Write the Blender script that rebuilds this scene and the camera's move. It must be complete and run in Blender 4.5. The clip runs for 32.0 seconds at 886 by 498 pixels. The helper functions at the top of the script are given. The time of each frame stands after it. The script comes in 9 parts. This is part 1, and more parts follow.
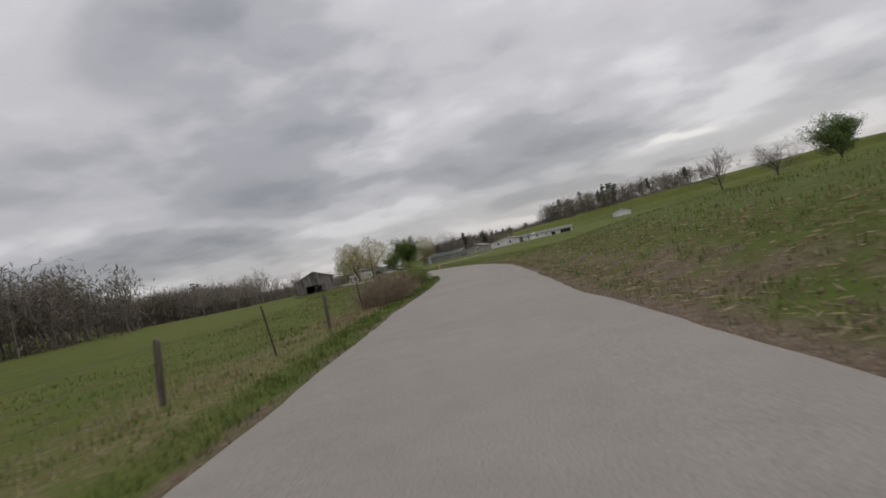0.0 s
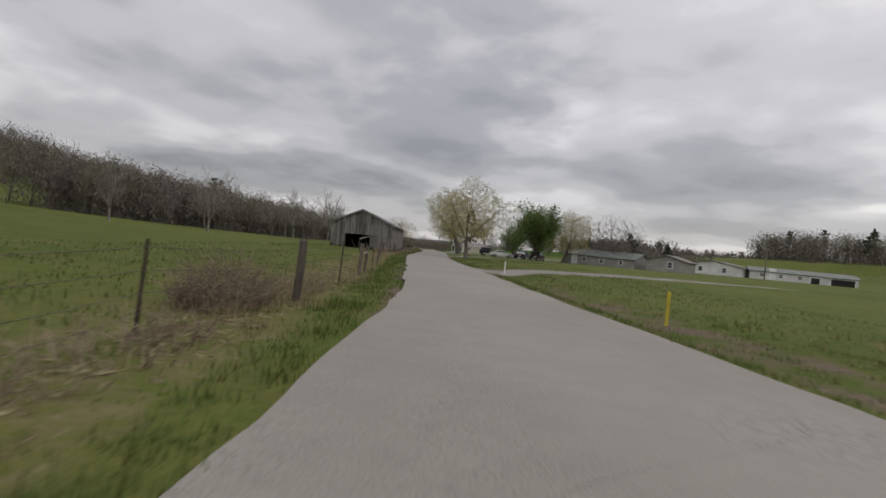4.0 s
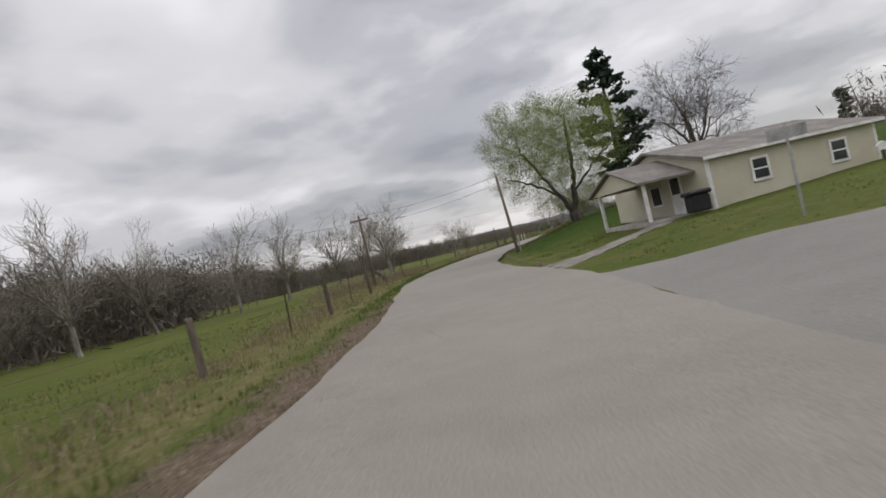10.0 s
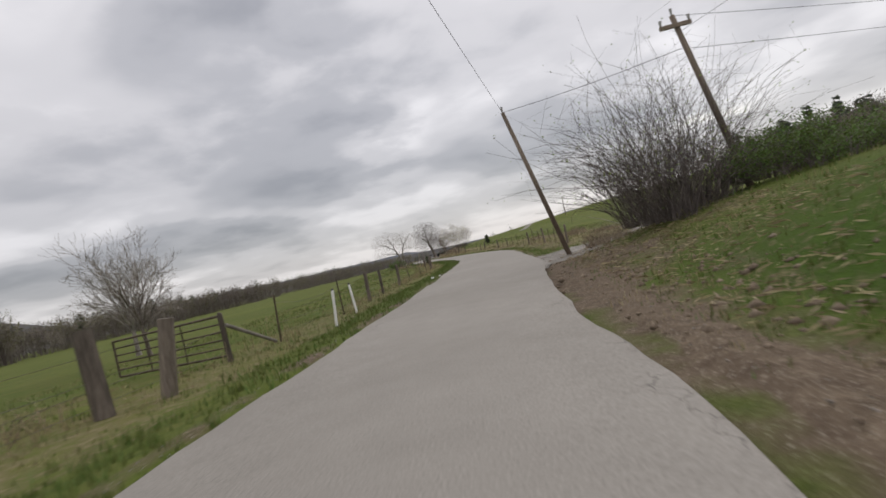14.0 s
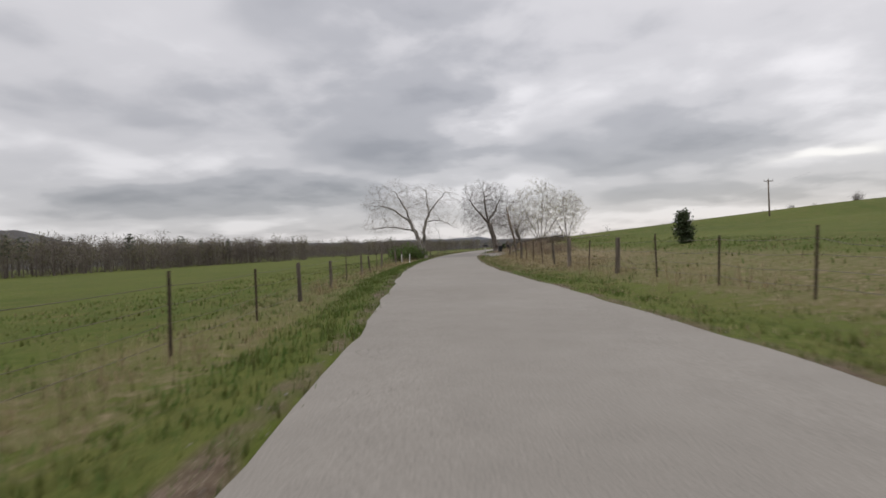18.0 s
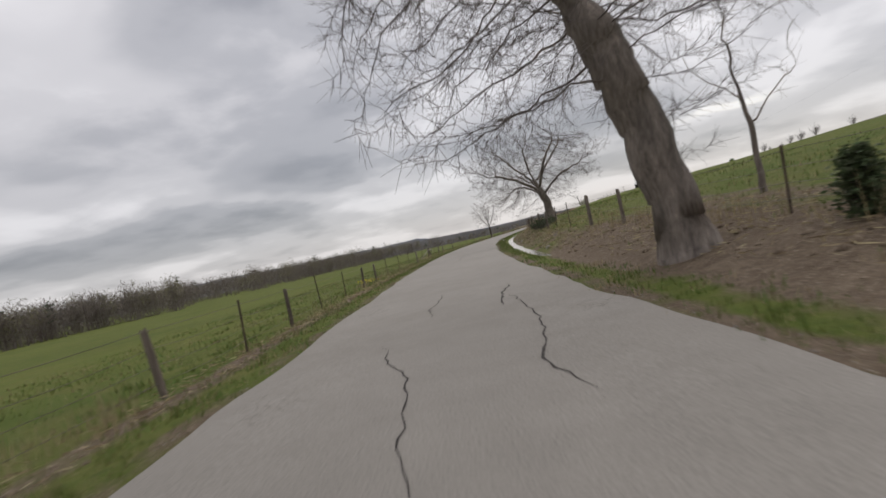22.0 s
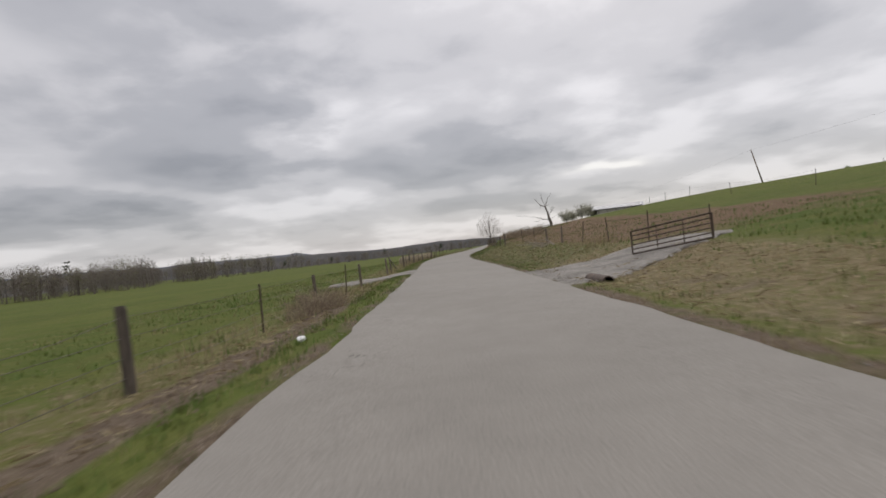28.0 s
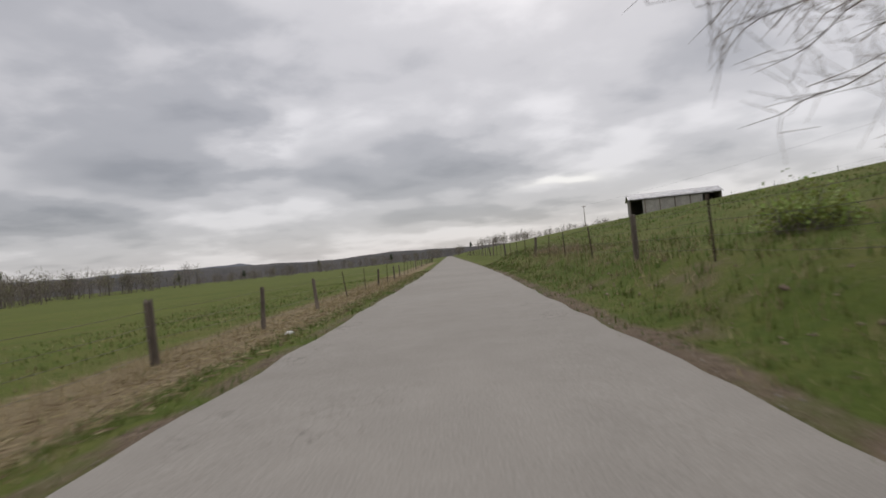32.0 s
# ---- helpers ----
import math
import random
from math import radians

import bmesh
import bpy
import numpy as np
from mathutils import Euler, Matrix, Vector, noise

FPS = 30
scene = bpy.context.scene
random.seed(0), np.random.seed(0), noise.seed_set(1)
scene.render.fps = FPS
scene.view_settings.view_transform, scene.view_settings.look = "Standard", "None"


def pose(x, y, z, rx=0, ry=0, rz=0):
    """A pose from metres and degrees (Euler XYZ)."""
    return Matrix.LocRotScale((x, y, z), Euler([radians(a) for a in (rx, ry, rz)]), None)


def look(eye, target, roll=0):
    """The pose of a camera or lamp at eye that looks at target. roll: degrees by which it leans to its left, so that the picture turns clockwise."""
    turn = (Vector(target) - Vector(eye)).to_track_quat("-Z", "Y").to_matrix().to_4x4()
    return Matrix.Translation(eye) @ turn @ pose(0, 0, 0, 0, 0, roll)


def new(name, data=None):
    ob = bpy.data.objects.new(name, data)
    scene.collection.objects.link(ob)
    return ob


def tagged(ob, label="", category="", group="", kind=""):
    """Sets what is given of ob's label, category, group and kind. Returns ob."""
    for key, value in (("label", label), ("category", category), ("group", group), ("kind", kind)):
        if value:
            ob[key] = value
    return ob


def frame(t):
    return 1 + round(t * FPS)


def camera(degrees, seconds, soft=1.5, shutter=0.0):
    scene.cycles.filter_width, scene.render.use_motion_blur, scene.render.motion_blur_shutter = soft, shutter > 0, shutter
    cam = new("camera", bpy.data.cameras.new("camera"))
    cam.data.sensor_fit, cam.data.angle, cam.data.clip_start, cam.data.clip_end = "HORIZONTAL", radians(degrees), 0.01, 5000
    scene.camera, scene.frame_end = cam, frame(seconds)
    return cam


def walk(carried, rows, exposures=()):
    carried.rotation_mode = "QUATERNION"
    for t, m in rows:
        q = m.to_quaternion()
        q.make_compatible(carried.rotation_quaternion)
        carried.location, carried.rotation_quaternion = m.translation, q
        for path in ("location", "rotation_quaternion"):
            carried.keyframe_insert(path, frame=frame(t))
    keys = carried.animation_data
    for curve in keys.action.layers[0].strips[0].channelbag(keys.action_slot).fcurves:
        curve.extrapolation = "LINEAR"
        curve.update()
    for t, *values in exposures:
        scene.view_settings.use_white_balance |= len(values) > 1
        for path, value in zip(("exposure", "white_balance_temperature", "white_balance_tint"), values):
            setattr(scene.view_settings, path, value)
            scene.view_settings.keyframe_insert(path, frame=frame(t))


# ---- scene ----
cam = camera(79.58, 32.0, soft=1.6, shutter=0.12)
# seconds, place, yaw, pitch, lean
PATH = [
    (0.0, 0.00, 0.00, 1.10, -0.00, 1.15, 12.41),
    (0.5, 0.20, 6.93, 1.10, -0.97, 0.66, 9.62),
    (1.0, 0.53, 13.83, 1.09, -0.16, -0.28, 5.98),
    (1.5, 0.88, 20.66, 1.13, 0.98, -0.36, 4.45),
    (2.0, 1.34, 27.45, 1.10, 2.05, -0.58, 0.59),
    (2.5, 1.09, 34.43, 1.09, 5.74, 0.07, -2.82),
    (3.0, 0.35, 41.95, 1.06, 8.16, -0.00, -4.43),
    (3.5, -0.84, 50.02, 1.11, 11.43, -0.06, -5.41),
    (4.0, -2.76, 58.70, 1.10, 14.45, -0.19, -5.91),
    (4.5, -5.29, 68.03, 1.10, 16.74, -0.19, -3.93),
    (5.0, -8.28, 77.67, 1.10, 17.58, -0.41, -1.96),
    (5.5, -11.37, 87.46, 1.10, 17.44, -0.69, 0.31),
    (6.0, -14.39, 97.18, 1.10, 16.91, -0.87, 3.20),
    (6.5, -17.23, 106.61, 1.11, 16.57, -0.77, 5.15),
    (7.0, -19.80, 115.50, 1.11, 17.07, -0.24, 4.56),
    (7.5, -21.71, 124.58, 1.10, 17.84, 0.03, 6.54),
    (8.0, -24.30, 133.71, 1.09, 17.79, -0.00, 7.60),
    (8.5, -26.51, 142.02, 1.02, 18.15, -0.41, 9.03),
    (9.0, -28.53, 150.05, 1.06, 18.82, -0.23, 11.42),
    (9.5, -30.43, 157.82, 1.11, 19.53, -0.06, 11.85),
    (10.0, -32.60, 165.40, 1.12, 19.66, 0.04, 13.11),
    (10.5, -34.62, 172.86, 1.06, 19.39, 0.16, 14.31),
    (11.0, -37.52, 178.46, 1.07, 16.44, -0.16, 17.08),
    (11.5, -39.74, 185.07, 1.19, 12.28, -0.58, 19.24),
    (12.0, -40.59, 192.22, 1.16, 9.55, -0.97, 20.15),
    (12.5, -41.32, 199.72, 1.02, 7.92, -0.98, 16.30),
    (13.0, -42.01, 207.17, 1.09, 6.04, -0.76, 15.60),
    (13.5, -42.49, 214.53, 1.08, 4.45, -0.17, 15.06),
    (14.0, -42.78, 221.71, 1.06, 2.62, 0.33, 12.94),
    (14.5, -42.95, 228.81, 1.12, 1.42, 0.42, 7.76),
    (15.0, -42.87, 236.48, 1.13, 1.51, -0.38, 3.60),
    (15.5, -42.31, 244.63, 1.06, 2.82, -1.32, -2.87),
    (16.0, -42.37, 253.22, 1.10, 2.66, -1.49, -4.88),
    (16.5, -42.49, 262.15, 1.10, 3.54, -1.19, -4.43),
    (17.0, -42.91, 271.32, 1.10, 6.21, -0.70, -3.55),
    (17.5, -43.83, 280.62, 1.10, 9.55, -0.30, -1.52),
    (18.0, -45.28, 289.98, 1.10, 10.53, -0.29, 2.33),
    (18.5, -47.23, 299.23, 1.10, 9.59, -0.46, 7.69),
    (19.0, -48.80, 308.35, 1.09, 8.59, -1.16, 9.21),
    (19.5, -50.13, 317.26, 1.10, 7.70, -1.21, 10.58),
    (20.0, -51.12, 325.69, 1.11, 7.17, -1.20, 11.67),
    (20.5, -51.87, 333.35, 1.08, 6.33, -1.36, 11.18),
    (21.0, -53.21, 339.98, 1.11, 5.06, -1.11, 11.07),
    (21.5, -54.06, 347.50, 1.08, 5.51, -1.14, 11.22),
    (22.0, -54.67, 356.37, 1.07, 3.83, -0.79, 12.09),
    (22.5, -55.15, 365.53, 1.11, 2.76, -0.59, 15.03),
    (23.0, -55.52, 374.96, 1.09, 0.90, -0.59, 16.92),
    (23.5, -55.63, 384.62, 1.09, -1.04, -0.47, 17.78),
    (24.0, -55.59, 394.47, 1.10, -3.18, -0.41, 16.52),
    (24.5, -55.14, 404.58, 1.10, -4.71, -0.19, 14.38),
    (25.0, -54.11, 415.03, 1.11, -5.81, -0.05, 12.64),
    (25.5, -52.83, 425.87, 1.07, -6.71, -0.11, 10.87),
    (26.0, -51.49, 436.83, 1.10, -7.31, -0.02, 9.77),
    (26.5, -50.03, 447.89, 1.10, -7.68, 0.12, 8.94),
    (27.0, -48.51, 459.04, 1.10, -7.87, 0.22, 7.99),
    (27.5, -46.95, 470.29, 1.12, -7.93, 0.18, 6.89),
    (28.0, -45.21, 481.61, 1.08, -7.90, -0.08, 5.61),
    (28.5, -43.57, 493.03, 1.10, -8.25, -0.06, 5.73),
    (29.0, -41.96, 504.63, 1.10, -8.46, 0.07, 6.78),
    (29.5, -40.46, 516.53, 1.09, -9.18, 0.16, 9.55),
    (30.0, -38.14, 528.40, 1.03, -9.72, -0.06, 12.52),
    (30.5, -36.11, 539.29, 1.11, -10.95, 0.06, 14.21),
    (31.0, -33.55, 549.91, 1.11, -11.57, 0.18, 13.14),
    (31.5, -31.20, 560.38, 1.10, -12.31, 0.33, 8.88),
    (32.0, -28.68, 570.89, 1.10, -12.48, 0.72, 5.15),
]
walk(cam, [(t, pose(x, y, z, 90 + pitch, lean, yaw)) for t, x, y, z, yaw, pitch, lean in PATH],
     [(0.0, -0.4, 6540, 10.9), (2.0, -0.46, 6540, 10.9), (3.4, -0.46, 6540, 10.9), (4.2, -0.24, 6540, 10.9), (6.5, 0.02, 6540, 10.9), (7.2, 0.04, 6540, 10.9), (7.8, -0.12, 6540, 10.9), (8.6, -0.1, 6540, 10.9), (10.0, -0.06, 6540, 10.9), (20.0, -0.12, 6540, 10.9), (25.0, -0.14, 6540, 10.9), (28.0, -0.18, 6540, 10.9), (32.0, -0.22, 6540, 10.9)])

# ---- light ----
world = bpy.data.worlds.new("overcast_sky")
scene.world = world
world.use_nodes = True
wt = world.node_tree
wt.nodes.clear()


def wmath(op, a, b=None, clamp=False):
    n = wt.nodes.new("ShaderNodeMath")
    n.operation, n.use_clamp = op, clamp
    for i, v in enumerate((a, b)):
        if v is None:
            continue
        if isinstance(v, (int, float)):
            n.inputs[i].default_value = v
        else:
            wt.links.new(v, n.inputs[i])
    return n.outputs[0]


def wramp(fac, stops, interp="EASE"):
    n = wt.nodes.new("ShaderNodeValToRGB")
    n.color_ramp.interpolation = interp
    el = n.color_ramp.elements
    while len(el) < len(stops):
        el.new(0.5)
    for e, (p, c) in zip(el, stops):
        e.position = p
        e.color = (*c, 1) if isinstance(c, tuple) else (c, c, c, 1)
    wt.links.new(fac, n.inputs[0])
    return n.outputs[0]


tc = wt.nodes.new("ShaderNodeTexCoord")
sep = wt.nodes.new("ShaderNodeSeparateXYZ")
wt.links.new(tc.outputs["Generated"], sep.inputs[0])
up = wmath("MAXIMUM", sep.outputs[2], 0.0)
flat = wmath("ADD", up, 0.20)
cu, cv = wmath("DIVIDE", sep.outputs[0], flat), wmath("DIVIDE", sep.outputs[1], flat)
comb = wt.nodes.new("ShaderNodeCombineXYZ")
wt.links.new(cu, comb.inputs[0]), wt.links.new(cv, comb.inputs[1])


def cloud_noise(scale, detail, rough, shift, distort=0.4):
    mp = wt.nodes.new("ShaderNodeMapping")
    mp.inputs["Location"].default_value = shift
    wt.links.new(comb.outputs[0], mp.inputs[0])
    n = wt.nodes.new("ShaderNodeTexNoise")
    n.inputs["Scale"].default_value, n.inputs["Detail"].default_value = scale, detail
    n.inputs["Roughness"].default_value, n.inputs["Distortion"].default_value = rough, distort
    wt.links.new(mp.outputs[0], n.inputs["Vector"])
    return n.outputs[0]


def cloud_mass(u, v, ru, rv, turn=0.0):
    """A soft bank of cloud round one place of the cloud layer."""
    c, s = math.cos(turn), math.sin(turn)
    du, dv = wmath("SUBTRACT", cu_w, u), wmath("SUBTRACT", cv_w, v)
    a = wmath("DIVIDE", wmath("ADD", wmath("MULTIPLY", du, c), wmath("MULTIPLY", dv, s)), ru)
    b = wmath("DIVIDE", wmath("SUBTRACT", wmath("MULTIPLY", dv, c), wmath("MULTIPLY", du, s)), rv)
    q = wmath("ADD", wmath("MULTIPLY", a, a), wmath("MULTIPLY", b, b))
    return wmath("DIVIDE", 1.0, wmath("ADD", 1.0, wmath("MULTIPLY", q, q)))


broad = cloud_noise(0.95, 3.0, 0.5, (3.1, 7.4, 0), 0.15)
fine = cloud_noise(3.0, 5.0, 0.52, (1.3, -2.2, 4), 0.15)
wisp = cloud_noise(0.9, 3.0, 0.5, (9.0, 2.0, 1), 0.2)
cu_w = wmath("ADD", cu, wmath("MULTIPLY", wmath("SUBTRACT", fine, 0.5), 0.45))
cv_w = wmath("ADD", cv, wmath("MULTIPLY", wmath("SUBTRACT", wisp, 0.5), 0.5))
MASSES = [(-0.6, 2.31, 0.42, 0.64, 0.2), (-1.06, 1.8, 0.71, 0.35, 0.1), (-0.62, 1.45, 0.35, 0.35, 0), (0.55, 2.62, 0.66, 0.4, 0.2), (-1.92, 2.78, 0.99, 0.4, 0.3), (1.07, 3.53, 0.76, 0.32, -0.2)]
dark = None
for m in MASSES:
    one = cloud_mass(*m)
    dark = one if dark is None else wmath("MAXIMUM", dark, one)
gap = cloud_mass(1.38, 2.83, 0.20, 0.075, -0.55)
tone = wmath("ADD", wmath("MULTIPLY", broad, 1.2), wmath("MULTIPLY", fine, 0.42))
tone = wmath("SUBTRACT", tone, wmath("MULTIPLY", dark, 0.31))
tone = wmath("ADD", tone, -0.03)
cloud = wramp(tone, [(0.30, (0.30, 0.303, 0.325)), (0.52, (0.425, 0.424, 0.445)), (0.68, (0.58, 0.571, 0.588)), (0.88, (0.80, 0.785, 0.80))])
# the layer thickens to a brighter zenith and a paler skyline
lift = wramp(up, [(0.0, 0.88), (0.10, 0.88), (0.30, 1.05), (0.60, 1.27), (1.0, 1.5)], "LINEAR")
mul = wt.nodes.new("ShaderNodeMix")
mul.data_type, mul.blend_type = "RGBA", "MULTIPLY"
mul.inputs["Factor"].default_value = 1.0
wt.links.new(cloud, mul.inputs["A"]), wt.links.new(lift, mul.inputs["B"])
gapmix = wt.nodes.new("ShaderNodeMix")
gapmix.data_type = "RGBA"
gapmix.inputs["B"].default_value = (0.93, 0.91, 0.88, 1)
wt.links.new(wmath("MULTIPLY", gap, 0.9), gapmix.inputs["Factor"])
wt.links.new(mul.outputs["Result"], gapmix.inputs["A"])
sky = wt.nodes.new("ShaderNodeTexSky")
sky.sky_type, sky.sun_disc, sky.sun_elevation, sky.sun_rotation = "NISHITA", False, radians(42), radians(30)
skys = wt.nodes.new("ShaderNodeMix")
skys.data_type, skys.blend_type = "RGBA", "ADD"
skys.inputs["Factor"].default_value = 0.012
wt.links.new(gapmix.outputs["Result"], skys.inputs["A"]), wt.links.new(sky.outputs[0], skys.inputs["B"])
bg = wt.nodes.new("ShaderNodeBackground")
bg.inputs["Strength"].default_value = 1.05
wt.links.new(skys.outputs["Result"], bg.inputs[0])
wo = wt.nodes.new("ShaderNodeOutputWorld")
wt.links.new(bg.outputs[0], wo.inputs[0])

sun = new("sun", bpy.data.lights.new("sun", "SUN"))
sun.data.energy, sun.data.angle, sun.data.color = 0.5, radians(25), (1.0, 0.97, 0.92)
sun.matrix_world = look((30, 60, 60), (0, 0, 0))
scene.view_settings.exposure = 0.0

# ---- the road's line and the lie of the land ----
KNOTS = [(-1.4, -36.6), (-0.6, -13.7), (0.3, 9.9), (1.6, 34.0), (-1.1, 58.0), (-8.0, 81.1), (-15.5, 103.9), (-21.9, 126.9), (-27.9, 150.2), (-34.9, 173.1), (-41.9, 196.0), (-43.5, 220.0), (-42.2, 244.0), (-41.7, 268.0), (-44.7, 291.9), (-49.8, 315.4), (-53.3, 339.2), (-55.3, 363.1), (-55.8, 387.1), (-54.7, 411.0), (-51.8, 434.9), (-48.4, 458.6), (-44.6, 482.3), (-41.3, 506.1), (-38.2, 529.9), (-33.3, 553.4), (-27.5, 576.6), (-21.5, 600.1), (-16.3, 622.0), (-10.0, 649.0), (-4.3, 673.5)]


def spline(kn, step=0.5):
    out = []
    for i in range(len(kn) - 1):
        a, b, c, d = (Vector(kn[min(max(j, 0), len(kn) - 1)]) for j in (i - 1, i, i + 1, i + 2))
        n = int(24 / step)
        for k in range(n):
            w = k / n
            out.append(0.5 * (2 * b + (c - a) * w + (2 * a - 5 * b + 4 * c - d) * w * w + (3 * b - a - 3 * c + d) * w ** 3))
    return np.array([tuple(p) for p in out])


LINE = spline(KNOTS[:-1])
LINE_S = np.concatenate([[0], np.cumsum(np.linalg.norm(np.diff(LINE, axis=0), axis=1))]) - 38.0
LINE_T = np.gradient(LINE, axis=0)
LINE_T /= np.linalg.norm(LINE_T, axis=1)[:, None]
S0, S1 = float(LINE_S[0]), float(LINE_S[-1])
_k = np.ones(321) / 321
_pad = np.pad(LINE_T, ((160, 160), (0, 0)), mode="edge")
LINE_N = np.stack([np.convolve(_pad[:, i], _k, "valid") for i in (0, 1)], 1)
LINE_N /= np.linalg.norm(LINE_N, axis=1)[:, None]


def road_xy(s, l):
    """World x, y at s metres along the road and l metres to the right of its middle."""
    s, l = np.asarray(s, float), np.asarray(l, float)
    c = np.clip(s, S0, S1)
    x, y = np.interp(c, LINE_S, LINE[:, 0]), np.interp(c, LINE_S, LINE[:, 1])
    tx, ty = np.interp(c, LINE_S, LINE_T[:, 0]), np.interp(c, LINE_S, LINE_T[:, 1])
    nx, ny = np.interp(c, LINE_S, LINE_N[:, 0]), np.interp(c, LINE_S, LINE_N[:, 1])
    near = np.clip(l, -14, 14)
    far = l - near
    return x + near * ty + far * ny + (s - c) * tx, y - near * tx - far * nx + (s - c) * ty


RIGHT_L = [2.0, 2.6, 3.3, 4.5, 6, 9, 15, 30, 60, 120, 250, 600]
RIGHT_Z = {-60: (0, -.03, .0, .35, .8, 1.25, 1.6, 2.2, 3.2, 4, 5, 6), 22: (0, -.03, .0, .35, .8, 1.25, 1.6, 2.2, 3.2, 4, 5, 6),
           50: (0, -.05, -.15, -.1, 0, .1, .2, .4, .8, 1.5, 3, 6), 75: (0, -.05, -.2, -.15, 0, 0, .05, .1, .3, .8, 3, 8),
           115: (0, 0, .05, .1, .2, .35, .5, .8, 1.2, 2, 5, 10), 165: (0, 0, .05, .15, .25, .4, .5, .9, 1.5, 3, 6, 12),
           188: (0, 0, .05, .2, .35, .5, .8, 1.4, 2.5, 5, 10, 16), 202: (0, 0, .15, .5, .9, 1.3, 1.7, 2.6, 4.5, 8, 14, 20),
           226: (0, -.05, .1, .6, 1.2, 1.7, 2.1, 3, 5, 9, 15, 20), 240: (0, 0, .08, .4, .8, 1.2, 1.6, 2.4, 4, 7, 12, 17), 249: (0, 0, 0, .02, .06, .25, .6, 1.2, 2.4, 5, 9, 14),
           262: (0, 0, -.05, .05, .15, .2, .3, .6, 1.5, 3.5, 7, 12), 332: (0, 0, 0, .12, .35, .75, 1.1, 1.6, 2.6, 4.6, 8, 12),
           343: (0, .0, -.05, .08, .5, 1.1, 1.6, 2.1, 3.0, 5, 9, 13), 351: (0, .0, -.04, .03, .4, .8, 1.1, 1.6, 2.7, 5, 9, 13), 357: (0, 0, 0, .04, .12, .35, .7, 1.4, 2.8, 5, 9, 13), 366: (0, 0, .05, .3, .5, .8, 1.2, 1.9, 3.5, 6, 10, 14),
           385: (0, -.03, -.22, .3, .8, 1.3, 1.9, 3.2, 5.8, 9, 12, 14), 470: (0, -.03, -.2, .3, .75, 1.2, 1.8, 3.2, 6, 9.5, 12, 14),
           485: (0, 0, 0, .1, .3, .6, 1.2, 3, 6, 9.5, 12, 14), 512: (0, 0, 0, .15, .5, 1, 1.8, 3.4, 6.2, 9.5, 12, 14),
           560: (0, 0, .1, .7, 1, 1.8, 3, 4.7, 6.7, 9.5, 12, 14), 900: (0, 0, .1, .6, .9, 1.5, 2.5, 4.3, 6.7, 9.5, 12, 14)}
LEFT_L = [2.0, 2.6, 3.3, 4.5, 8, 20, 60, 100, 140, 250, 600]
LEFT_Z = {-60: (0, -.05, -.1, -.15, -.2, -.2, .3, 1.5, 3, 6, 10), 60: (0, -.05, -.1, -.12, -.1, 0, .8, 3, 6, 10, 14),
          110: (0, -.05, -.08, -.1, -.1, 0, 1.2, 8, 17, 24, 26), 190: (0, -.04, -.1, -.15, -.2, -.4, 0.2, 7, 16, 23, 25),
          260: (0, -.03, -.08, -.12, -.2, -.6, -1.4, 0, 4, 10, 13), 350: (0, -.04, -.12, -.25, -.4, -.8, -1.8, -2.4, -2.6, 0, 8),
          460: (0, -.04, -.15, -.3, -.4, -.8, -1.8, -2.6, -3, -3, 2), 900: (0, -.03, -.1, -.2, -.3, -.7, -1.7, -2.6, -3.2, -4, -3)}


def _table(zs, ls):
    st = sorted(zs)
    return np.array(st, float), np.array([zs[k] for k in st]), np.array(ls, float)


_TAB = {1: _table(RIGHT_Z, RIGHT_L), -1: _table(LEFT_Z, LEFT_L)}


def land(s, l):
    """Height of the ground at s along the road, l to its right."""
    s, l = np.broadcast_arrays(np.asarray(s, float), np.asarray(l, float))
    z = np.zeros(s.shape)
    for side, (st, zz, ls) in _TAB.items():
        m = l * side >= 0
        if not m.any():
            continue
        a = np.abs(l[m])
        ss = np.clip(s[m], st[0], st[-1])
        i = np.clip(np.searchsorted(st, ss) - 1, 0, len(st) - 2)
        w = (ss - st[i]) / (st[i + 1] - st[i])
        w = w * w * (3 - 2 * w)
        j = np.clip(np.searchsorted(ls, a) - 1, 0, len(ls) - 2)
        v = np.clip((a - ls[j]) / (ls[j + 1] - ls[j]), 0, 1)
        lo = zz[i, j] * (1 - w) + zz[i + 1, j] * w
        hi = zz[i, j + 1] * (1 - w) + zz[i + 1, j + 1] * w
        z[m] = np.where(a < 2.0, 0, lo * (1 - v) + hi * v)
    return z


def spot(s, l, dz=0.0):
    """A place on the ground."""
    x, y = road_xy(s, l)
    return Vector((float(x), float(y), float(land(s, l)) + dz))


def heading(s):
    """The road's direction at s, as a turn about z in radians (0 looks along +y)."""
    c = min(max(s, S0), S1)
    return -math.atan2(np.interp(c, LINE_S, LINE_T[:, 0]), np.interp(c, LINE_S, LINE_T[:, 1]))


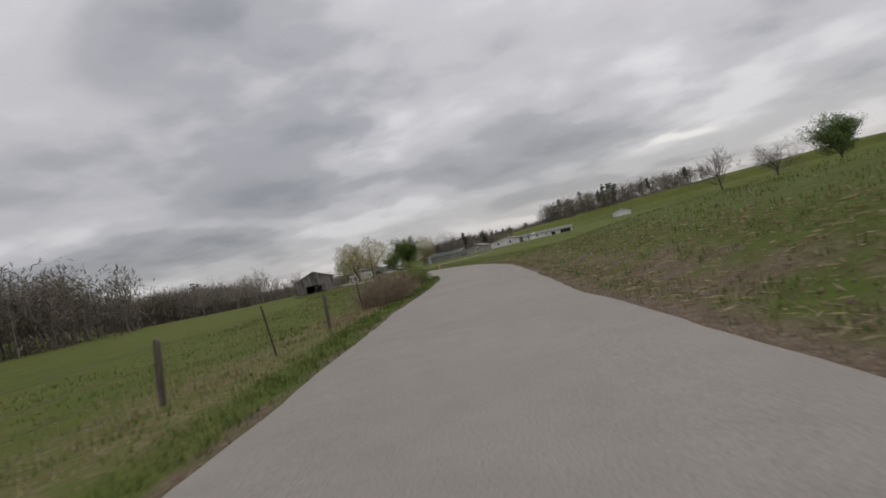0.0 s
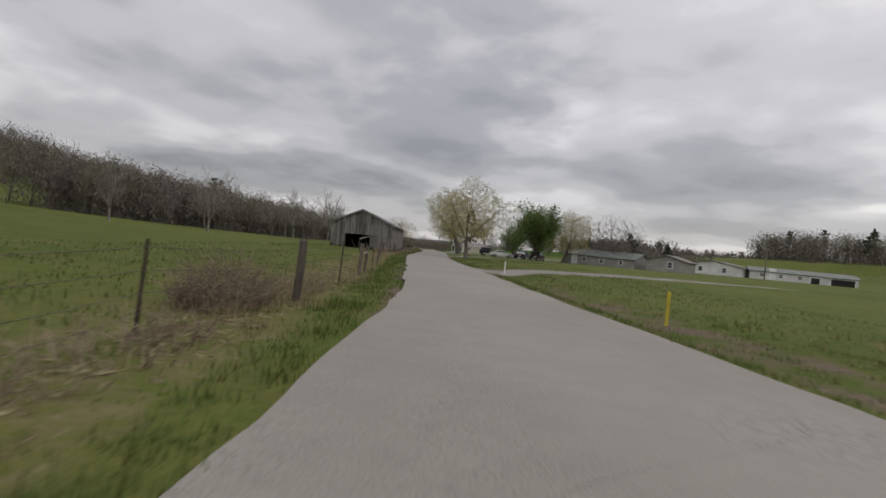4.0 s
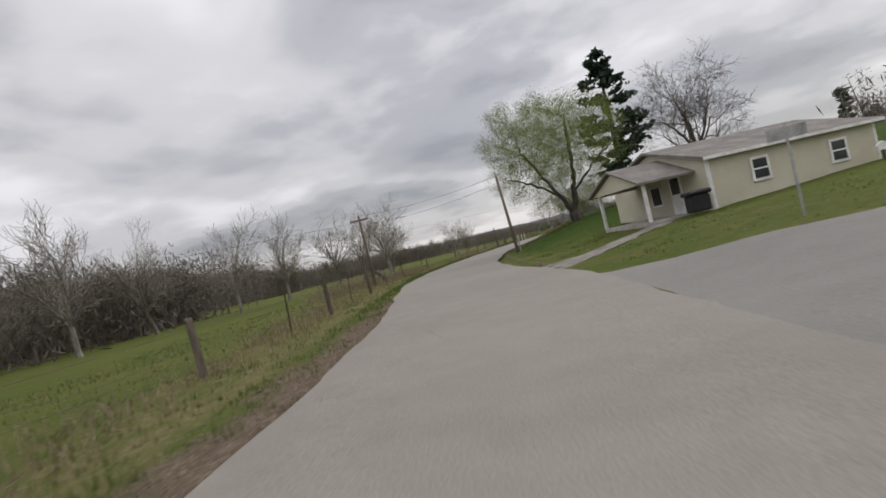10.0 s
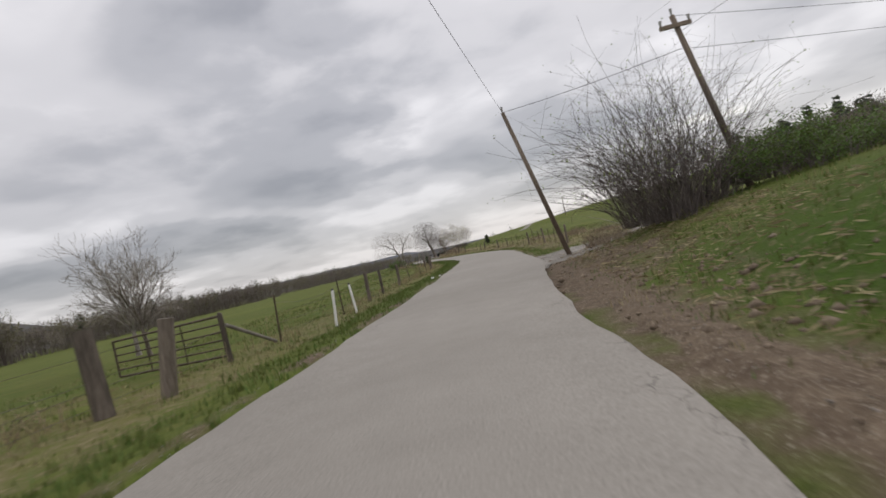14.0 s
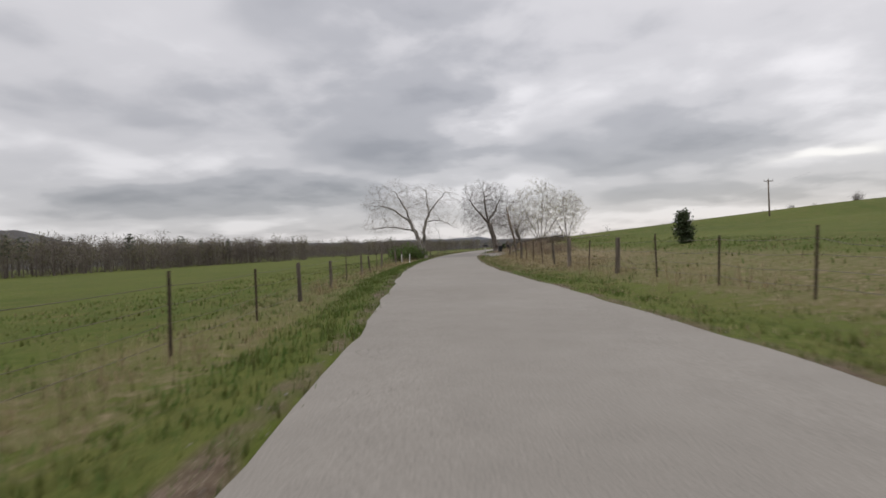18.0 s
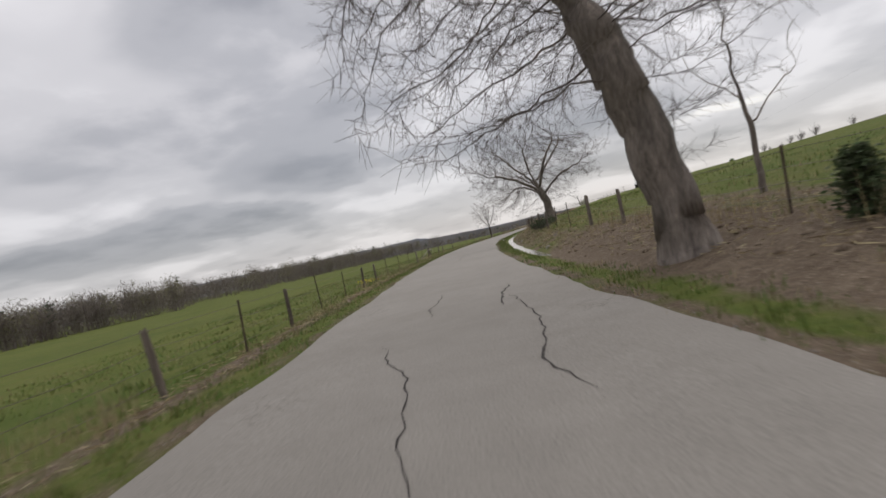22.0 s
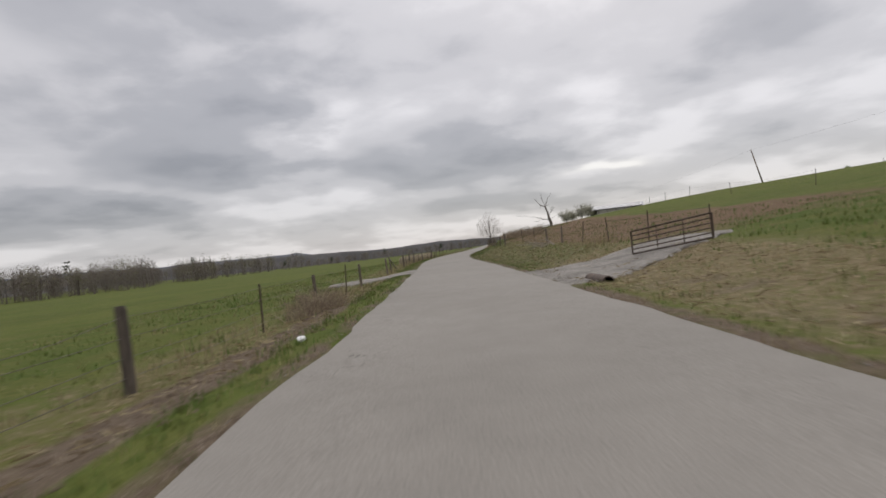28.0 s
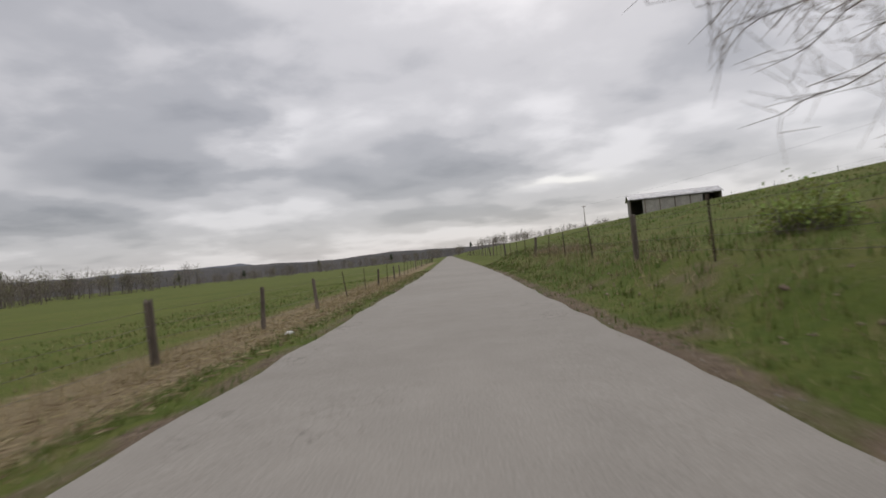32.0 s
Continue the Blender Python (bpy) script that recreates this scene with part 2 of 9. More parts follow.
# ---- materials ----
def mat(name, base, rough=0.8, metal=0.0, spec=0.3, vary=0.25, scale=3.0, fine_scale=40.0, fine=0.2, bump=0.3, tint=None, obj=0.0, stretch=(1, 1, 1), coord="Object",
        transmission=0.0, bump_scale=None):
    m = bpy.data.materials.new(name)
    m.use_nodes = True
    nt = m.node_tree
    b = nt.nodes["Principled BSDF"]
    b.inputs["Roughness"].default_value, b.inputs["Metallic"].default_value = rough, metal
    b.inputs["Specular IOR Level"].default_value = spec
    if transmission:
        b.inputs["Transmission Weight"].default_value = transmission
    t = nt.nodes.new("ShaderNodeTexCoord")
    mp = nt.nodes.new("ShaderNodeMapping")
    mp.inputs["Scale"].default_value = stretch
    nt.links.new(t.outputs[coord], mp.inputs[0])
    src = mp.outputs[0]

    def tex(sc, detail=5):
        n = nt.nodes.new("ShaderNodeTexNoise")
        n.inputs["Scale"].default_value, n.inputs["Detail"].default_value = sc, detail
        n.inputs["Roughness"].default_value = 0.6
        nt.links.new(src, n.inputs["Vector"])
        return n.outputs[0]

    big, small = tex(scale), tex(fine_scale, 3)
    tint = tint or tuple(min(1, c * 1.5) for c in base)
    mix = nt.nodes.new("ShaderNodeMix")
    mix.data_type = "RGBA"
    mix.inputs["A"].default_value = (*[c * (1 - vary) for c in base], 1)
    mix.inputs["B"].default_value = (*tint, 1)
    mr = nt.nodes.new("ShaderNodeMapRange")
    mr.inputs["From Min"].default_value, mr.inputs["From Max"].default_value = 0.33, 0.70
    nt.links.new(big, mr.inputs["Value"]), nt.links.new(mr.outputs[0], mix.inputs["Factor"])
    sm = nt.nodes.new("ShaderNodeMapRange")
    sm.inputs["From Min"].default_value, sm.inputs["From Max"].default_value = 0.3, 0.7
    sm.inputs["To Min"].default_value, sm.inputs["To Max"].default_value = 1 - fine, 1 + fine
    nt.links.new(small, sm.inputs["Value"])
    val = sm.outputs[0]
    if obj:
        oi = nt.nodes.new("ShaderNodeObjectInfo")
        om = nt.nodes.new("ShaderNodeMapRange")
        om.inputs["To Min"].default_value, om.inputs["To Max"].default_value = 1 - obj, 1 + obj
        nt.links.new(oi.outputs["Random"], om.inputs["Value"])
        mm = nt.nodes.new("ShaderNodeMath")
        mm.operation = "MULTIPLY"
        nt.links.new(val, mm.inputs[0]), nt.links.new(om.outputs[0], mm.inputs[1])
        val = mm.outputs[0]
    hs = nt.nodes.new("ShaderNodeHueSaturation")
    nt.links.new(val, hs.inputs["Value"]), nt.links.new(mix.outputs["Result"], hs.inputs["Color"])
    nt.links.new(hs.outputs[0], b.inputs["Base Color"])
    if bump:
        bp = nt.nodes.new("ShaderNodeBump")
        bp.inputs["Strength"].default_value, bp.inputs["Distance"].default_value = bump, 0.02
        nt.links.new(small if bump_scale is None else tex(bump_scale), bp.inputs["Height"])
        nt.links.new(bp.outputs[0], b.inputs["Normal"])
    return m


def leaf_mat(name, base, spread=0.35, rough=0.6, hue=0.03):
    """Foliage: every leaf its own shade; light passes a little."""
    m = bpy.data.materials.new(name)
    m.use_nodes = True
    nt = m.node_tree
    b = nt.nodes["Principled BSDF"]
    b.inputs["Roughness"].default_value, b.inputs["Specular IOR Level"].default_value = rough, 0.2
    g = nt.nodes.new("ShaderNodeNewGeometry")
    mr = nt.nodes.new("ShaderNodeMapRange")
    mr.inputs["To Min"].default_value, mr.inputs["To Max"].default_value = 1 - spread, 1 + spread
    nt.links.new(g.outputs["Random Per Island"], mr.inputs["Value"])
    h = nt.nodes.new("ShaderNodeMapRange")
    h.inputs["To Min"].default_value, h.inputs["To Max"].default_value = 0.5 - hue, 0.5 + hue
    nt.links.new(g.outputs["Random Per Island"], h.inputs["Value"])
    hs = nt.nodes.new("ShaderNodeHueSaturation")
    hs.inputs["Color"].default_value = (*base, 1)
    nt.links.new(mr.outputs[0], hs.inputs["Value"]), nt.links.new(h.outputs[0], hs.inputs["Hue"])
    nt.links.new(hs.outputs[0], b.inputs["Base Color"])
    tr = nt.nodes.new("ShaderNodeBsdfTranslucent")
    nt.links.new(hs.outputs[0], tr.inputs[0])
    mx = nt.nodes.new("ShaderNodeMixShader")
    mx.inputs[0].default_value = 0.25
    out = nt.nodes["Material Output"]
    nt.links.new(b.outputs[0], mx.inputs[1]), nt.links.new(tr.outputs[0], mx.inputs[2])
    nt.links.new(mx.outputs[0], out.inputs[0])
    return m


BARK_GREY = mat("grey_bark", (0.17, 0.145, 0.125), 0.9, vary=0.4, scale=2.5, fine_scale=18, fine=0.35, bump=0.9, stretch=(1, 1, 0.25))
BARK_PALE = mat("pale_bark", (0.27, 0.245, 0.215), 0.85, vary=0.55, scale=1.6, fine_scale=9, fine=0.25, bump=0.5, stretch=(1, 1, 0.5))
BARK_DARK = mat("dark_bark", (0.085, 0.072, 0.062), 0.9, vary=0.4, scale=3, fine_scale=22, fine=0.3, bump=0.9, stretch=(1, 1, 0.25))
TWIG = mat("twig_bark", (0.13, 0.11, 0.10), 0.9, vary=0.3, bump=0)
TWIG_PALE = mat("pale_twig_bark", (0.26, 0.23, 0.20), 0.9, vary=0.3, bump=0)
LEAF_BUD = leaf_mat("bud_leaves", (0.46, 0.41, 0.18), 0.4)
LEAF_GREEN = leaf_mat("spring_leaves", (0.25, 0.30, 0.085), 0.4)
LEAF_DARK = leaf_mat("dark_leaves", (0.13, 0.185, 0.055), 0.4)
LEAF_PINE = leaf_mat("pine_needles", (0.05, 0.08, 0.055), 0.4)
LEAF_CEDAR = leaf_mat("cedar_needles", (0.065, 0.085, 0.04), 0.4)
LEAF_BLOSSOM = leaf_mat("blossom_leaves", (0.42, 0.41, 0.33), 0.35)
LEAF_DRY = leaf_mat("dry_stems", (0.33, 0.255, 0.18), 0.45)
GRASS = leaf_mat("grass_blades", (0.102, 0.136, 0.033), 0.4, hue=0.04)
GRASS_DRY = leaf_mat("dry_grass_blades", (0.30, 0.242, 0.142), 0.35, hue=0.02)
WOODS_FAR = leaf_mat("far_bare_wood", (0.175, 0.15, 0.13), 0.35)
WOODS_FIR = leaf_mat("far_evergreen", (0.085, 0.10, 0.07), 0.4)
POST_WOOD = mat("weathered_post", (0.135, 0.112, 0.092), 0.9, vary=0.35, scale=4, fine_scale=30, fine=0.3, bump=0.8, obj=0.3, stretch=(1, 1, 0.15))
POST_STEEL = mat("rusty_steel", (0.10, 0.075, 0.06), 0.7, 0.5, vary=0.4, scale=8, obj=0.2)
WIRE = mat("fence_wire", (0.16, 0.14, 0.13), 0.6, 0.6, vary=0.2, bump=0)


# ---- building helpers ----
def mesh_of(name, verts, faces, material=None, smooth=False):
    me = bpy.data.meshes.new(name)
    me.from_pydata([tuple(map(float, v)) for v in verts], [], faces)
    if material:
        me.materials.append(material)
    if smooth:
        me.polygons.foreach_set("use_smooth", [True] * len(me.polygons))
    me.update()
    return me


def thing(name, label, category, at=None, turn=0.0, group="", kind="", size=1.0):
    ob = new(name)
    if at is not None:
        ob.matrix_basis = Matrix.Translation(at) @ Matrix.Rotation(turn, 4, "Z") @ Matrix.Scale(size, 4)
    return tagged(ob, label, category, group, kind)


def child(name, me, parent, label="", at=None):
    ob = new(name, me)
    ob.parent = parent
    if at is not None:
        ob.matrix_basis = at if isinstance(at, Matrix) else Matrix.Translation(at)
    if label:
        tagged(ob, label)
    return ob


def part(name, bm, material, parent, label="", smooth=False, at=None):
    me = bpy.data.meshes.new(name)
    if smooth:
        for f in bm.faces:
            f.smooth = True
    bm.to_mesh(me)
    bm.free()
    me.materials.append(material)
    return child(name, me, parent, label, at)


def box(bm, x0, y0, z0, x1, y1, z1, bevel=0.0):
    r = bmesh.ops.create_cube(bm, size=1)
    vs = r["verts"]
    bmesh.ops.transform(bm, matrix=Matrix.Translation(((x0 + x1) / 2, (y0 + y1) / 2, (z0 + z1) / 2)) @ Matrix.Diagonal((x1 - x0, y1 - y0, z1 - z0, 1)), verts=vs)
    if bevel:
        es = {e for v in vs for e in v.link_edges}
        bmesh.ops.bevel(bm, geom=list(es), offset=bevel, segments=1, affect="EDGES")
    return bm


def boxes(*bs, bevel=0.0):
    bm = bmesh.new()
    for b in bs:
        box(bm, *b, bevel=bevel)
    return bm


def prism(pts, y0, y1):
    """A solid with the outline pts (x, z), from y0 to y1."""
    bm = bmesh.new()
    a = [bm.verts.new((x, y0, z)) for x, z in pts]
    b = [bm.verts.new((x, y1, z)) for x, z in pts]
    bm.faces.new(a), bm.faces.new(b[::-1])
    n = len(pts)
    for i in range(n):
        bm.faces.new((a[i], b[i], b[(i + 1) % n], a[(i + 1) % n]))
    bmesh.ops.recalc_face_normals(bm, faces=bm.faces)
    return bm


def cyl(bm, a, b, r0, r1=None, n=8):
    a, b = Vector(a), Vector(b)
    d = b - a
    q = d.to_track_quat("Z", "Y").to_matrix().to_4x4()
    r = bmesh.ops.create_cone(bm, cap_ends=True, segments=n, radius1=r0, radius2=r0 if r1 is None else r1, depth=d.length)
    bmesh.ops.transform(bm, matrix=Matrix.Translation((a + b) / 2) @ q, verts=r["verts"])
    return bm


def tubes(segs, sides=3):
    """Tapered tubes: rows of x0 y0 z0 x1 y1 z1 r0 r1. Gives verts and faces."""
    a = np.asarray(segs, float)
    n = len(a)
    d = a[:, 3:6] - a[:, :3]
    ln = np.linalg.norm(d, axis=1)
    d /= np.maximum(ln, 1e-6)[:, None]
    ref = np.where(np.abs(d @ np.array([0.31, 0.94, 0.12])) [:, None] > 0.96, np.array([[1., 0, 0]]), np.array([[0.31, 0.94, 0.12]]))
    u = np.cross(d, ref)
    u /= np.maximum(np.linalg.norm(u, axis=1), 1e-6)[:, None]
    v = np.cross(d, u)
    vs = np.zeros((n, 2, sides, 3))
    for k in range(sides):
        an = 2 * math.pi * k / sides
        o = math.cos(an) * u + math.sin(an) * v
        vs[:, 0, k] = a[:, :3] + o * a[:, 6:7]
        vs[:, 1, k] = a[:, 3:6] + o * a[:, 7:8]
    start = np.arange(n) * 2 * sides
    end = start + sides
    joined = np.zeros(n, bool)
    if n > 1:
        joined[1:] = np.abs(a[1:, :3] - a[:-1, 3:6]).max(1) < 1e-6
    start[joined] = end[np.flatnonzero(joined) - 1]
    fs = np.concatenate([np.stack([start + k, start + (k + 1) % sides, end + (k + 1) % sides, end + k], 1) for k in range(sides)])
    used = np.ones(n * 2 * sides, bool).reshape(n, 2, sides)
    used[joined, 0] = False
    used = used.ravel()
    order = np.cumsum(used) - 1
    return vs.reshape(-1, 3)[used], order[fs]


def fast_mesh(name, verts, faces, material, smooth=False):
    """A mesh from arrays of verts and of faces that all have as many corners."""
    me = bpy.data.meshes.new(name)
    verts, faces = np.asarray(verts, np.float32), np.asarray(faces, np.int32)
    n, k = faces.shape
    me.vertices.add(len(verts))
    me.vertices.foreach_set("co", verts.ravel())
    me.loops.add(n * k)
    me.loops.foreach_set("vertex_index", faces.ravel())
    me.polygons.add(n)
    me.polygons.foreach_set("loop_start", np.arange(0, n * k, k, dtype=np.int32))
    if smooth:
        me.polygons.foreach_set("use_smooth", np.ones(n, bool))
    me.materials.append(material)
    me.update(calc_edges=True)
    me.validate()
    return me


def flakes(centres, size, rng, long=1.6, flat=0.0):
    """Small leaf-shaped faces (two triangles folded along the rib) round the centres."""
    c = np.asarray(centres, float)
    n = len(c)
    d = rng.normal(size=(n, 3))
    d[:, 2] *= 1 - flat
    d /= np.linalg.norm(d, axis=1)[:, None]
    e = np.cross(d, rng.normal(size=(n, 3)))
    e /= np.maximum(np.linalg.norm(e, axis=1), 1e-6)[:, None]
    sz = size * rng.uniform(0.6, 1.4, (n, 1))
    vs = np.stack([c - d * sz * long * 0.5, c + e * sz * 0.5, c + d * sz * long * 0.5, c - e * sz * 0.5], 1)
    fs = np.arange(n)[:, None] * 4 + np.array([[0, 1, 2, 3]])
    return vs.reshape(-1, 3), fs


# ---- trees ----
def grow(rng, height, r0, trunk=0.3, levels=5, kids=(5, 4, 3, 3, 3), ratio=0.62, spread=0.75, up=0.25, droop=0.0, wiggle=0.16, lean=(0, 0), flare=1.35, first=None):
    """Limbs of a tree as tapered pieces, level by level, and the tips of its twigs."""
    segs = [[] for _ in range(levels + 1)]
    tips = []

    def limb(p, d, length, r, lev):
        n = 5 if lev == 0 else (4 if lev < 3 else 3)
        step = length / n
        pts = [(p, r)]
        for i in range(n):
            d = d + Vector(rng.normal(0, wiggle, 3)) * (0.5 if lev == 0 else 1)
            d.z += up * 0.25 if lev else 0.12
            if droop and lev >= 2:
                d.z -= droop * (i + 1) / n
            d.normalize()
            r1 = r * (1 - 0.62 * (i + 1) / n) if lev else r * (1 - 0.35 * (i + 1) / n)
            q = p + d * step
            ra = pts[-1][1] * (flare if lev == 0 and i == 0 else 1)
            segs[lev].append((*p, *q, ra, r1))
            p = q
            pts.append((p, r1))
            if lev < levels and lev > 0 and i < n - 1:
                for _ in range(int(kids[min(lev, len(kids) - 1)] / n + rng.random())):
                    sub(p, d, length, r1, lev, i / n)
        if lev == 0:
            k = kids[0]
            for j in range(k):
                w = j / max(k - 1, 1)
                i = min(n, max(1, int(round(n * (0.62 + 0.38 * w)))))
                sub(pts[i][0], d, height * (1 - trunk) * (0.75 + 0.35 * w), pts[i][1] * (0.55 + 0.35 * w), 0, w, turn=j * 2.4)
        elif lev < levels:
            for _ in range(2):
                sub(p, d, length, r1, lev, 1.0)
        else:
            tips.append(tuple(p))

    def sub(p, d, length, r, lev, w, turn=None):
        an = turn if turn is not None else rng.uniform(0, 2 * math.pi)
        axis = d.orthogonal().normalized()
        axis.rotate(Matrix.Rotation(an, 3, d))
        tilt = spread * rng.uniform(0.6, 1.25) * (1.15 - 0.55 * w if lev == 0 else 1.0)
        nd = d.copy()
        nd.rotate(Matrix.Rotation(tilt, 3, axis))
        ln = length * (ratio * rng.uniform(0.75, 1.2) if lev else rng.uniform(0.8, 1.1) * 0.62)
        limb(p, nd, ln, r * (0.62 if lev else 0.8), lev + 1)

    limb(Vector((0, 0, -0.15)), Vector((lean[0], lean[1], 1)).normalized(), height * trunk, r0, 0)
    return segs, np.array(tips)


def tree_meshes(name, seed, bark, twig, leaf=None, leaf_size=0.08, per_tip=3, leaf_spread=0.25, thin=0.008, long=1.6, split=2, **kw):
    rng = np.random.default_rng(seed)
    segs, tips = grow(rng, **kw)
    out = {}
    thick = [s for lev in segs[:1] for s in lev]
    out["trunk"] = fast_mesh(name + "_trunk", *tubes(thick, 9), bark, True)
    mid = [s for lev in segs[1:split + 1] for s in lev]
    out["bough"] = fast_mesh(name + "_limbs", *tubes(mid, 6), bark, True)
    small = np.array([s for lev in segs[split + 1:] for s in lev])
    small = small[small[:, 5] > 0.15 * kw["height"]]
    small[:, 6:] = np.maximum(small[:, 6:], thin)
    out["twig"] = fast_mesh(name + "_twigs", *tubes(small, 3), twig)
    if leaf:
        tips = np.asarray(tips)
        tips = tips[tips[:, 2] > 0.2 * kw["height"]]
        c = np.repeat(tips, per_tip, 0) + rng.normal(0, leaf_spread, (len(tips) * per_tip, 3))
        out["crown"] = fast_mesh(name + "_crown", *flakes(c, leaf_size, rng, long), leaf)
    return out


def plant(meshes, label, category, at, turn=0.0, size=1.0, group="", name="tree", squash=1.0):
    t = thing(name, label, category, at, turn, group)
    t.matrix_basis = Matrix.Translation(at) @ Matrix.Rotation(turn, 4, "Z") @ Matrix.Diagonal((size, size, size * squash, 1))
    for k, me in meshes.items():
        c = child(k, me, t)
        if k != "trunk":
            tagged(c, kind="stuff")
    return t


# ---- ground ----
def noise2(x, y, scale, seed=0.0):
    return np.array([noise.fractal(Vector((a / scale, b / scale, seed)), 1.0, 2.0, 3) for a, b in zip(x.ravel(), y.ravel())]).reshape(x.shape)


g_s = np.concatenate([[-900, -500, -250, -140, -80, -55], np.arange(-40, 660, 1.0), [670, 685, 705, 730, 760, 800, 850, 920, 1000, 1150, 1400, 1900, 3200]])
side = np.array([2.0, 2.15, 2.35, 2.55, 2.8, 3.05, 3.3, 3.6, 3.95, 4.3, 4.7, 5.2, 5.8, 6.5, 7.4, 8.5, 10, 12, 14, 17, 21, 26, 33, 42, 54, 70, 90, 115, 145, 185, 250, 400, 700, 1400, 3500])
g_l = np.concatenate([-side[::-1], [0], side])
SS, LL = np.meshgrid(g_s, g_l, indexing="ij")
GX, GY = road_xy(SS, LL)
GZ = land(SS, LL)
away = np.clip((np.abs(LL) - 2.2) / 0.8, 0, 1)
rough_n = noise2(GX, GY, 1.3, 3.0)
broad_n = noise2(GX, GY, 9.0, 7.0)
GZ = GZ + away * (0.05 * rough_n + 0.05 * broad_n * np.clip(np.abs(LL) / 10, 0, 1)) - np.where(np.abs(LL) < 2.12, 0.09, 0)
far_drop = np.clip((np.abs(LL) - 700) / 2800, 0, 1) * 12
GZ -= far_drop


def bump(v, a, b, soft):
    return np.clip((v - a) / soft + 0.5, 0, 1) * np.clip((b - v) / soft + 0.5, 0, 1)


# dirt: bare banks, the ditch and the edge of the asphalt; dry: dead grass of the fence lines; tall: untended
dirt = np.zeros(SS.shape)
dirt += bump(SS, -60, 40, 20) * bump(LL, 2.2, 4.6, 0.8) * 0.55
dirt += bump(SS, 40, 82, 10) * bump(LL, 3.0, 5.2, 1.0) * 0.5
dirt += bump(SS, 112, 128, 6) * bump(LL, 2.1, 2.9, 0.5) * 0.7
dirt += bump(SS, 140, 185, 10) * bump(LL, -3.1, -2.0, 0.5) * 0.6
dirt += bump(SS, 203, 246, 8) * bump(LL, 2.0, 4.0, 0.8) * 0.3
dirt += bump(SS, 236, 248, 3) * bump(LL, 2.0, 6.5, 1.5) * 0.35
dirt += bump(SS, 212, 246, 6) * bump(LL, 1.9, 2.9, 0.4) * 0.28
dirt += bump(SS, 346, 364, 4) * bump(LL, 1.9, 8.5, 1.5) * 0.55
dirt += bump(SS, 250, 300, 12) * bump(LL, 2.8, 5.4, 0.9) * 0.5
dirt += bump(SS, 316, 340, 8) * bump(LL, 2.4, 6.5, 1.2) * 0.2
dirt += bump(SS, 362, 476, 6) * bump(LL, 3.2, 5.4, 0.6) * 0.58
dirt += bump(SS, 362, 380, 5) * bump(LL, 2.6, 7.5, 1.2) * 0.6
dirt += bump(SS, 365, 450, 10) * bump(LL, -3.9, -3.0, 0.5) * 0.85
dirt += bump(SS, 480, 505, 6) * bump(LL, -3.9, -2.9, 0.4) * 0.9
dirt += bump(SS, 486, 545, 8) * bump(LL, 2.4, 4.6, 0.8) * 0.38
dirt += bump(SS, 552, 610, 8) * bump(LL, 2.3, 4.6, 0.8) * 0.36
dirt += bump(np.abs(LL), 2.0, 2.45, 0.25) * 0.55
dry = bump(LL, -6.0, -3.0, 0.9) * (0.42 * bump(SS, -60, 95, 10) + 0.5 * bump(SS, 95, 142, 8) + 0.42 * bump(SS, 150, 345, 10) + 0.45 * bump(SS, 430, 560, 20) + 0.9 * bump(SS, 565, 700, 10))
dry += bump(LL, 3.6, 9.0, 1.5) * (0.25 * bump(SS, -60, 45, 10) + 0.5 * bump(SS, 250, 345, 10) + 0.25 * bump(SS, 366, 480, 8) + 0.22 * bump(SS, 500, 620, 10))
brown = bump(LL, 6.8, 16, 1.5) * bump(SS, 506, 562, 10) + 0.5 * bump(LL, 6, 10, 2) * bump(SS, 255, 290, 10)
brown += 0.75 * bump(LL, 6.2, 14, 1.5) * bump(SS, 548, 588, 12)
brown += 0.35 * bump(LL, -13, -4.6, 2) * bump(SS, 203, 240, 8)
dry += bump(LL, 2.4, 7.0, 1.2) * (0.6 * bump(SS, 484, 508, 6) + 0.25 * bump(SS, 508, 545, 6))
dry += bump(LL, -4.8, -1.9, 0.8) * 0.7 * bump(SS, 336, 366, 6)
dirt += bump(SS, 356, 364, 3) * bump(LL, -6.5, -3.0, 1.0) * 0.7
dry += bump(LL, 2.6, 6.5, 1.5) * 0.22 * bump(SS, 222, 243, 6)
dry += bump(LL, 2.2, 8.0, 1.0) * 0.22 * bump(SS, 316, 346, 6)
lush = bump(LL, 2.8, 60, 1.5) * (0.9 * bump(SS, 190, 236, 12)) + 0.7 * bump(LL, 2.0, 6.8, 0.8) * bump(SS, 506, 574, 8) + 0.45 * bump(LL, 3.6, 12, 1.5) * bump(SS, -60, 45, 10)
dry *= 1 - 0.85 * bump(LL, -3.0, -2.0, 0.3)
dry += bump(LL, -4.6, -2.3, 0.5) * 0.22 * bump(SS, 100, 142, 8)
ground_me = bpy.data.meshes.new("ground")
nS, nL = SS.shape
idx = np.arange(nS * nL).reshape(nS, nL)
quads = np.stack([idx[:-1, :-1], idx[:-1, 1:], idx[1:, 1:], idx[1:, :-1]], -1).reshape(-1, 4)


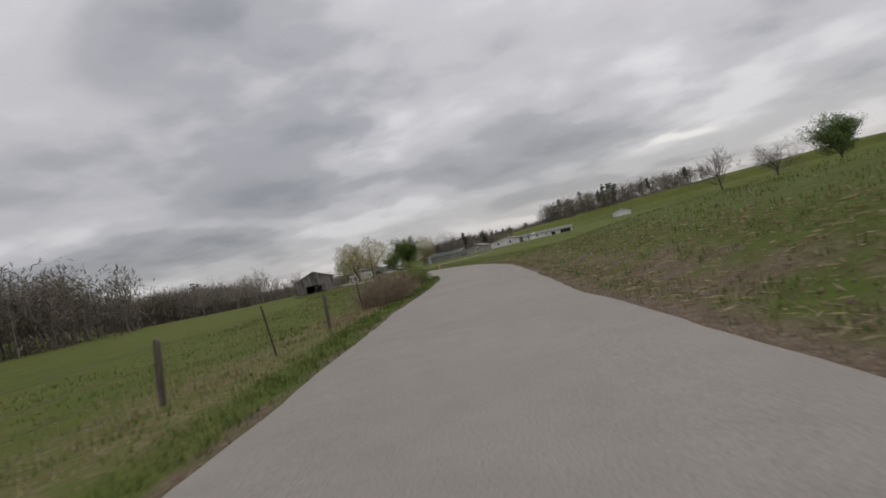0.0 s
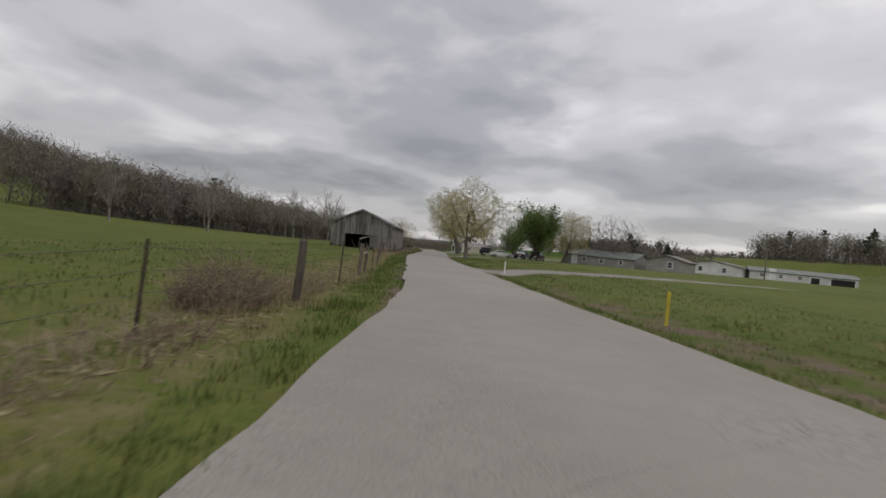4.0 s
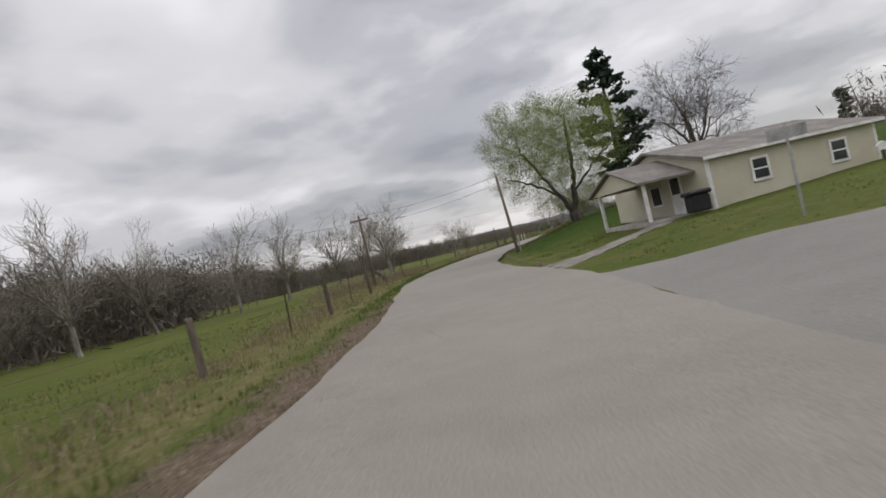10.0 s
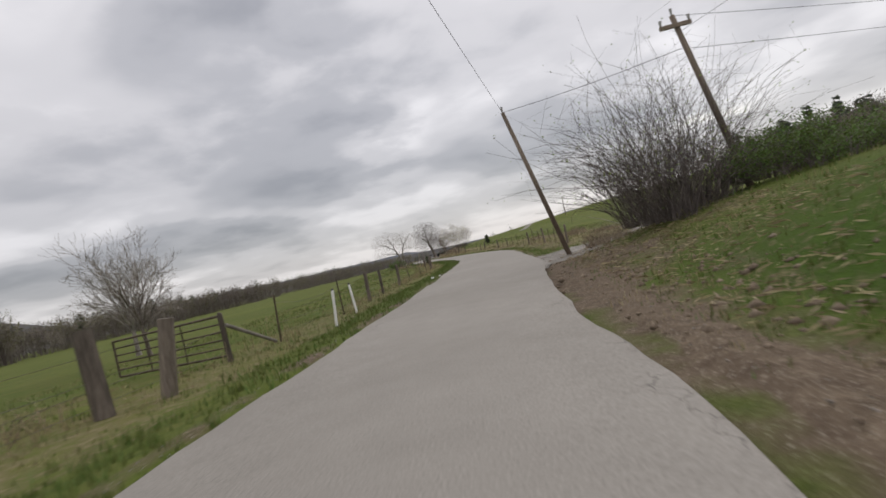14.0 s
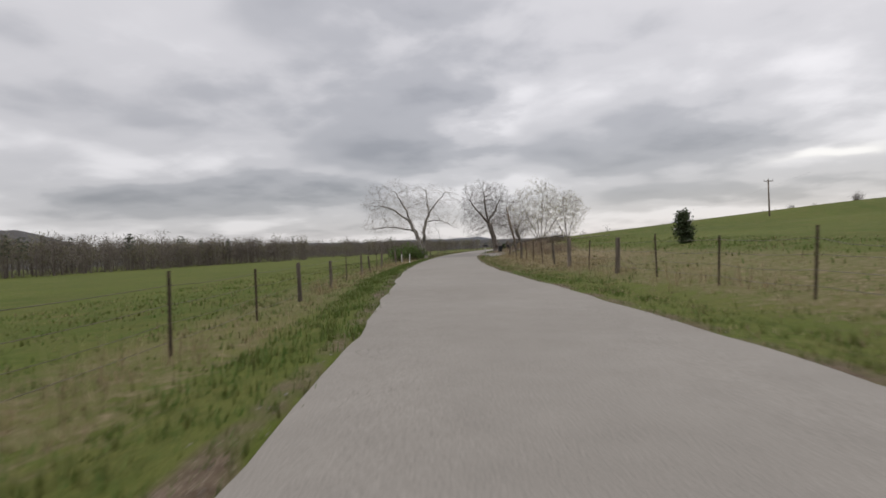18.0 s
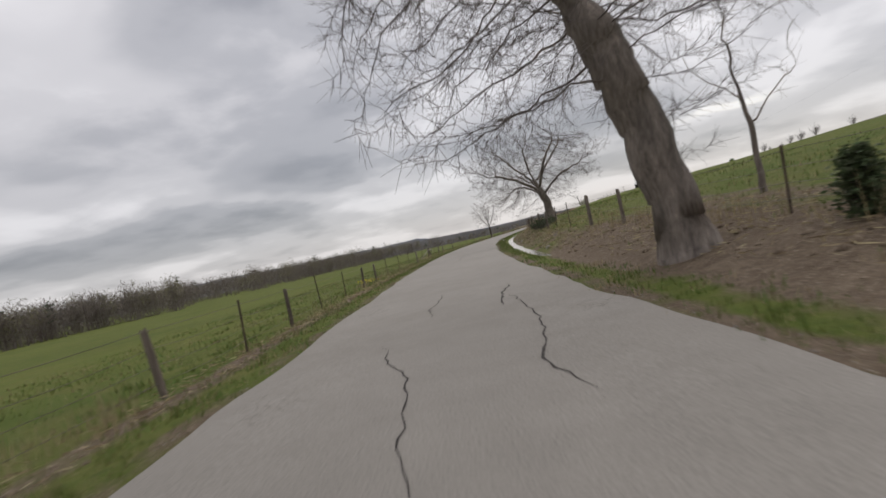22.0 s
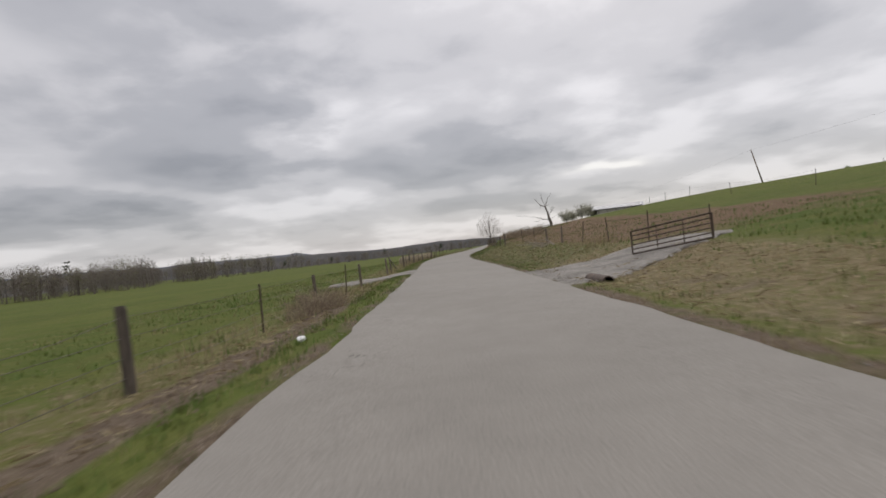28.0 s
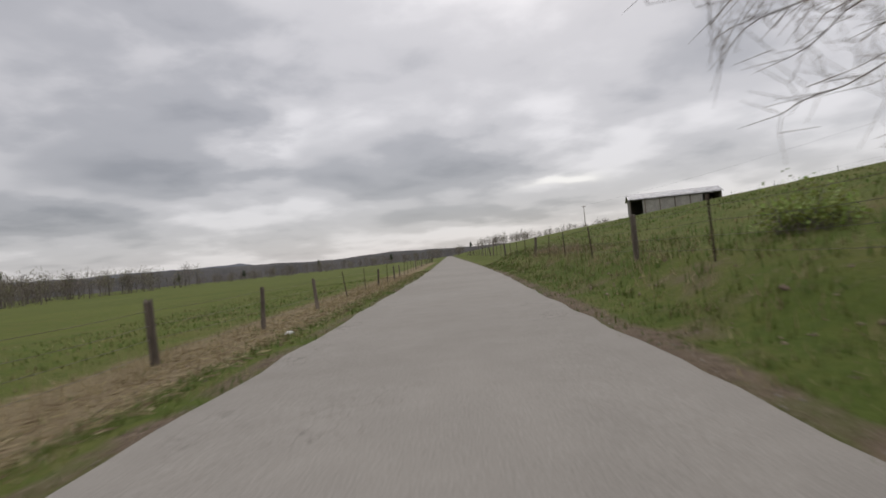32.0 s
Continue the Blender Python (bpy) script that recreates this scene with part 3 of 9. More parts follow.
def ground_mat():
    m = bpy.data.materials.new("meadow_and_verge")
    m.use_nodes = True
    nt = m.node_tree
    b = nt.nodes["Principled BSDF"]
    b.inputs["Roughness"].default_value, b.inputs["Specular IOR Level"].default_value = 0.95, 0.1
    t = nt.nodes.new("ShaderNodeTexCoord")

    def tex(sc, detail=4, rough=0.6):
        n = nt.nodes.new("ShaderNodeTexNoise")
        n.inputs["Scale"].default_value, n.inputs["Detail"].default_value, n.inputs["Roughness"].default_value = sc, detail, rough
        nt.links.new(t.outputs["Object"], n.inputs["Vector"])
        return n.outputs[0]

    def ramp(src, a, b_):
        r = nt.nodes.new("ShaderNodeMapRange")
        r.inputs["From Min"].default_value, r.inputs["From Max"].default_value = a, b_
        nt.links.new(src, r.inputs["Value"])
        return r.outputs[0]

    def mixc(f, a, c):
        n = nt.nodes.new("ShaderNodeMix")
        n.data_type = "RGBA"
        for sock, v in (("A", a), ("B", c)):
            if isinstance(v, tuple):
                n.inputs[sock].default_value = (*v, 1)
            else:
                nt.links.new(v, n.inputs[sock])
        nt.links.new(f, n.inputs["Factor"])
        return n.outputs["Result"]

    def arith(op, a, c):
        n = nt.nodes.new("ShaderNodeMath")
        n.operation = op
        for i, v in enumerate((a, c)):
            if isinstance(v, (int, float)):
                n.inputs[i].default_value = v
            else:
                nt.links.new(v, n.inputs[i])
        return n.outputs[0]

    def attr(name):
        a = nt.nodes.new("ShaderNodeAttribute")
        a.attribute_name = name
        return a.outputs["Fac"]

    wide, mid, fine_n, grit = tex(0.06, 3), tex(0.7, 5), tex(5.0, 5, 0.7), tex(38.0, 3, 0.7)
    grass = mixc(ramp(wide, 0.38, 0.62), (0.083, 0.11, 0.023), (0.116, 0.138, 0.031))
    grass = mixc(ramp(mid, 0.42, 0.75), grass, (0.145, 0.138, 0.045))
    grass = mixc(ramp(fine_n, 0.45, 0.8), grass, (0.045, 0.072, 0.012))
    grass = mixc(ramp(arith("ADD", attr("lush"), arith("MULTIPLY", arith("SUBTRACT", mid, 0.5), 0.6)), 0.25, 0.75), grass, mixc(ramp(fine_n, 0.35, 0.7), (0.058, 0.098, 0.014), (0.034, 0.062, 0.010)))
    drymask = ramp(arith("ADD", attr("dry"), arith("MULTIPLY", arith("SUBTRACT", fine_n, 0.5), 1.6)), 0.25, 0.75)
    col = mixc(drymask, grass, mixc(ramp(fine_n, 0.3, 0.7), (0.165, 0.127, 0.074), (0.255, 0.205, 0.122)))
    dmask = ramp(arith("ADD", attr("dirt"), arith("MULTIPLY", arith("SUBTRACT", mid, 0.5), 1.3)), 0.38, 0.66)
    dirtc = mixc(ramp(fine_n, 0.35, 0.7), (0.10, 0.074, 0.052), (0.185, 0.142, 0.10))
    dirtc = mixc(ramp(grit, 0.58, 0.72), dirtc, (0.34, 0.305, 0.25))
    col = mixc(dmask, col, dirtc)
    bmask = ramp(arith("ADD", attr("brown"), arith("MULTIPLY", arith("SUBTRACT", mid, 0.5), 0.9)), 0.3, 0.7)
    col = mixc(bmask, col, mixc(ramp(fine_n, 0.3, 0.7), (0.115, 0.075, 0.047), (0.20, 0.138, 0.085)))
    hs = nt.nodes.new("ShaderNodeHueSaturation")
    mr = nt.nodes.new("ShaderNodeMapRange")
    mr.inputs["From Min"].default_value, mr.inputs["From Max"].default_value = 0.25, 0.75
    mr.inputs["To Min"].default_value, mr.inputs["To Max"].default_value = 0.7, 1.3
    nt.links.new(grit, mr.inputs["Value"]), nt.links.new(mr.outputs[0], hs.inputs["Value"])
    nt.links.new(col, hs.inputs["Color"]), nt.links.new(hs.outputs[0], b.inputs["Base Color"])
    bp = nt.nodes.new("ShaderNodeBump")
    bp.inputs["Strength"].default_value, bp.inputs["Distance"].default_value = 0.7, 0.06
    nt.links.new(arith("ADD", fine_n, arith("MULTIPLY", grit, 0.5)), bp.inputs["Height"]), nt.links.new(bp.outputs[0], b.inputs["Normal"])
    return m


GROUND = ground_mat()
ground_me = fast_mesh("ground", np.stack([GX, GY, GZ], -1).reshape(-1, 3), quads, GROUND, True)
for nm, arr in (("dirt", dirt), ("dry", dry), ("brown", brown), ("lush", lush)):
    at_ = ground_me.attributes.new(nm, "FLOAT", "POINT")
    at_.data.foreach_set("value", np.clip(arr, 0, 1.2).astype(np.float32).ravel())
tagged(new("ground", ground_me), "green spring pasture with dry grass along the fences and bare dirt banks", "ground", kind="structure")


# ---- road ----
def asphalt(name, base, light, crack=0.5, scale=1.0):
    m = bpy.data.materials.new(name)
    m.use_nodes = True
    nt = m.node_tree
    b = nt.nodes["Principled BSDF"]
    b.inputs["Roughness"].default_value, b.inputs["Specular IOR Level"].default_value = 0.82, 0.25
    t = nt.nodes.new("ShaderNodeTexCoord")

    def tex(sc, detail=4):
        n = nt.nodes.new("ShaderNodeTexNoise")
        n.inputs["Scale"].default_value, n.inputs["Detail"].default_value = sc, detail
        nt.links.new(t.outputs["Object"], n.inputs["Vector"])
        return n.outputs

    def rng_(src, a, c, lo=0.0, hi=1.0):
        r = nt.nodes.new("ShaderNodeMapRange")
        r.inputs["From Min"].default_value, r.inputs["From Max"].default_value = a, c
        r.inputs["To Min"].default_value, r.inputs["To Max"].default_value = lo, hi
        nt.links.new(src, r.inputs["Value"])
        return r.outputs[0]

    wide, mid, grit = tex(0.25, 4)[0], tex(2.2, 5)[0], tex(55, 3)[0]
    mx = nt.nodes.new("ShaderNodeMix")
    mx.data_type = "RGBA"
    mx.inputs["A"].default_value, mx.inputs["B"].default_value = (*base, 1), (*light, 1)
    nt.links.new(rng_(wide, 0.35, 0.65), mx.inputs["Factor"])
    v1 = rng_(mid, 0.3, 0.7, 0.95, 1.05)
    v2 = rng_(grit, 0.3, 0.7, 0.8, 1.2)
    mu = nt.nodes.new("ShaderNodeMath")
    mu.operation = "MULTIPLY"
    nt.links.new(v1, mu.inputs[0]), nt.links.new(v2, mu.inputs[1])
    # crazing of the old surface, only in patches
    vo = nt.nodes.new("ShaderNodeTexVoronoi")
    vo.feature = "DISTANCE_TO_EDGE"
    vo.inputs["Scale"].default_value = 7.0 * scale
    off = nt.nodes.new("ShaderNodeVectorMath")
    off.operation = "MULTIPLY_ADD"
    off.inputs[1].default_value = (0.35, 0.35, 0.35)
    nt.links.new(tex(3.0, 4)[1], off.inputs[0]), nt.links.new(t.outputs["Object"], off.inputs[2])
    long = nt.nodes.new("ShaderNodeMapping")
    long.inputs["Rotation"].default_value, long.inputs["Scale"].default_value = (0, 0, -0.12), (1.0, 0.42, 1.0)
    nt.links.new(off.outputs[0], long.inputs["Vector"])
    nt.links.new(long.outputs[0], vo.inputs["Vector"])
    line = rng_(vo.outputs["Distance"], 0.0, 0.035, 0.8, 0.0)
    a = nt.nodes.new("ShaderNodeAttribute")
    a.attribute_name = "crazed"
    ad = nt.nodes.new("ShaderNodeMath")
    ad.operation = "ADD"
    nt.links.new(a.outputs["Fac"], ad.inputs[0]), nt.links.new(rng_(tex(0.5, 3)[0], 0.3, 0.7, -0.5, 0.5), ad.inputs[1])
    where = rng_(ad.outputs[0], 0.35, 0.6, 0.0, crack)
    cr = nt.nodes.new("ShaderNodeMath")
    cr.operation = "MULTIPLY"
    nt.links.new(line, cr.inputs[0]), nt.links.new(where, cr.inputs[1])
    hs = nt.nodes.new("ShaderNodeHueSaturation")
    nt.links.new(mu.outputs[0], hs.inputs["Value"]), nt.links.new(mx.outputs["Result"], hs.inputs["Color"])
    dk = nt.nodes.new("ShaderNodeMix")
    dk.data_type = "RGBA"
    dk.inputs["B"].default_value = (0.045, 0.04, 0.036, 1)
    nt.links.new(cr.outputs[0], dk.inputs["Factor"]), nt.links.new(hs.outputs[0], dk.inputs["A"])
    nt.links.new(dk.outputs["Result"], b.inputs["Base Color"])
    bp = nt.nodes.new("ShaderNodeBump")
    bp.inputs["Strength"].default_value, bp.inputs["Distance"].default_value = 0.35, 0.008
    nt.links.new(grit, bp.inputs["Height"]), nt.links.new(bp.outputs[0], b.inputs["Normal"])
    return m


ASPHALT = asphalt("old_asphalt", (0.24, 0.222, 0.196), (0.272, 0.252, 0.224), 0.9)
ASPHALT_NEW = asphalt("patched_asphalt", (0.175, 0.16, 0.145), (0.225, 0.207, 0.19), 0.3)
ASPHALT_SIDE = asphalt("side_asphalt", (0.205, 0.196, 0.183), (0.235, 0.225, 0.21), 0.2)
CRACK = mat("crack_filling", (0.045, 0.04, 0.036), 0.95, vary=0.3, bump=0)
GRAVEL = mat("pale_gravel", (0.235, 0.215, 0.19), 0.95, vary=0.3, scale=1.1, fine_scale=34, fine=0.6, bump=0.6, tint=(0.31, 0.288, 0.258))


def ribbon(name, s_list, lefts, rights, z, material, cols=8, crown=0.0):
    """A strip that follows the road, between two offsets."""
    s = np.asarray(s_list, float)
    w = np.linspace(0, 1, cols)
    lo, hi = np.asarray(lefts, float)[:, None], np.asarray(rights, float)[:, None]
    L = lo + (hi - lo) * w
    S = np.repeat(s[:, None], cols, 1)
    X, Y = road_xy(S, L)
    Z = z + crown * (1 - (L / 2.2) ** 2)
    i = np.arange(S.size).reshape(S.shape)
    q = np.stack([i[:-1, :-1], i[:-1, 1:], i[1:, 1:], i[1:, :-1]], -1).reshape(-1, 4)
    return fast_mesh(name, np.stack([X, Y, Z], -1).reshape(-1, 3), q, material, True), S, L


rs_ = np.concatenate([[-300, -120, -60], np.arange(-40, 640, 0.5), [660, 700, 760, 850, 1000, 1300]])
rng = np.random.default_rng(5)
edge = np.array([noise.fractal(Vector((v / 2.3, 1.7, 0)), 1.0, 2.0, 4) for v in rs_]) * 0.10
edge2 = np.array([noise.fractal(Vector((v / 2.1, 9.7, 0)), 1.0, 2.0, 4) for v in rs_]) * 0.10
wide_r = 0.35 * bump(rs_, 40, 66, 10) + 0.15 * bump(rs_, 120, 185, 10)
lean_l = 0.7 * bump(rs_, 186, 197, 14) + 0.5 * bump(rs_, 41, 67, 8)
lean_r = 0.5 * bump(rs_, 184, 196, 6) + 0.3 * bump(rs_, 218, 242, 8)
narrow = 0.16 * bump(rs_, 196, 240, 8) - 0.05
road_me, RS, RL = ribbon("road", rs_, -1.98 + edge + narrow - lean_l, 2.03 - lean_r + edge2 + wide_r - narrow, 0.012, ASPHALT, 14, 0.025)
craze = np.clip(0.75 - np.abs(np.abs(RL) - 1.7) * 1.4, 0, 1) * 0.35
craze += bump(RS, 16, 36, 8) * bump(RL, 0.4, 2.6, 0.8) * 0.8 + bump(RS, 104, 128, 8) * bump(RL, -2.4, -0.25, 0.5) * 1.1
craze += bump(RS, 246, 256, 5) * bump(RL, -2.2, 0.0, 0.6) * 0.2 + bump(RS, 40, 52, 5) * bump(RL, -1.4, 0.4, 0.5) * 0.6 + bump(RS, 196, 236, 6) * bump(RL, 1.5, 2.3, 0.4) * 0.3
at_ = road_me.attributes.new("crazed", "FLOAT", "POINT")
at_.data.foreach_set("value", craze.astype(np.float32).ravel())
tagged(new("road", road_me), "narrow worn grey asphalt country road without lane markings", "road", kind="structure")

# ---- woods and hills in the distance ----
WOODS_BUD = leaf_mat("far_budding_wood", (0.19, 0.175, 0.11), 0.35)


def woods(name, label, places, heights, seed, bare=WOODS_FAR, firs=0.12, sticks=15, category="woods", thick=0.04, dense=1.0):
    """A wood of many thin-limbed trees as one piece of stuff, firs a second part."""
    rng = np.random.default_rng(seed)
    P, H = np.asarray(places, float), np.asarray(heights, float)
    is_fir = rng.random(len(P)) < firs
    ob = thing(name, label, category, kind="stuff")
    B, h = P[~is_fir], H[~is_fir]
    n = len(B)
    if n:
        tr = np.concatenate([B, B + np.stack([rng.normal(0, 0.3, n), rng.normal(0, 0.3, n), h * 0.85], 1), (h * 0.016)[:, None], (h * 0.005)[:, None]], 1)
        f = rng.uniform(0.15, 0.9, (n, sticks))
        an = rng.uniform(0, 2 * math.pi, (n, sticks))
        base = B[:, None, :] + np.stack([np.zeros_like(f), np.zeros_like(f), f * h[:, None] * 0.85], -1)
        reach = h[:, None] * 0.30 * np.sqrt(np.clip(1.08 - f, 0.05, 1)) * rng.uniform(0.5, 1.2, f.shape)
        tip = base + np.stack([np.cos(an) * reach, np.sin(an) * reach, reach * rng.uniform(0.3, 1.3, f.shape)], -1)
        st = np.concatenate([base.reshape(-1, 3), tip.reshape(-1, 3), np.full((n * sticks, 1), thick), np.full((n * sticks, 1), thick * 0.35)], 1)
        child("bare_growth", fast_mesh(name + "_growth", *tubes(np.concatenate([tr, st]), 3), bare), ob)
        k, c, q = 10, int(105 * dense), int(52 * dense)
        t = tip[:, rng.integers(0, sticks, k), :].reshape(-1, 3) + rng.normal(0, 0.35, (n * k, 3))
        v1, f1 = flakes(t, 0.06, rng, 14.0, -0.6)
        d = rng.normal(size=(n, c, 3))
        d *= (rng.random((n, c, 1)) ** 0.45) / np.linalg.norm(d, axis=2, keepdims=True)
        cen = B[:, None, :] + d * np.stack([h * 0.30, h * 0.30, h * 0.40], 1)[:, None, :] + np.array([0, 0, 0.6]) * h[:, None, None]
        v2, f2 = flakes(cen.reshape(-1, 3), float(h.mean()) * 0.011, rng, 9.0, -0.3)
        low = np.repeat(B, q, 0) + np.concatenate([rng.normal(0, 1.6, (n * q, 2)), rng.random((n * q, 1)) ** 1.2 * 0.78 * np.repeat(h, q)[:, None]], 1)
        v3, f3 = flakes(low, 0.15, rng, 6.5, -0.7)
        child("brush", fast_mesh(name + "_brush", np.concatenate([v1, v3]), np.concatenate([f1, f3 + len(v1)]), bare), ob)
        bud = np.repeat(rng.random(n) < 0.4, c)
        for nm, sel, m in (("bare_crown", ~bud, bare), ("budding_crown", bud, WOODS_BUD)):
            if sel.any():
                child(nm, fast_mesh(name + nm, v2.reshape(-1, 4, 3)[sel].reshape(-1, 3), f2[:sel.sum()], m), ob)
    B, h = P[is_fir], H[is_fir]
    n = len(B)
    if n:
        k = 130
        f = 0.5 + 0.5 * np.round(rng.random((n, k)) * 5 + rng.normal(0, 0.12, (n, k))) / 5 + rng.normal(0, 0.02, (n, k))
        an, rr = rng.uniform(0, 2 * math.pi, (n, k)), np.sqrt(rng.random((n, k)))
        rad = h[:, None] * (0.19 + 0.10 * np.sin(f * 9 + 2 * an + rng.uniform(0, 6, (n, 1)))) * np.clip(1.1 - f, 0.02, 1) ** 0.4 * rr
        c = B[:, None, :] + np.stack([np.cos(an) * rad, np.sin(an) * rad, f * h[:, None] * 1.02], -1)
        child("evergreen", fast_mesh(name + "_firs", *flakes(c.reshape(-1, 3), 0.42, rng, 2.4, 0.5), WOODS_FIR), ob)
        tr = np.concatenate([B, B + np.stack([rng.normal(0, 0.2, n), rng.normal(0, 0.2, n), h * 0.95], 1), (h * 0.018)[:, None], (h * 0.008)[:, None]], 1)
        child("pine_trunk", fast_mesh(name + "_boles", *tubes(tr, 3), bare), ob)
    return ob


def scatter(n, s0, s1, l0, l1, h0, h1, seed, clump=0.0):
    rng = np.random.default_rng(seed)
    s, l = rng.uniform(s0, s1, n), rng.uniform(l0, l1, n)
    if clump:
        l = l + clump * np.sin(s / 13.0) + clump * 0.6 * np.sin(s / 5.3)
    x, y = road_xy(s, l)
    return np.stack([x, y, land(s, l) - 0.1], 1), rng.uniform(h0, h1, n)


woods("bare_woods", "grey bare spring woods on a low slope", *scatter(420, -60, 105, -85, -42, 8.5, 12.5, 1, 4), 21, firs=0.015, dense=2.4)
woods("hillside_woods", "dense grey-brown bare woods with a few evergreens on a hillside", *scatter(950, 70, 290, -175, -78, 8, 13, 2, 5), 22, firs=0.02, dense=1.8)
woods("creek_woods", "grey bare trees and brush along a creek", *scatter(420, 128, 226, -56, -31, 5.5, 8.8, 3, 2), 23, firs=0.015, dense=2.4)
woods("valley_woods", "long line of bare woods beyond the pasture", *scatter(400, 240, 385, -190, -118, 12.5, 17.5, 4, 6), 24, firs=0.02, dense=2.0)
woods("low_woods", "low dark line of bare woods beyond the pasture", *scatter(340, 385, 520, -190, -122, 10.0, 13.5, 14, 6), 34, firs=0.03, dense=1.8)
woods("far_valley_woods", "distant line of bare woods beyond the pasture", *scatter(560, 490, 860, -260, -135, 10.0, 13.5, 5, 8), 25, firs=0.02, dense=1.7)
woods("woods_ahead", "distant bare woods where the road ends in the haze", *scatter(300, 860, 960, -170, 190, 5, 8, 6, 3), 26, firs=0.03)
woods("house_woods", "bare woods with pines behind the white house", *scatter(520, 205, 300, 95, 165, 6.5, 9.5, 7, 4), 27, firs=0.05)
woods("yard_woods", "budding trees and shrubs behind the houses", *scatter(150, 176, 256, 34, 62, 3.2, 5.8, 15, 2), 35, firs=0.06, dense=1.6)
woods("hill_woods", "bare woods and pines on the hill above the pasture", *scatter(280, 270, 334, 64, 150, 6.0, 9.0, 8, 3), 28, firs=0.07)
woods("slope_thicket", "low budding woods on the slope above the bank", *scatter(140, 256, 300, 42, 62, 3.5, 6.0, 12, 3), 31, firs=0.04, dense=1.3)
woods("hill_pines", "clump of dark pines on the hill", *scatter(170, 306, 332, 62, 95, 5.5, 8.5, 9), 29, firs=0.12)

# aerial haze is painted into these base colours, paler and bluer with distance
HAZE = mat("haze_tinted_wooded_hill", (0.115, 0.113, 0.112), 1.0, vary=0.2, scale=0.02, fine_scale=0.2, fine=0.12, bump=0, tint=(0.135, 0.13, 0.127), spec=0.0)
HAZE_FAR = mat("far_haze_tinted_hill", (0.15, 0.16, 0.18), 1.0, vary=0.1, scale=0.01, fine_scale=0.1, fine=0.06, bump=0, tint=(0.165, 0.175, 0.195), spec=0.0)


def ridge(name, label, ax, ay, bx, by, h, seed, material, rough=0.22, fuzz=0.035):
    """A wooded ridge between two places, its crest uneven."""
    n = 260
    w = np.linspace(0, 1, n)
    hh = np.array([h * (0.62 + rough * noise.fractal(Vector((v * 5, seed, 0)), 1, 2, 4) + fuzz * noise.fractal(Vector((v * 90, seed, 5)), 1, 2, 3)) for v in w])
    hh *= np.clip(np.minimum(w, 1 - w) * 9, 0.15, 1)
    x, y = ax + (bx - ax) * w, ay + (by - ay) * w
    d = Vector((by - ay, ax - bx, 0)).normalized() * h * 1.6
    rows = [np.stack([x + d.x * k, y + d.y * k, np.where(z, hh * z, -14.0)], 1) for k, z in ((-1, 0), (-0.35, 0.7), (0, 1.0), (0.35, 0.7), (1, 0))]
    i = np.arange(5 * n).reshape(5, n)
    q = np.stack([i[:-1, :-1], i[:-1, 1:], i[1:, 1:], i[1:, :-1]], -1).reshape(-1, 4)
    return tagged(new(name, fast_mesh(name, np.concatenate(rows), q, material, True)), label, "hill", kind="structure")


ridge("backdrop_hill", "low wooded ridge with haze painted into its colour", -520, 500, -160, 1250, 13, 1.0, HAZE)
ridge("backdrop_hill", "low wooded ridge with haze painted into its colour", -260, 1050, 420, 1200, 14, 4.0, HAZE)
ridge("backdrop_hill", "long hill on the horizon painted in haze blue", -1500, 900, -100, 2300, 40, 7.0, HAZE_FAR)
ridge("backdrop_hill", "long hill on the horizon painted in haze blue", -420, 2150, 900, 2200, 28, 11.0, HAZE_FAR)
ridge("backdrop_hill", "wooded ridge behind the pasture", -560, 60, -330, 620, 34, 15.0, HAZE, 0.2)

# ---- trees that stand along the road ----
BARE_A = tree_meshes("bare_a", 5, BARK_GREY, TWIG, height=7.6, r0=0.24, trunk=0.3, levels=5, kids=(8, 4, 4, 3, 3), spread=0.75, up=0.2, droop=0.08, thin=0.007)
BARE_B = tree_meshes("bare_b", 8, BARK_GREY, TWIG_PALE, height=6.0, r0=0.13, trunk=0.40, levels=4, kids=(9, 5, 4, 4), spread=0.72, up=0.3, thin=0.007)
BARE_C = tree_meshes("bare_c", 23, BARK_DARK, TWIG, height=6.5, r0=0.15, trunk=0.33, levels=4, kids=(8, 5, 4, 4), spread=0.7, up=0.3, thin=0.009)
BARE_FAR = tree_meshes("bare_far", 24, BARK_DARK, TWIG, height=6.5, r0=0.15, trunk=0.33, levels=3, kids=(9, 6, 5, 4), spread=0.7, up=0.3, thin=0.014)
BARE_PALE = tree_meshes("bare_pale", 29, BARK_PALE, TWIG_PALE, height=7.0, r0=0.15, trunk=0.35, levels=4, kids=(7, 5, 4, 4), spread=0.65, up=0.3, thin=0.010)
ROUND = tree_meshes("round", 47, BARK_DARK, TWIG, LEAF_DARK, 0.095, 15, 0.26, height=5.8, r0=0.14, trunk=0.28, levels=4, kids=(10, 5, 4, 4), spread=0.6, up=0.4, thin=0.007)
BLOSSOM = tree_meshes("blossom", 59, BARK_DARK, TWIG, LEAF_BLOSSOM, 0.08, 5, 0.18, height=3.0, r0=0.07, trunk=0.25, levels=4, kids=(9, 5, 4, 3), spread=0.85, up=0.2, thin=0.006)


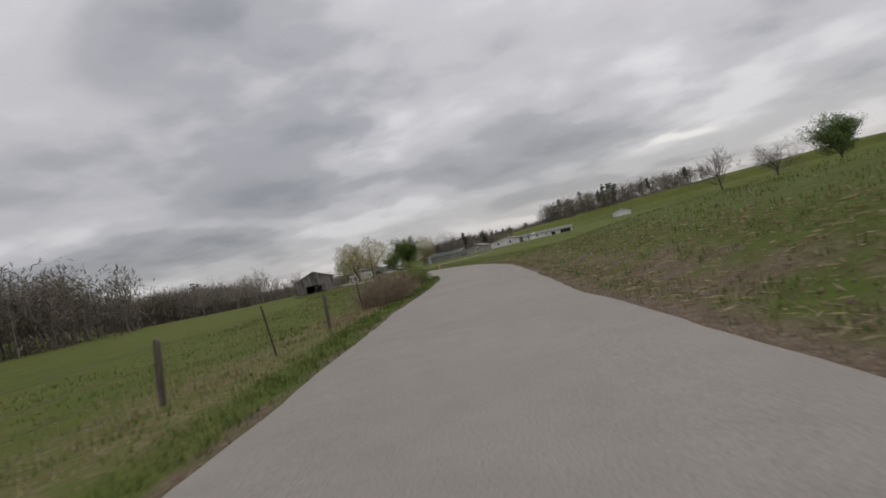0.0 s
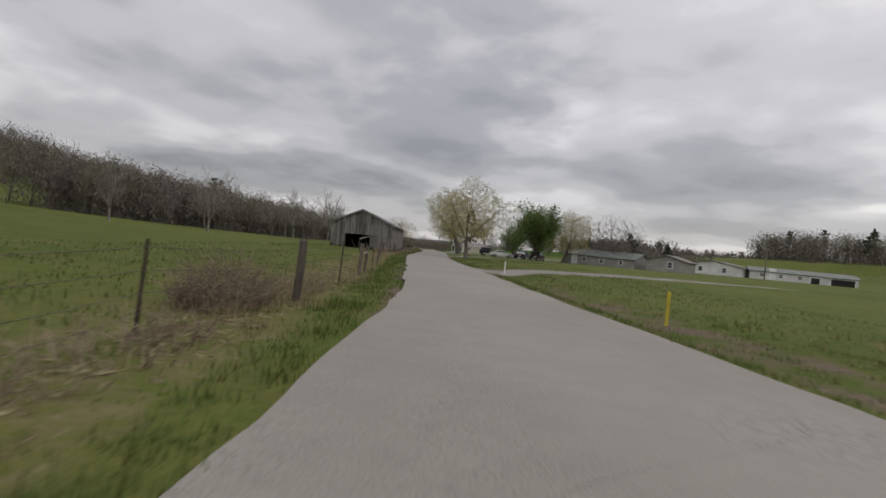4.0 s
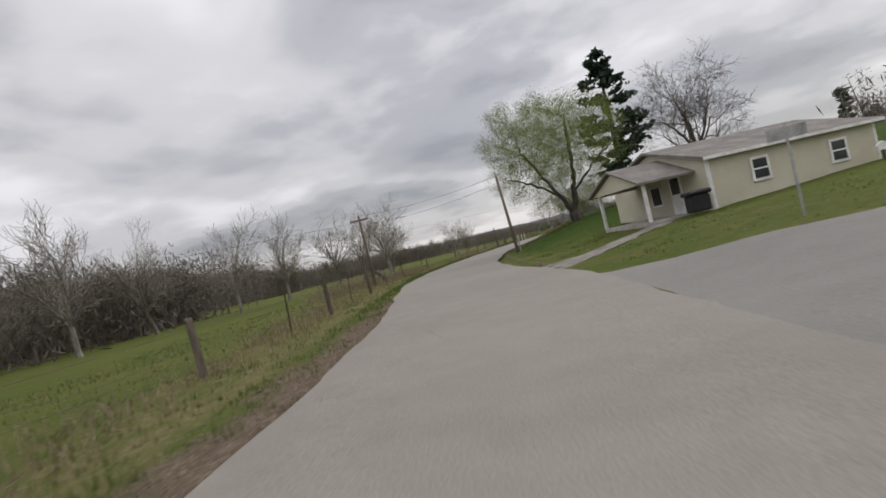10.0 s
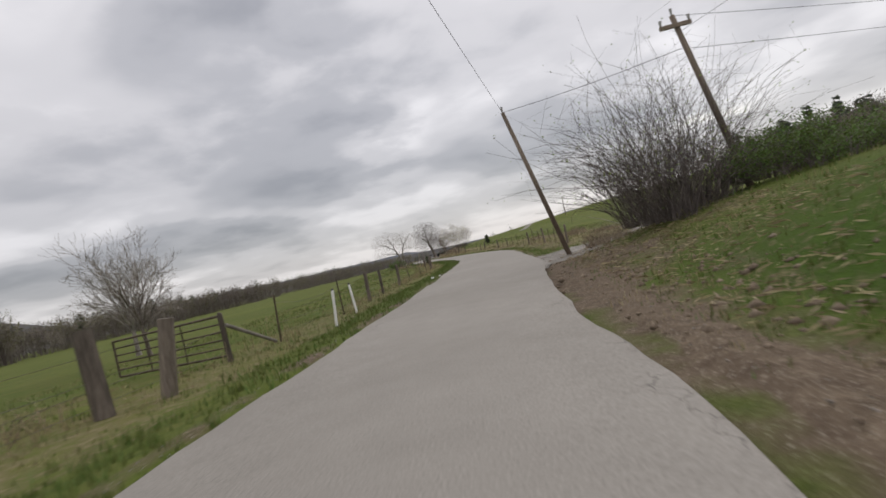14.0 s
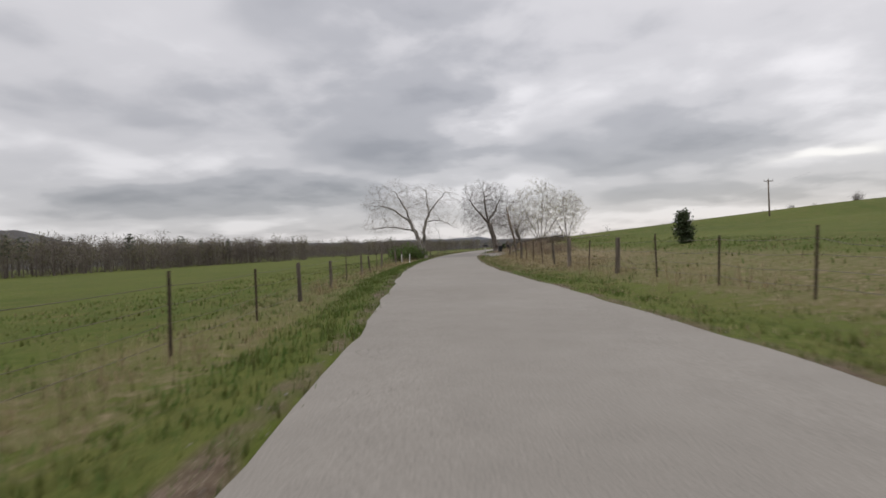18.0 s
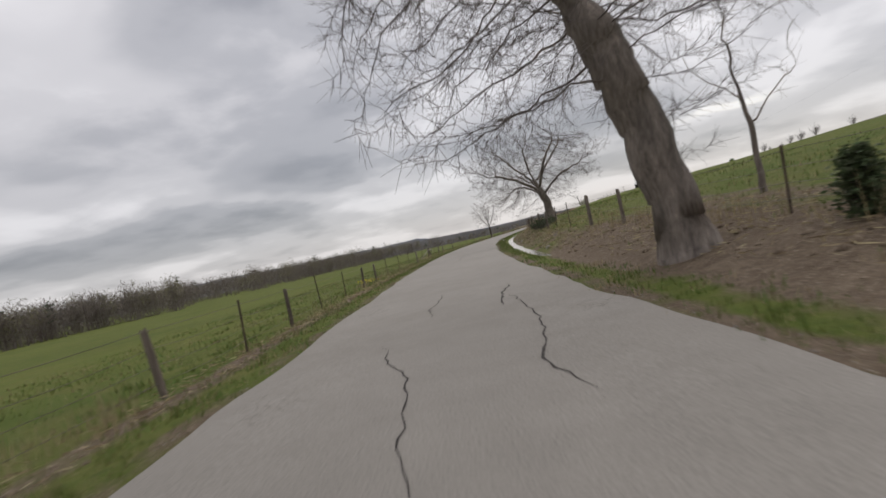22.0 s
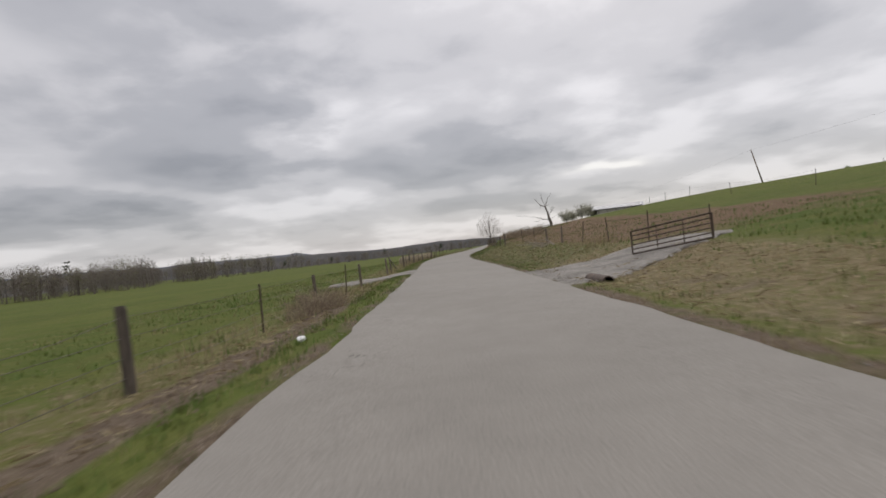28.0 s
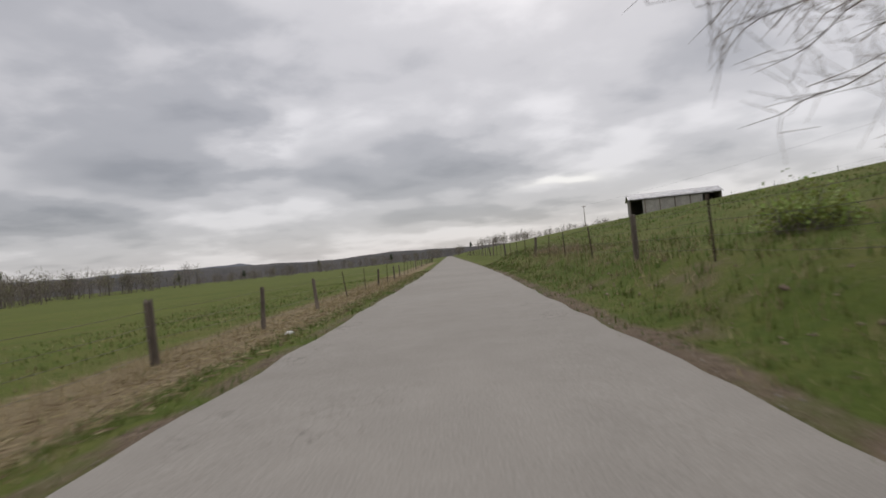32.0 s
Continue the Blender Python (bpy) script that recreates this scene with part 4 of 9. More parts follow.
# ---- trees whose crowns fill a given space ----
def colony(seed, stems, blobs, count=1500, step=0.26, kill=0.55, r0=0.3, tip=0.0045, sag=0.0, jitter=0.3, hollow=0.5, turns=90):
    """Branches that grow from the stems towards points strewn through the blobs. Gives places, parents and radii."""
    rng = np.random.default_rng(seed)
    P, par = [], []
    for st in stems:
        pts = [np.array(q, float) for q in st]
        if P:
            at = int(np.argmin([np.sum((q - pts[0]) ** 2) for q in P]))
            pts[0] = P[at]
        else:
            P.append(pts[0])
            par.append(-1)
            at = 0
        fine = [pts[0]]
        for k in range(len(pts) - 1):
            a, b, c, d = (pts[min(max(j, 0), len(pts) - 1)] for j in (k - 1, k, k + 1, k + 2))
            m = max(1, int(np.linalg.norm(c - b) / step))
            for w in np.arange(1, m + 1) / m:
                fine.append(0.5 * (2 * b + (c - a) * w + (2 * a - 5 * b + 4 * c - d) * w * w + (3 * b - a - 3 * c + d) * w ** 3) + rng.normal(0, 0.035, 3))
        for q in fine[1:]:
            P.append(q)
            par.append(at)
            at = len(P) - 1
    A = []
    vol = np.array([b[3] * b[4] * b[5] for b in blobs])
    for b, n in zip(blobs, np.round(count * vol / vol.sum()).astype(int)):
        d = rng.normal(size=(n, 3))
        d /= np.linalg.norm(d, axis=1)[:, None]
        edge_ = 1 + 0.14 * np.sin(5 * d[:, :1] + 3 * d[:, 1:2] + seed) + 0.1 * np.sin(9 * d[:, 2:3] + 7 * d[:, :1])
        A.append(np.array(b[:3]) + d * edge_ * (rng.random((n, 1)) ** hollow) * np.array(b[3:6]))
    A = np.concatenate(A)
    P = [np.asarray(q) for q in P]
    arr = np.array(P)
    dist = np.linalg.norm(A[:, None] - arr[None], axis=2)
    near, nd = dist.argmin(1), dist.min(1)
    kids = np.zeros(60000, int)
    for _ in range(turns):
        live = nd > kill
        A, near, nd = A[live], near[live], nd[live]
        if not len(A):
            break
        u, inv = np.unique(near, return_inverse=True)
        v = (A - arr[near]) / nd[:, None]
        g = np.zeros((len(u), 3))
        np.add.at(g, inv, v)
        g /= np.maximum(np.linalg.norm(g, axis=1), 1e-6)[:, None]
        g += rng.normal(0, jitter, g.shape)
        g[:, 2] -= sag
        g /= np.linalg.norm(g, axis=1)[:, None]
        ok = kids[u] < 3
        if not ok.any():
            break
        u, g = u[ok], g[ok]
        fresh = arr[u] + g * step
        kids[u] += 1
        base = len(arr)
        par.extend(u.tolist())
        arr = np.concatenate([arr, fresh])
        dist = np.linalg.norm(A[:, None] - fresh[None], axis=2)
        m, am = dist.min(1), dist.argmin(1)
        better = m < nd
        near[better], nd[better] = base + am[better], m[better]
    par = np.array(par)
    n = len(arr)
    leaf = np.ones(n, bool)
    leaf[par[1:]] = False
    power = math.log(max(leaf.sum(), 2)) / math.log(r0 / tip)
    acc = np.where(leaf, tip ** power, 0.0)
    for i in range(n - 1, 0, -1):
        acc[par[i]] += acc[i]
    return arr, par, acc ** (1 / power), rng


def colony_meshes(name, seed, bark, twig, leaf=None, leaf_size=0.05, per_tip=2, leaf_spread=0.1, sprigs=2, sprig=0.4, droop=0.0, flare=1.4, lift=0.2, **kw):
    arr, par, rad, rng = colony(seed, **kw)
    n = len(arr)
    heir = np.full(n, -1)
    for i in range(n - 1, 0, -1):
        if heir[par[i]] < 0 or rad[i] >= rad[heir[par[i]]]:
            heir[par[i]] = i
    rad = rad * (1 + (flare - 1) * np.exp(-np.maximum(arr[:, 2], 0) / 0.45) * (rad > 0.5 * rad[0]))
    groups = {"trunk": [], "bough": [], "twig": []}
    r0 = kw["r0"]
    for i in range(1, n):
        if heir[par[i]] == i and par[i] != 0:
            continue
        a, b, first = par[i], i, True
        while b >= 0:
            ra = min(rad[a], 1.15 * rad[b]) if first and heir[a] != b else rad[a]
            key = "trunk" if rad[b] > 0.42 * r0 else ("bough" if rad[b] > 0.02 else "twig")
            groups[key].append((*arr[a], *arr[b], ra, rad[b]))
            a, b, first = b, heir[b], False
    small = np.flatnonzero(rad < 0.018)
    small = np.repeat(small, sprigs)
    d = rng.normal(size=(len(small), 3))
    d[:, 2] += lift
    out_d = arr[small] - arr[par[small]]
    d += 1.3 * out_d / np.maximum(np.linalg.norm(out_d, axis=1), 1e-6)[:, None]
    d /= np.linalg.norm(d, axis=1)[:, None]
    ln = sprig * rng.uniform(0.35, 1.2, (len(small), 1))
    d[:, 2] -= droop * 0.5
    end = arr[small] + d * ln
    mid = (arr[small] + end) / 2
    t = np.full((len(small), 1), 0.0042)
    tw = np.concatenate([np.array(groups["twig"]), np.concatenate([arr[small], end, t, t * 0.5], 1)])
    out = {"trunk": fast_mesh(name + "_trunk", *tubes(groups["trunk"], 10), bark, True), "bough": fast_mesh(name + "_limbs", *tubes(groups["bough"], 6), bark, True), "twig": fast_mesh(name + "_twigs", *tubes(tw, 3), twig)}
    if leaf:
        src = np.concatenate([end, mid])
        c = np.repeat(src, per_tip, 0) + rng.normal(0, leaf_spread, (len(src) * per_tip, 3))
        out["crown"] = fast_mesh(name + "_crown", *flakes(c, leaf_size, rng, 1.6), leaf)
    return out


OAK = colony_meshes("oak", 11, BARK_GREY, TWIG, stems=[[(0, 0, -0.2), (-0.2, 0, 1.4), (-0.6, 0, 3.0), (-1.1, 0.1, 4.7), (-1.4, 0.1, 6.6), (-1.5, 0, 8.6)], [(-0.9, 0, 4.1), (-1.8, -0.3, 5.2), (-2.9, -0.5, 6.5), (-3.6, -0.6, 7.7)], [(-1.0, 0, 4.5), (0.0, 0.4, 6.0), (0.7, 0.6, 7.6)],
                    [(-0.8, 0, 3.7), (-0.4, 1.5, 4.6), (0.0, 3.0, 5.0)]], blobs=[(-1.2, 0, 6.4, 4.1, 4.1, 4.3)], count=6200, step=0.2, kill=0.33, r0=0.37, sag=0.04, jitter=0.2, hollow=0.5, sprigs=4, sprig=0.45, droop=0.25)
SYCAMORE = colony_meshes("sycamore", 17, BARK_PALE, TWIG_PALE, stems=[[(0, 0, -0.2), (-0.05, 0, 1.0), (-0.05, 0, 2.1), (0.1, 0, 3.1), (0.6, -0.1, 4.2), (1.4, -0.1, 5.2), (2.2, 0, 6.0)], [(0, 0, 0.15), (-0.4, 0.1, 0.9), (-0.8, 0.2, 2.3), (-1.2, 0.2, 3.1), (-1.7, 0.3, 4.4), (-2.6, 0.3, 6.1)],
                         [(0.1, 0, 3.2), (1.5, -0.7, 3.4), (2.6, -1.3, 3.0), (3.4, -1.7, 2.6)], [(-0.9, 0.2, 2.5), (-3.0, 0, 3.0), (-4.8, -0.2, 2.9), (-5.9, -0.2, 3.1)], [(-1.4, 0.2, 3.5), (-3.0, 0.5, 4.6), (-4.4, 0.7, 5.2)], [(0.5, 0, 4.0), (0.2, 0.9, 5.2), (0.0, 1.3, 6.4)]],
                         blobs=[(-1.9, 0.1, 4.8, 4.3, 3.1, 2.5), (2.0, -0.5, 4.6, 1.9, 1.6, 2.0), (0.1, 0, 2.4, 1.5, 1.3, 1.0)], count=4200, step=0.22, kill=0.36, r0=0.25, jitter=0.36, hollow=0.5, sprigs=2, sprig=0.42)
BARE_WIDE = colony_meshes("bare_wide", 71, BARK_GREY, TWIG, stems=[[(0, 0, -0.2), (-0.15, 0, 1.2), (-0.5, 0, 2.4), (-0.9, 0.1, 3.8), (-1.1, 0.1, 5.4)], [(-0.4, 0, 2.1), (-1.8, -0.2, 3.2), (-3.4, -0.3, 3.9)], [(-0.3, 0, 1.9), (0.9, 0.2, 3.0), (2.4, 0.3, 3.6)], [(-0.5, 0, 2.4), (0.0, -1.0, 4.0), (0.8, -1.6, 5.4)], [(-0.6, 0, 2.7), (-1.9, 0.8, 4.3), (-2.9, 1.2, 5.6)], [(-0.5, 0, 2.5), (-1.2, 1.6, 3.4), (-1.6, 3.0, 3.9)], [(-0.7, 0, 3.0), (0.7, 0.2, 4.4), (1.6, 0.3, 5.6)], [(-0.3, 0, 1.9), (-1.2, 1.8, 2.8), (-2.0, 3.8, 2.9), (-2.8, 5.4, 2.2)]],
                          blobs=[(-0.8, 0, 4.3, 5.0, 4.4, 3.1), (-2.3, 4.6, 2.4, 1.7, 1.9, 0.9)], count=6400, step=0.2, kill=0.34, r0=0.27, sag=0.03, jitter=0.22, hollow=0.45, sprigs=3, sprig=0.42, droop=0.25)
VASE = colony_meshes("vase", 8, BARK_GREY, TWIG_PALE, stems=[[(0, 0, -0.2), (-0.1, 0, 0.8), (-0.2, 0, 2.0), (-0.3, 0, 4.8)], [(-0.16, 0, 1.4), (-0.8, 0.1, 2.5), (-1.2, 0.1, 3.7)], [(-0.18, 0, 1.6), (0.5, 0.1, 2.6), (0.9, 0.2, 3.6)], [(-0.2, 0, 1.9), (-0.1, 0.7, 3.0), (0, 1.1, 4.0)], [(-0.2, 0, 2.1), (-0.5, -0.7, 3.2), (-0.6, -1.1, 4.2)]], blobs=[(-0.3, 0, 3.3, 2.4, 2.3, 2.3)], count=2900, step=0.17, kill=0.26, r0=0.13, jitter=0.14,
                     hollow=0.45, sprigs=2, sprig=0.4, lift=0.6)
SLIM = colony_meshes("slim", 23, BARK_DARK, TWIG, stems=[[(0, 0, -0.2), (0.05, 0, 1.5), (-0.15, 0, 3.2), (-0.2, 0, 5.6)], [(-0.02, 0, 2.0), (-0.9, 0.2, 3.2), (-1.6, 0.3, 4.6)], [(-0.04, 0, 2.2), (0.7, -0.2, 3.4), (1.3, -0.3, 4.7)], [(-0.1, 0, 2.8), (-0.5, 0.8, 4.2), (-0.7, 1.2, 5.5)], [(-0.1, 0, 2.6), (0.2, -0.9, 3.9), (0.4, -1.4, 5.2)]],
                     blobs=[(-0.3, 0, 4.4, 2.7, 2.5, 2.6)], count=2800, step=0.19, kill=0.3, r0=0.15, jitter=0.2, hollow=0.5, sprigs=2, sprig=0.42, lift=0.5)
BUD_BIG = colony_meshes("bud_big", 31, BARK_GREY, TWIG, LEAF_BUD, 0.045, 3, 0.12, stems=[[(0, 0, -0.2), (-0.4, 0, 1.5), (-0.95, 0, 3.2), (-1.5, 0, 6.0), (-1.6, 0, 8.6)], [(-0.3, 0, 1.6), (1.3, 0.1, 2.7), (3.2, 0.2, 3.9), (4.6, 0.2, 5.2)], [(-0.8, 0, 3.0), (-2.4, 0.6, 4.8), (-3.8, 0.9, 6.4)], [(-1.1, 0, 4.0), (0.3, -0.5, 5.6), (1.0, -0.7, 7.6)], [(-0.9, 0, 3.1), (-1.6, -1.8, 4.6), (-2.0, -3.0, 6.0)]],
                        blobs=[(-1.8, 0, 7.0, 4.2, 4.2, 4.6), (4.0, 0.1, 5.0, 2.6, 2.5, 2.4), (-0.6, 0, 3.6, 2.6, 2.4, 1.2)], count=7000, step=0.25, kill=0.37, r0=0.40, sag=0.02, jitter=0.22, hollow=0.5, sprigs=3, sprig=0.45, droop=0.2)
YARD = colony_meshes("yard", 43, BARK_DARK, TWIG, LEAF_GREEN, 0.025, 16, 0.16, stems=[[(0, 0, -0.2), (-0.5, 0, 1.2), (-1.4, 0, 2.8), (-2.4, 0.1, 4.6)], [(-0.1, 0, 0.5), (0.2, 0.2, 1.9), (0.4, 0.3, 4.0), (0.5, 0.3, 6.0)], [(-0.6, 0, 1.4), (-1.8, -0.7, 2.3), (-3.2, -1.2, 3.0)], [(0.2, 0.2, 1.8), (1.5, -0.4, 3.0), (2.6, -0.8, 3.8)]],
                     blobs=[(-0.6, 0, 4.6, 3.8, 4.0, 3.0), (0.7, 2.8, 1.5, 2.8, 2.6, 0.75)], count=3400, step=0.23, kill=0.42, r0=0.24, sag=0.05, jitter=0.25, hollow=0.42, sprigs=3, sprig=0.45, droop=0.5)


def dead_tree():
    """A broken trunk with a few bent limbs; nothing fills the space between."""
    stems = [[(0, 0, -0.2), (-0.1, 0, 0.7), (-0.35, 0, 1.5), (-0.5, 0, 2.3)], [(-0.3, 0, 1.3), (-1.6, -0.3, 1.35), (-2.9, -0.4, 1.7), (-4.4, -0.4, 2.0), (-5.4, -0.4, 2.0)], [(-0.45, 0, 2.1), (-0.75, 0.1, 3.3), (-1.1, 0.1, 4.4), (-1.2, 0.1, 5.2)], [(-0.7, 0.1, 3.2), (-0.3, 0, 4.1), (0.4, 0, 5.1)], [(-0.3, 0, 1.5), (0.2, 0.1, 2.4), (0.8, 0.2, 3.0)],
             [(-0.2, 0, 1.1), (0.5, 0, 1.5), (1.0, 0, 1.6)], [(-0.7, 0.1, 3.0), (-1.5, 0.5, 3.6), (-1.9, 0.6, 4.3)], [(-1.6, -0.3, 1.35), (-2.3, -0.6, 1.0), (-3.0, -0.7, 1.1)], [(0.1, 0.1, 2.2), (0.2, 0, 2.9), (0.15, 0, 3.3)]]
    return colony_meshes("dead", 53, BARK_GREY, TWIG, stems=stems, blobs=[(-0.9, 0, 3.4, 2.4, 1.4, 1.9)], count=26, step=0.22, kill=0.5, r0=0.2, tip=0.02, jitter=0.4, sprigs=1, sprig=0.3)


DEAD_SNAG = dead_tree()
BUD_FORK = colony_meshes("bud_fork", 33, BARK_GREY, TWIG, LEAF_BUD, 0.042, 3, 0.1, stems=[[(0, 0, -0.2), (-0.05, 0, 1.1), (-0.15, 0, 2.3), (-0.1, 0.1, 4.4), (0.1, 0.2, 7.6)], [(-0.12, 0, 2.1), (-0.9, 0.1, 3.5), (-1.7, 0, 5.2), (-2.6, 0, 6.8)], [(-0.1, 0, 2.0), (0.9, 0.2, 3.3), (2.2, 0.3, 4.8), (3.5, 0.4, 6.2)], [(-0.14, 0, 2.2), (-1.6, -0.4, 2.9), (-3.0, -0.6, 3.3), (-4.2, -0.7, 3.4)],
                         [(-0.1, 0, 2.4), (0.1, -1.4, 4.0), (0.3, -2.6, 5.6)]], blobs=[(0.1, 0, 5.9, 5.2, 4.6, 3.6)], count=5200, step=0.24, kill=0.4, r0=0.22, jitter=0.22, hollow=0.5, sprigs=2, sprig=0.45, droop=0.2)
BUD_FAN = colony_meshes("bud_fan", 41, BARK_GREY, TWIG_PALE, LEAF_BUD, 0.028, 1, 0.06, stems=[[(0, 0, -0.2), (-0.3, 0, 1.0), (-1.1, 0.1, 2.8), (-1.7, 0.1, 4.6)], [(0, 0, 0.05), (0.2, 0.1, 1.4), (0.3, 0.1, 3.0), (0.4, 0.2, 5.0)], [(0, 0, 0.1), (0.7, 0, 1.2), (1.6, 0.1, 2.4), (2.4, 0.1, 3.4)], [(0.1, 0, 0.15), (0.5, -0.5, 1.4), (1.0, -0.8, 3.4)], [(0, 0, 0.05), (-0.7, 0.2, 1.2), (-1.8, 0.2, 2.3), (-2.6, 0.2, 3.2)], [(0, 0, 0.1), (-0.1, 0.4, 1.5), (-0.5, 0.7, 3.6)]],
                        blobs=[(0.2, 0, 3.4, 3.3, 2.6, 2.4), (0, 0, 1.4, 1.8, 1.6, 0.9)], count=3200, step=0.19, kill=0.3, r0=0.055, jitter=0.2, hollow=0.5, sprigs=2, sprig=0.4, lift=0.7)
YOUNG = colony_meshes("young", 37, BARK_GREY, TWIG, LEAF_BUD, 0.033, 2, 0.05, stems=[[(0, 0, -0.2), (-0.03, 0, 0.9), (-0.05, 0, 1.8), (0, 0, 3.2), (0.1, 0, 4.4)], [(-0.03, 0, 1.2), (-0.9, 0.2, 1.9), (-1.9, 0.3, 2.5)], [(-0.03, 0, 1.3), (0.7, -0.2, 2.4), (1.5, -0.3, 3.2)], [(-0.05, 0, 1.5), (-0.6, -0.3, 2.8), (-0.9, -0.4, 3.9)],
                      [(-0.05, 0, 1.5), (0.3, 0.5, 2.8), (0.6, 0.8, 3.8)]], blobs=[(-0.1, 0, 3.1, 2.5, 2.2, 1.7)], count=1500, step=0.17, kill=0.3, r0=0.075, jitter=0.2, hollow=0.5, sprigs=2, sprig=0.3, lift=0.8)
SAPLING = colony_meshes("sapling", 91, BARK_GREY, TWIG_PALE, stems=[[(0, 0, -0.2), (0.0, 0, 1.2), (-0.15, 0, 2.4), (-0.1, 0, 4.0)], [(0, 0, 1.4), (0.6, 0, 2.0), (1.1, 0, 2.4)], [(-0.1, 0, 1.9), (-0.7, 0.2, 2.6), (-1.1, 0.2, 3.2)]], blobs=[(0, 0, 3.0, 1.5, 1.3, 1.5)], count=110, step=0.2, kill=0.4, r0=0.055, jitter=0.25, sprigs=1, sprig=0.4)


def conifer(name, seed, height, radius, base, material, whorls=16, per=7, tuft=26, size=0.16, bark=BARK_DARK, lift=0.1, gaps=0.0):
    rng = np.random.default_rng(seed)
    tr = [(0, 0, -0.1, 0, 0, height * 0.5, height * 0.028, height * 0.017), (0, 0, height * 0.5, 0, 0, height * 0.98, height * 0.017, 0.01)]
    br, tips = [], []
    for i in range(whorls):
        f = base + (1 - base) * (i + rng.uniform(-0.3, 0.3)) / whorls
        z = f * height
        w = (f - base) / (1 - base)
        reach = radius * (1 - w) ** 0.75 * (0.55 + 0.45 * min(1, w * 5)) + 0.1
        for _ in range(per):
            if rng.random() < gaps:
                continue
            an = rng.uniform(0, 6.283)
            r = reach * rng.uniform(0.6, 1.15)
            e = (math.cos(an) * r, math.sin(an) * r, z + r * rng.uniform(-0.1, 0.3) + lift)
            br.append((0, 0, z, *e, 0.028, 0.008))
            for _ in range(tuft):
                k = rng.uniform(0.35, 1.05)
                tips.append((e[0] * k + rng.normal(0, 0.12), e[1] * k + rng.normal(0, 0.12), z + (e[2] - z) * k + rng.normal(0, 0.1)))
    return {"trunk": fast_mesh(name + "_trunk", *tubes(tr, 8), bark, True), "bough": fast_mesh(name + "_limbs", *tubes(br, 4), bark),
            "crown": fast_mesh(name + "_crown", *flakes(np.array(tips), size, rng, 2.0, 0.3), material)}


PINE = conifer("pine", 61, 11.0, 3.1, 0.22, LEAF_PINE, 15, 8, 44, 0.24, gaps=0.35)
CEDAR = conifer("cedar", 67, 1.6, 0.55, 0.04, LEAF_CEDAR, 12, 9, 20, 0.07, lift=0.12)

plant(BUD_FORK, "large tree in yellow-green bud with a forked grey trunk", "tree", spot(123.2, 4.35), 0.0, 1.0, name="budding_tree")
plant(BUD_BIG, "huge old tree in bud at the edge of the lawn", "tree", spot(158.0, 4.65), 0.3, 1.0, name="budding_tree")
plant(YOUNG, "young tree with fresh buds beside the fence", "tree", spot(144.1, -5.0), 0.3, 1.0, name="young_tree")
plant(ROUND, "dense dark green tree beside the parked cars", "tree", spot(136.5, 15.5), 0.0, 1.25, name="leafy_tree")
plant(ROUND, "round green tree on the lawn", "tree", spot(153.0, 14.0), 1.1, 0.8, name="leafy_tree")
plant(ROUND, "round green tree behind the parked cars", "tree", spot(149.0, 17.6), 2.3, 0.9, name="leafy_tree")
plant(BUD_BIG, "yellow-green tree beside the green-roofed house", "tree", spot(140.5, 20.2), 2.5, 0.68, name="leafy_tree")
plant(BARE_WIDE, "bare grey tree before the green-roofed house", "tree", spot(139.5, 28.0), 0.5, 1.0, name="bare_tree")
plant(YARD, "spreading green tree in the yard of the cream house", "tree", spot(201.8, 6.7), 0.2, 1.05, name="leafy_tree")
plant(PINE, "tall dark pine behind the yard tree", "tree", spot(207.2, 10.4), 0.2, 0.95, name="pine_tree")
plant(BARE_A, "bare spreading tree behind the cream house", "tree", spot(204.0, 14.5), 1.2, 0.95, name="bare_tree")
plant(OAK, "large bare oak with a thick leaning trunk beside the ditch", "tree", spot(370.5, 3.8), 0.0, 0.95, name="bare_tree")
plant(SYCAMORE, "pale twin-trunked sycamore at the road's edge", "tree", spot(353.3, -3.75), 0.0, 1.2, name="sycamore")
plant(BARE_WIDE, "wide bare tree over the ditch bank", "tree", spot(400.0, 6.3), 0.0, 1.0, name="bare_tree")
plant(SLIM, "slim bare tree in the fence line", "tree", spot(456.5, -2.75), 0.0, 1.0, name="bare_tree")
plant(VASE, "upright bare tree with many fine branches", "tree", spot(583.0, 4.5), 0.0, 1.0, name="bare_tree")
plant(DEAD_SNAG, "dead broken tree with few bent limbs on the bank", "tree", spot(590.5, 15.8), 0.0, 1.25, name="dead_tree")
plant(SAPLING, "thin bare sapling beside the oak", "tree", spot(373.4, 6.7), 0.0, 1.0, name="sapling")
plant(BUD_FAN, "many-stemmed tree with pale buds beside the poles", "tree", spot(345.0, 7.9), 0.0, 1.0, name="budding_tree")
plant(BUD_FAN, "many-stemmed tree with pale buds behind the board fence", "tree", spot(346.2, 10.6), 2.4, 0.78, name="budding_tree")
plant(CEDAR, "small dark cedar in the fence line", "tree", spot(296.2, -3.6), 0, 0.62, name="cedar_bush")
plant(CEDAR, "round dark cedar bush below the oak", "tree", spot(368.4, 4.9), 1, 0.55, name="cedar_bush", squash=0.85)
plant(CEDAR, "dark cedar on the pasture", "tree", spot(319.0, 10.6), 2, 0.85, name="cedar_bush")
plant(BARE_C, "round bare tree on the hill pasture", "tree", spot(162, 137), 0.4, 2.2, group="trees on the hill", name="young_tree")
plant(BARE_A, "low wide bare tree on the hill pasture", "tree", spot(160, 160), 0.4, 2.4, group="trees on the hill", name="bare_tree", squash=0.7)
plant(ROUND, "dark leafy tree on the hill crest", "tree", spot(150, 182), 0.4, 2.7, group="trees on the hill", name="leafy_tree")
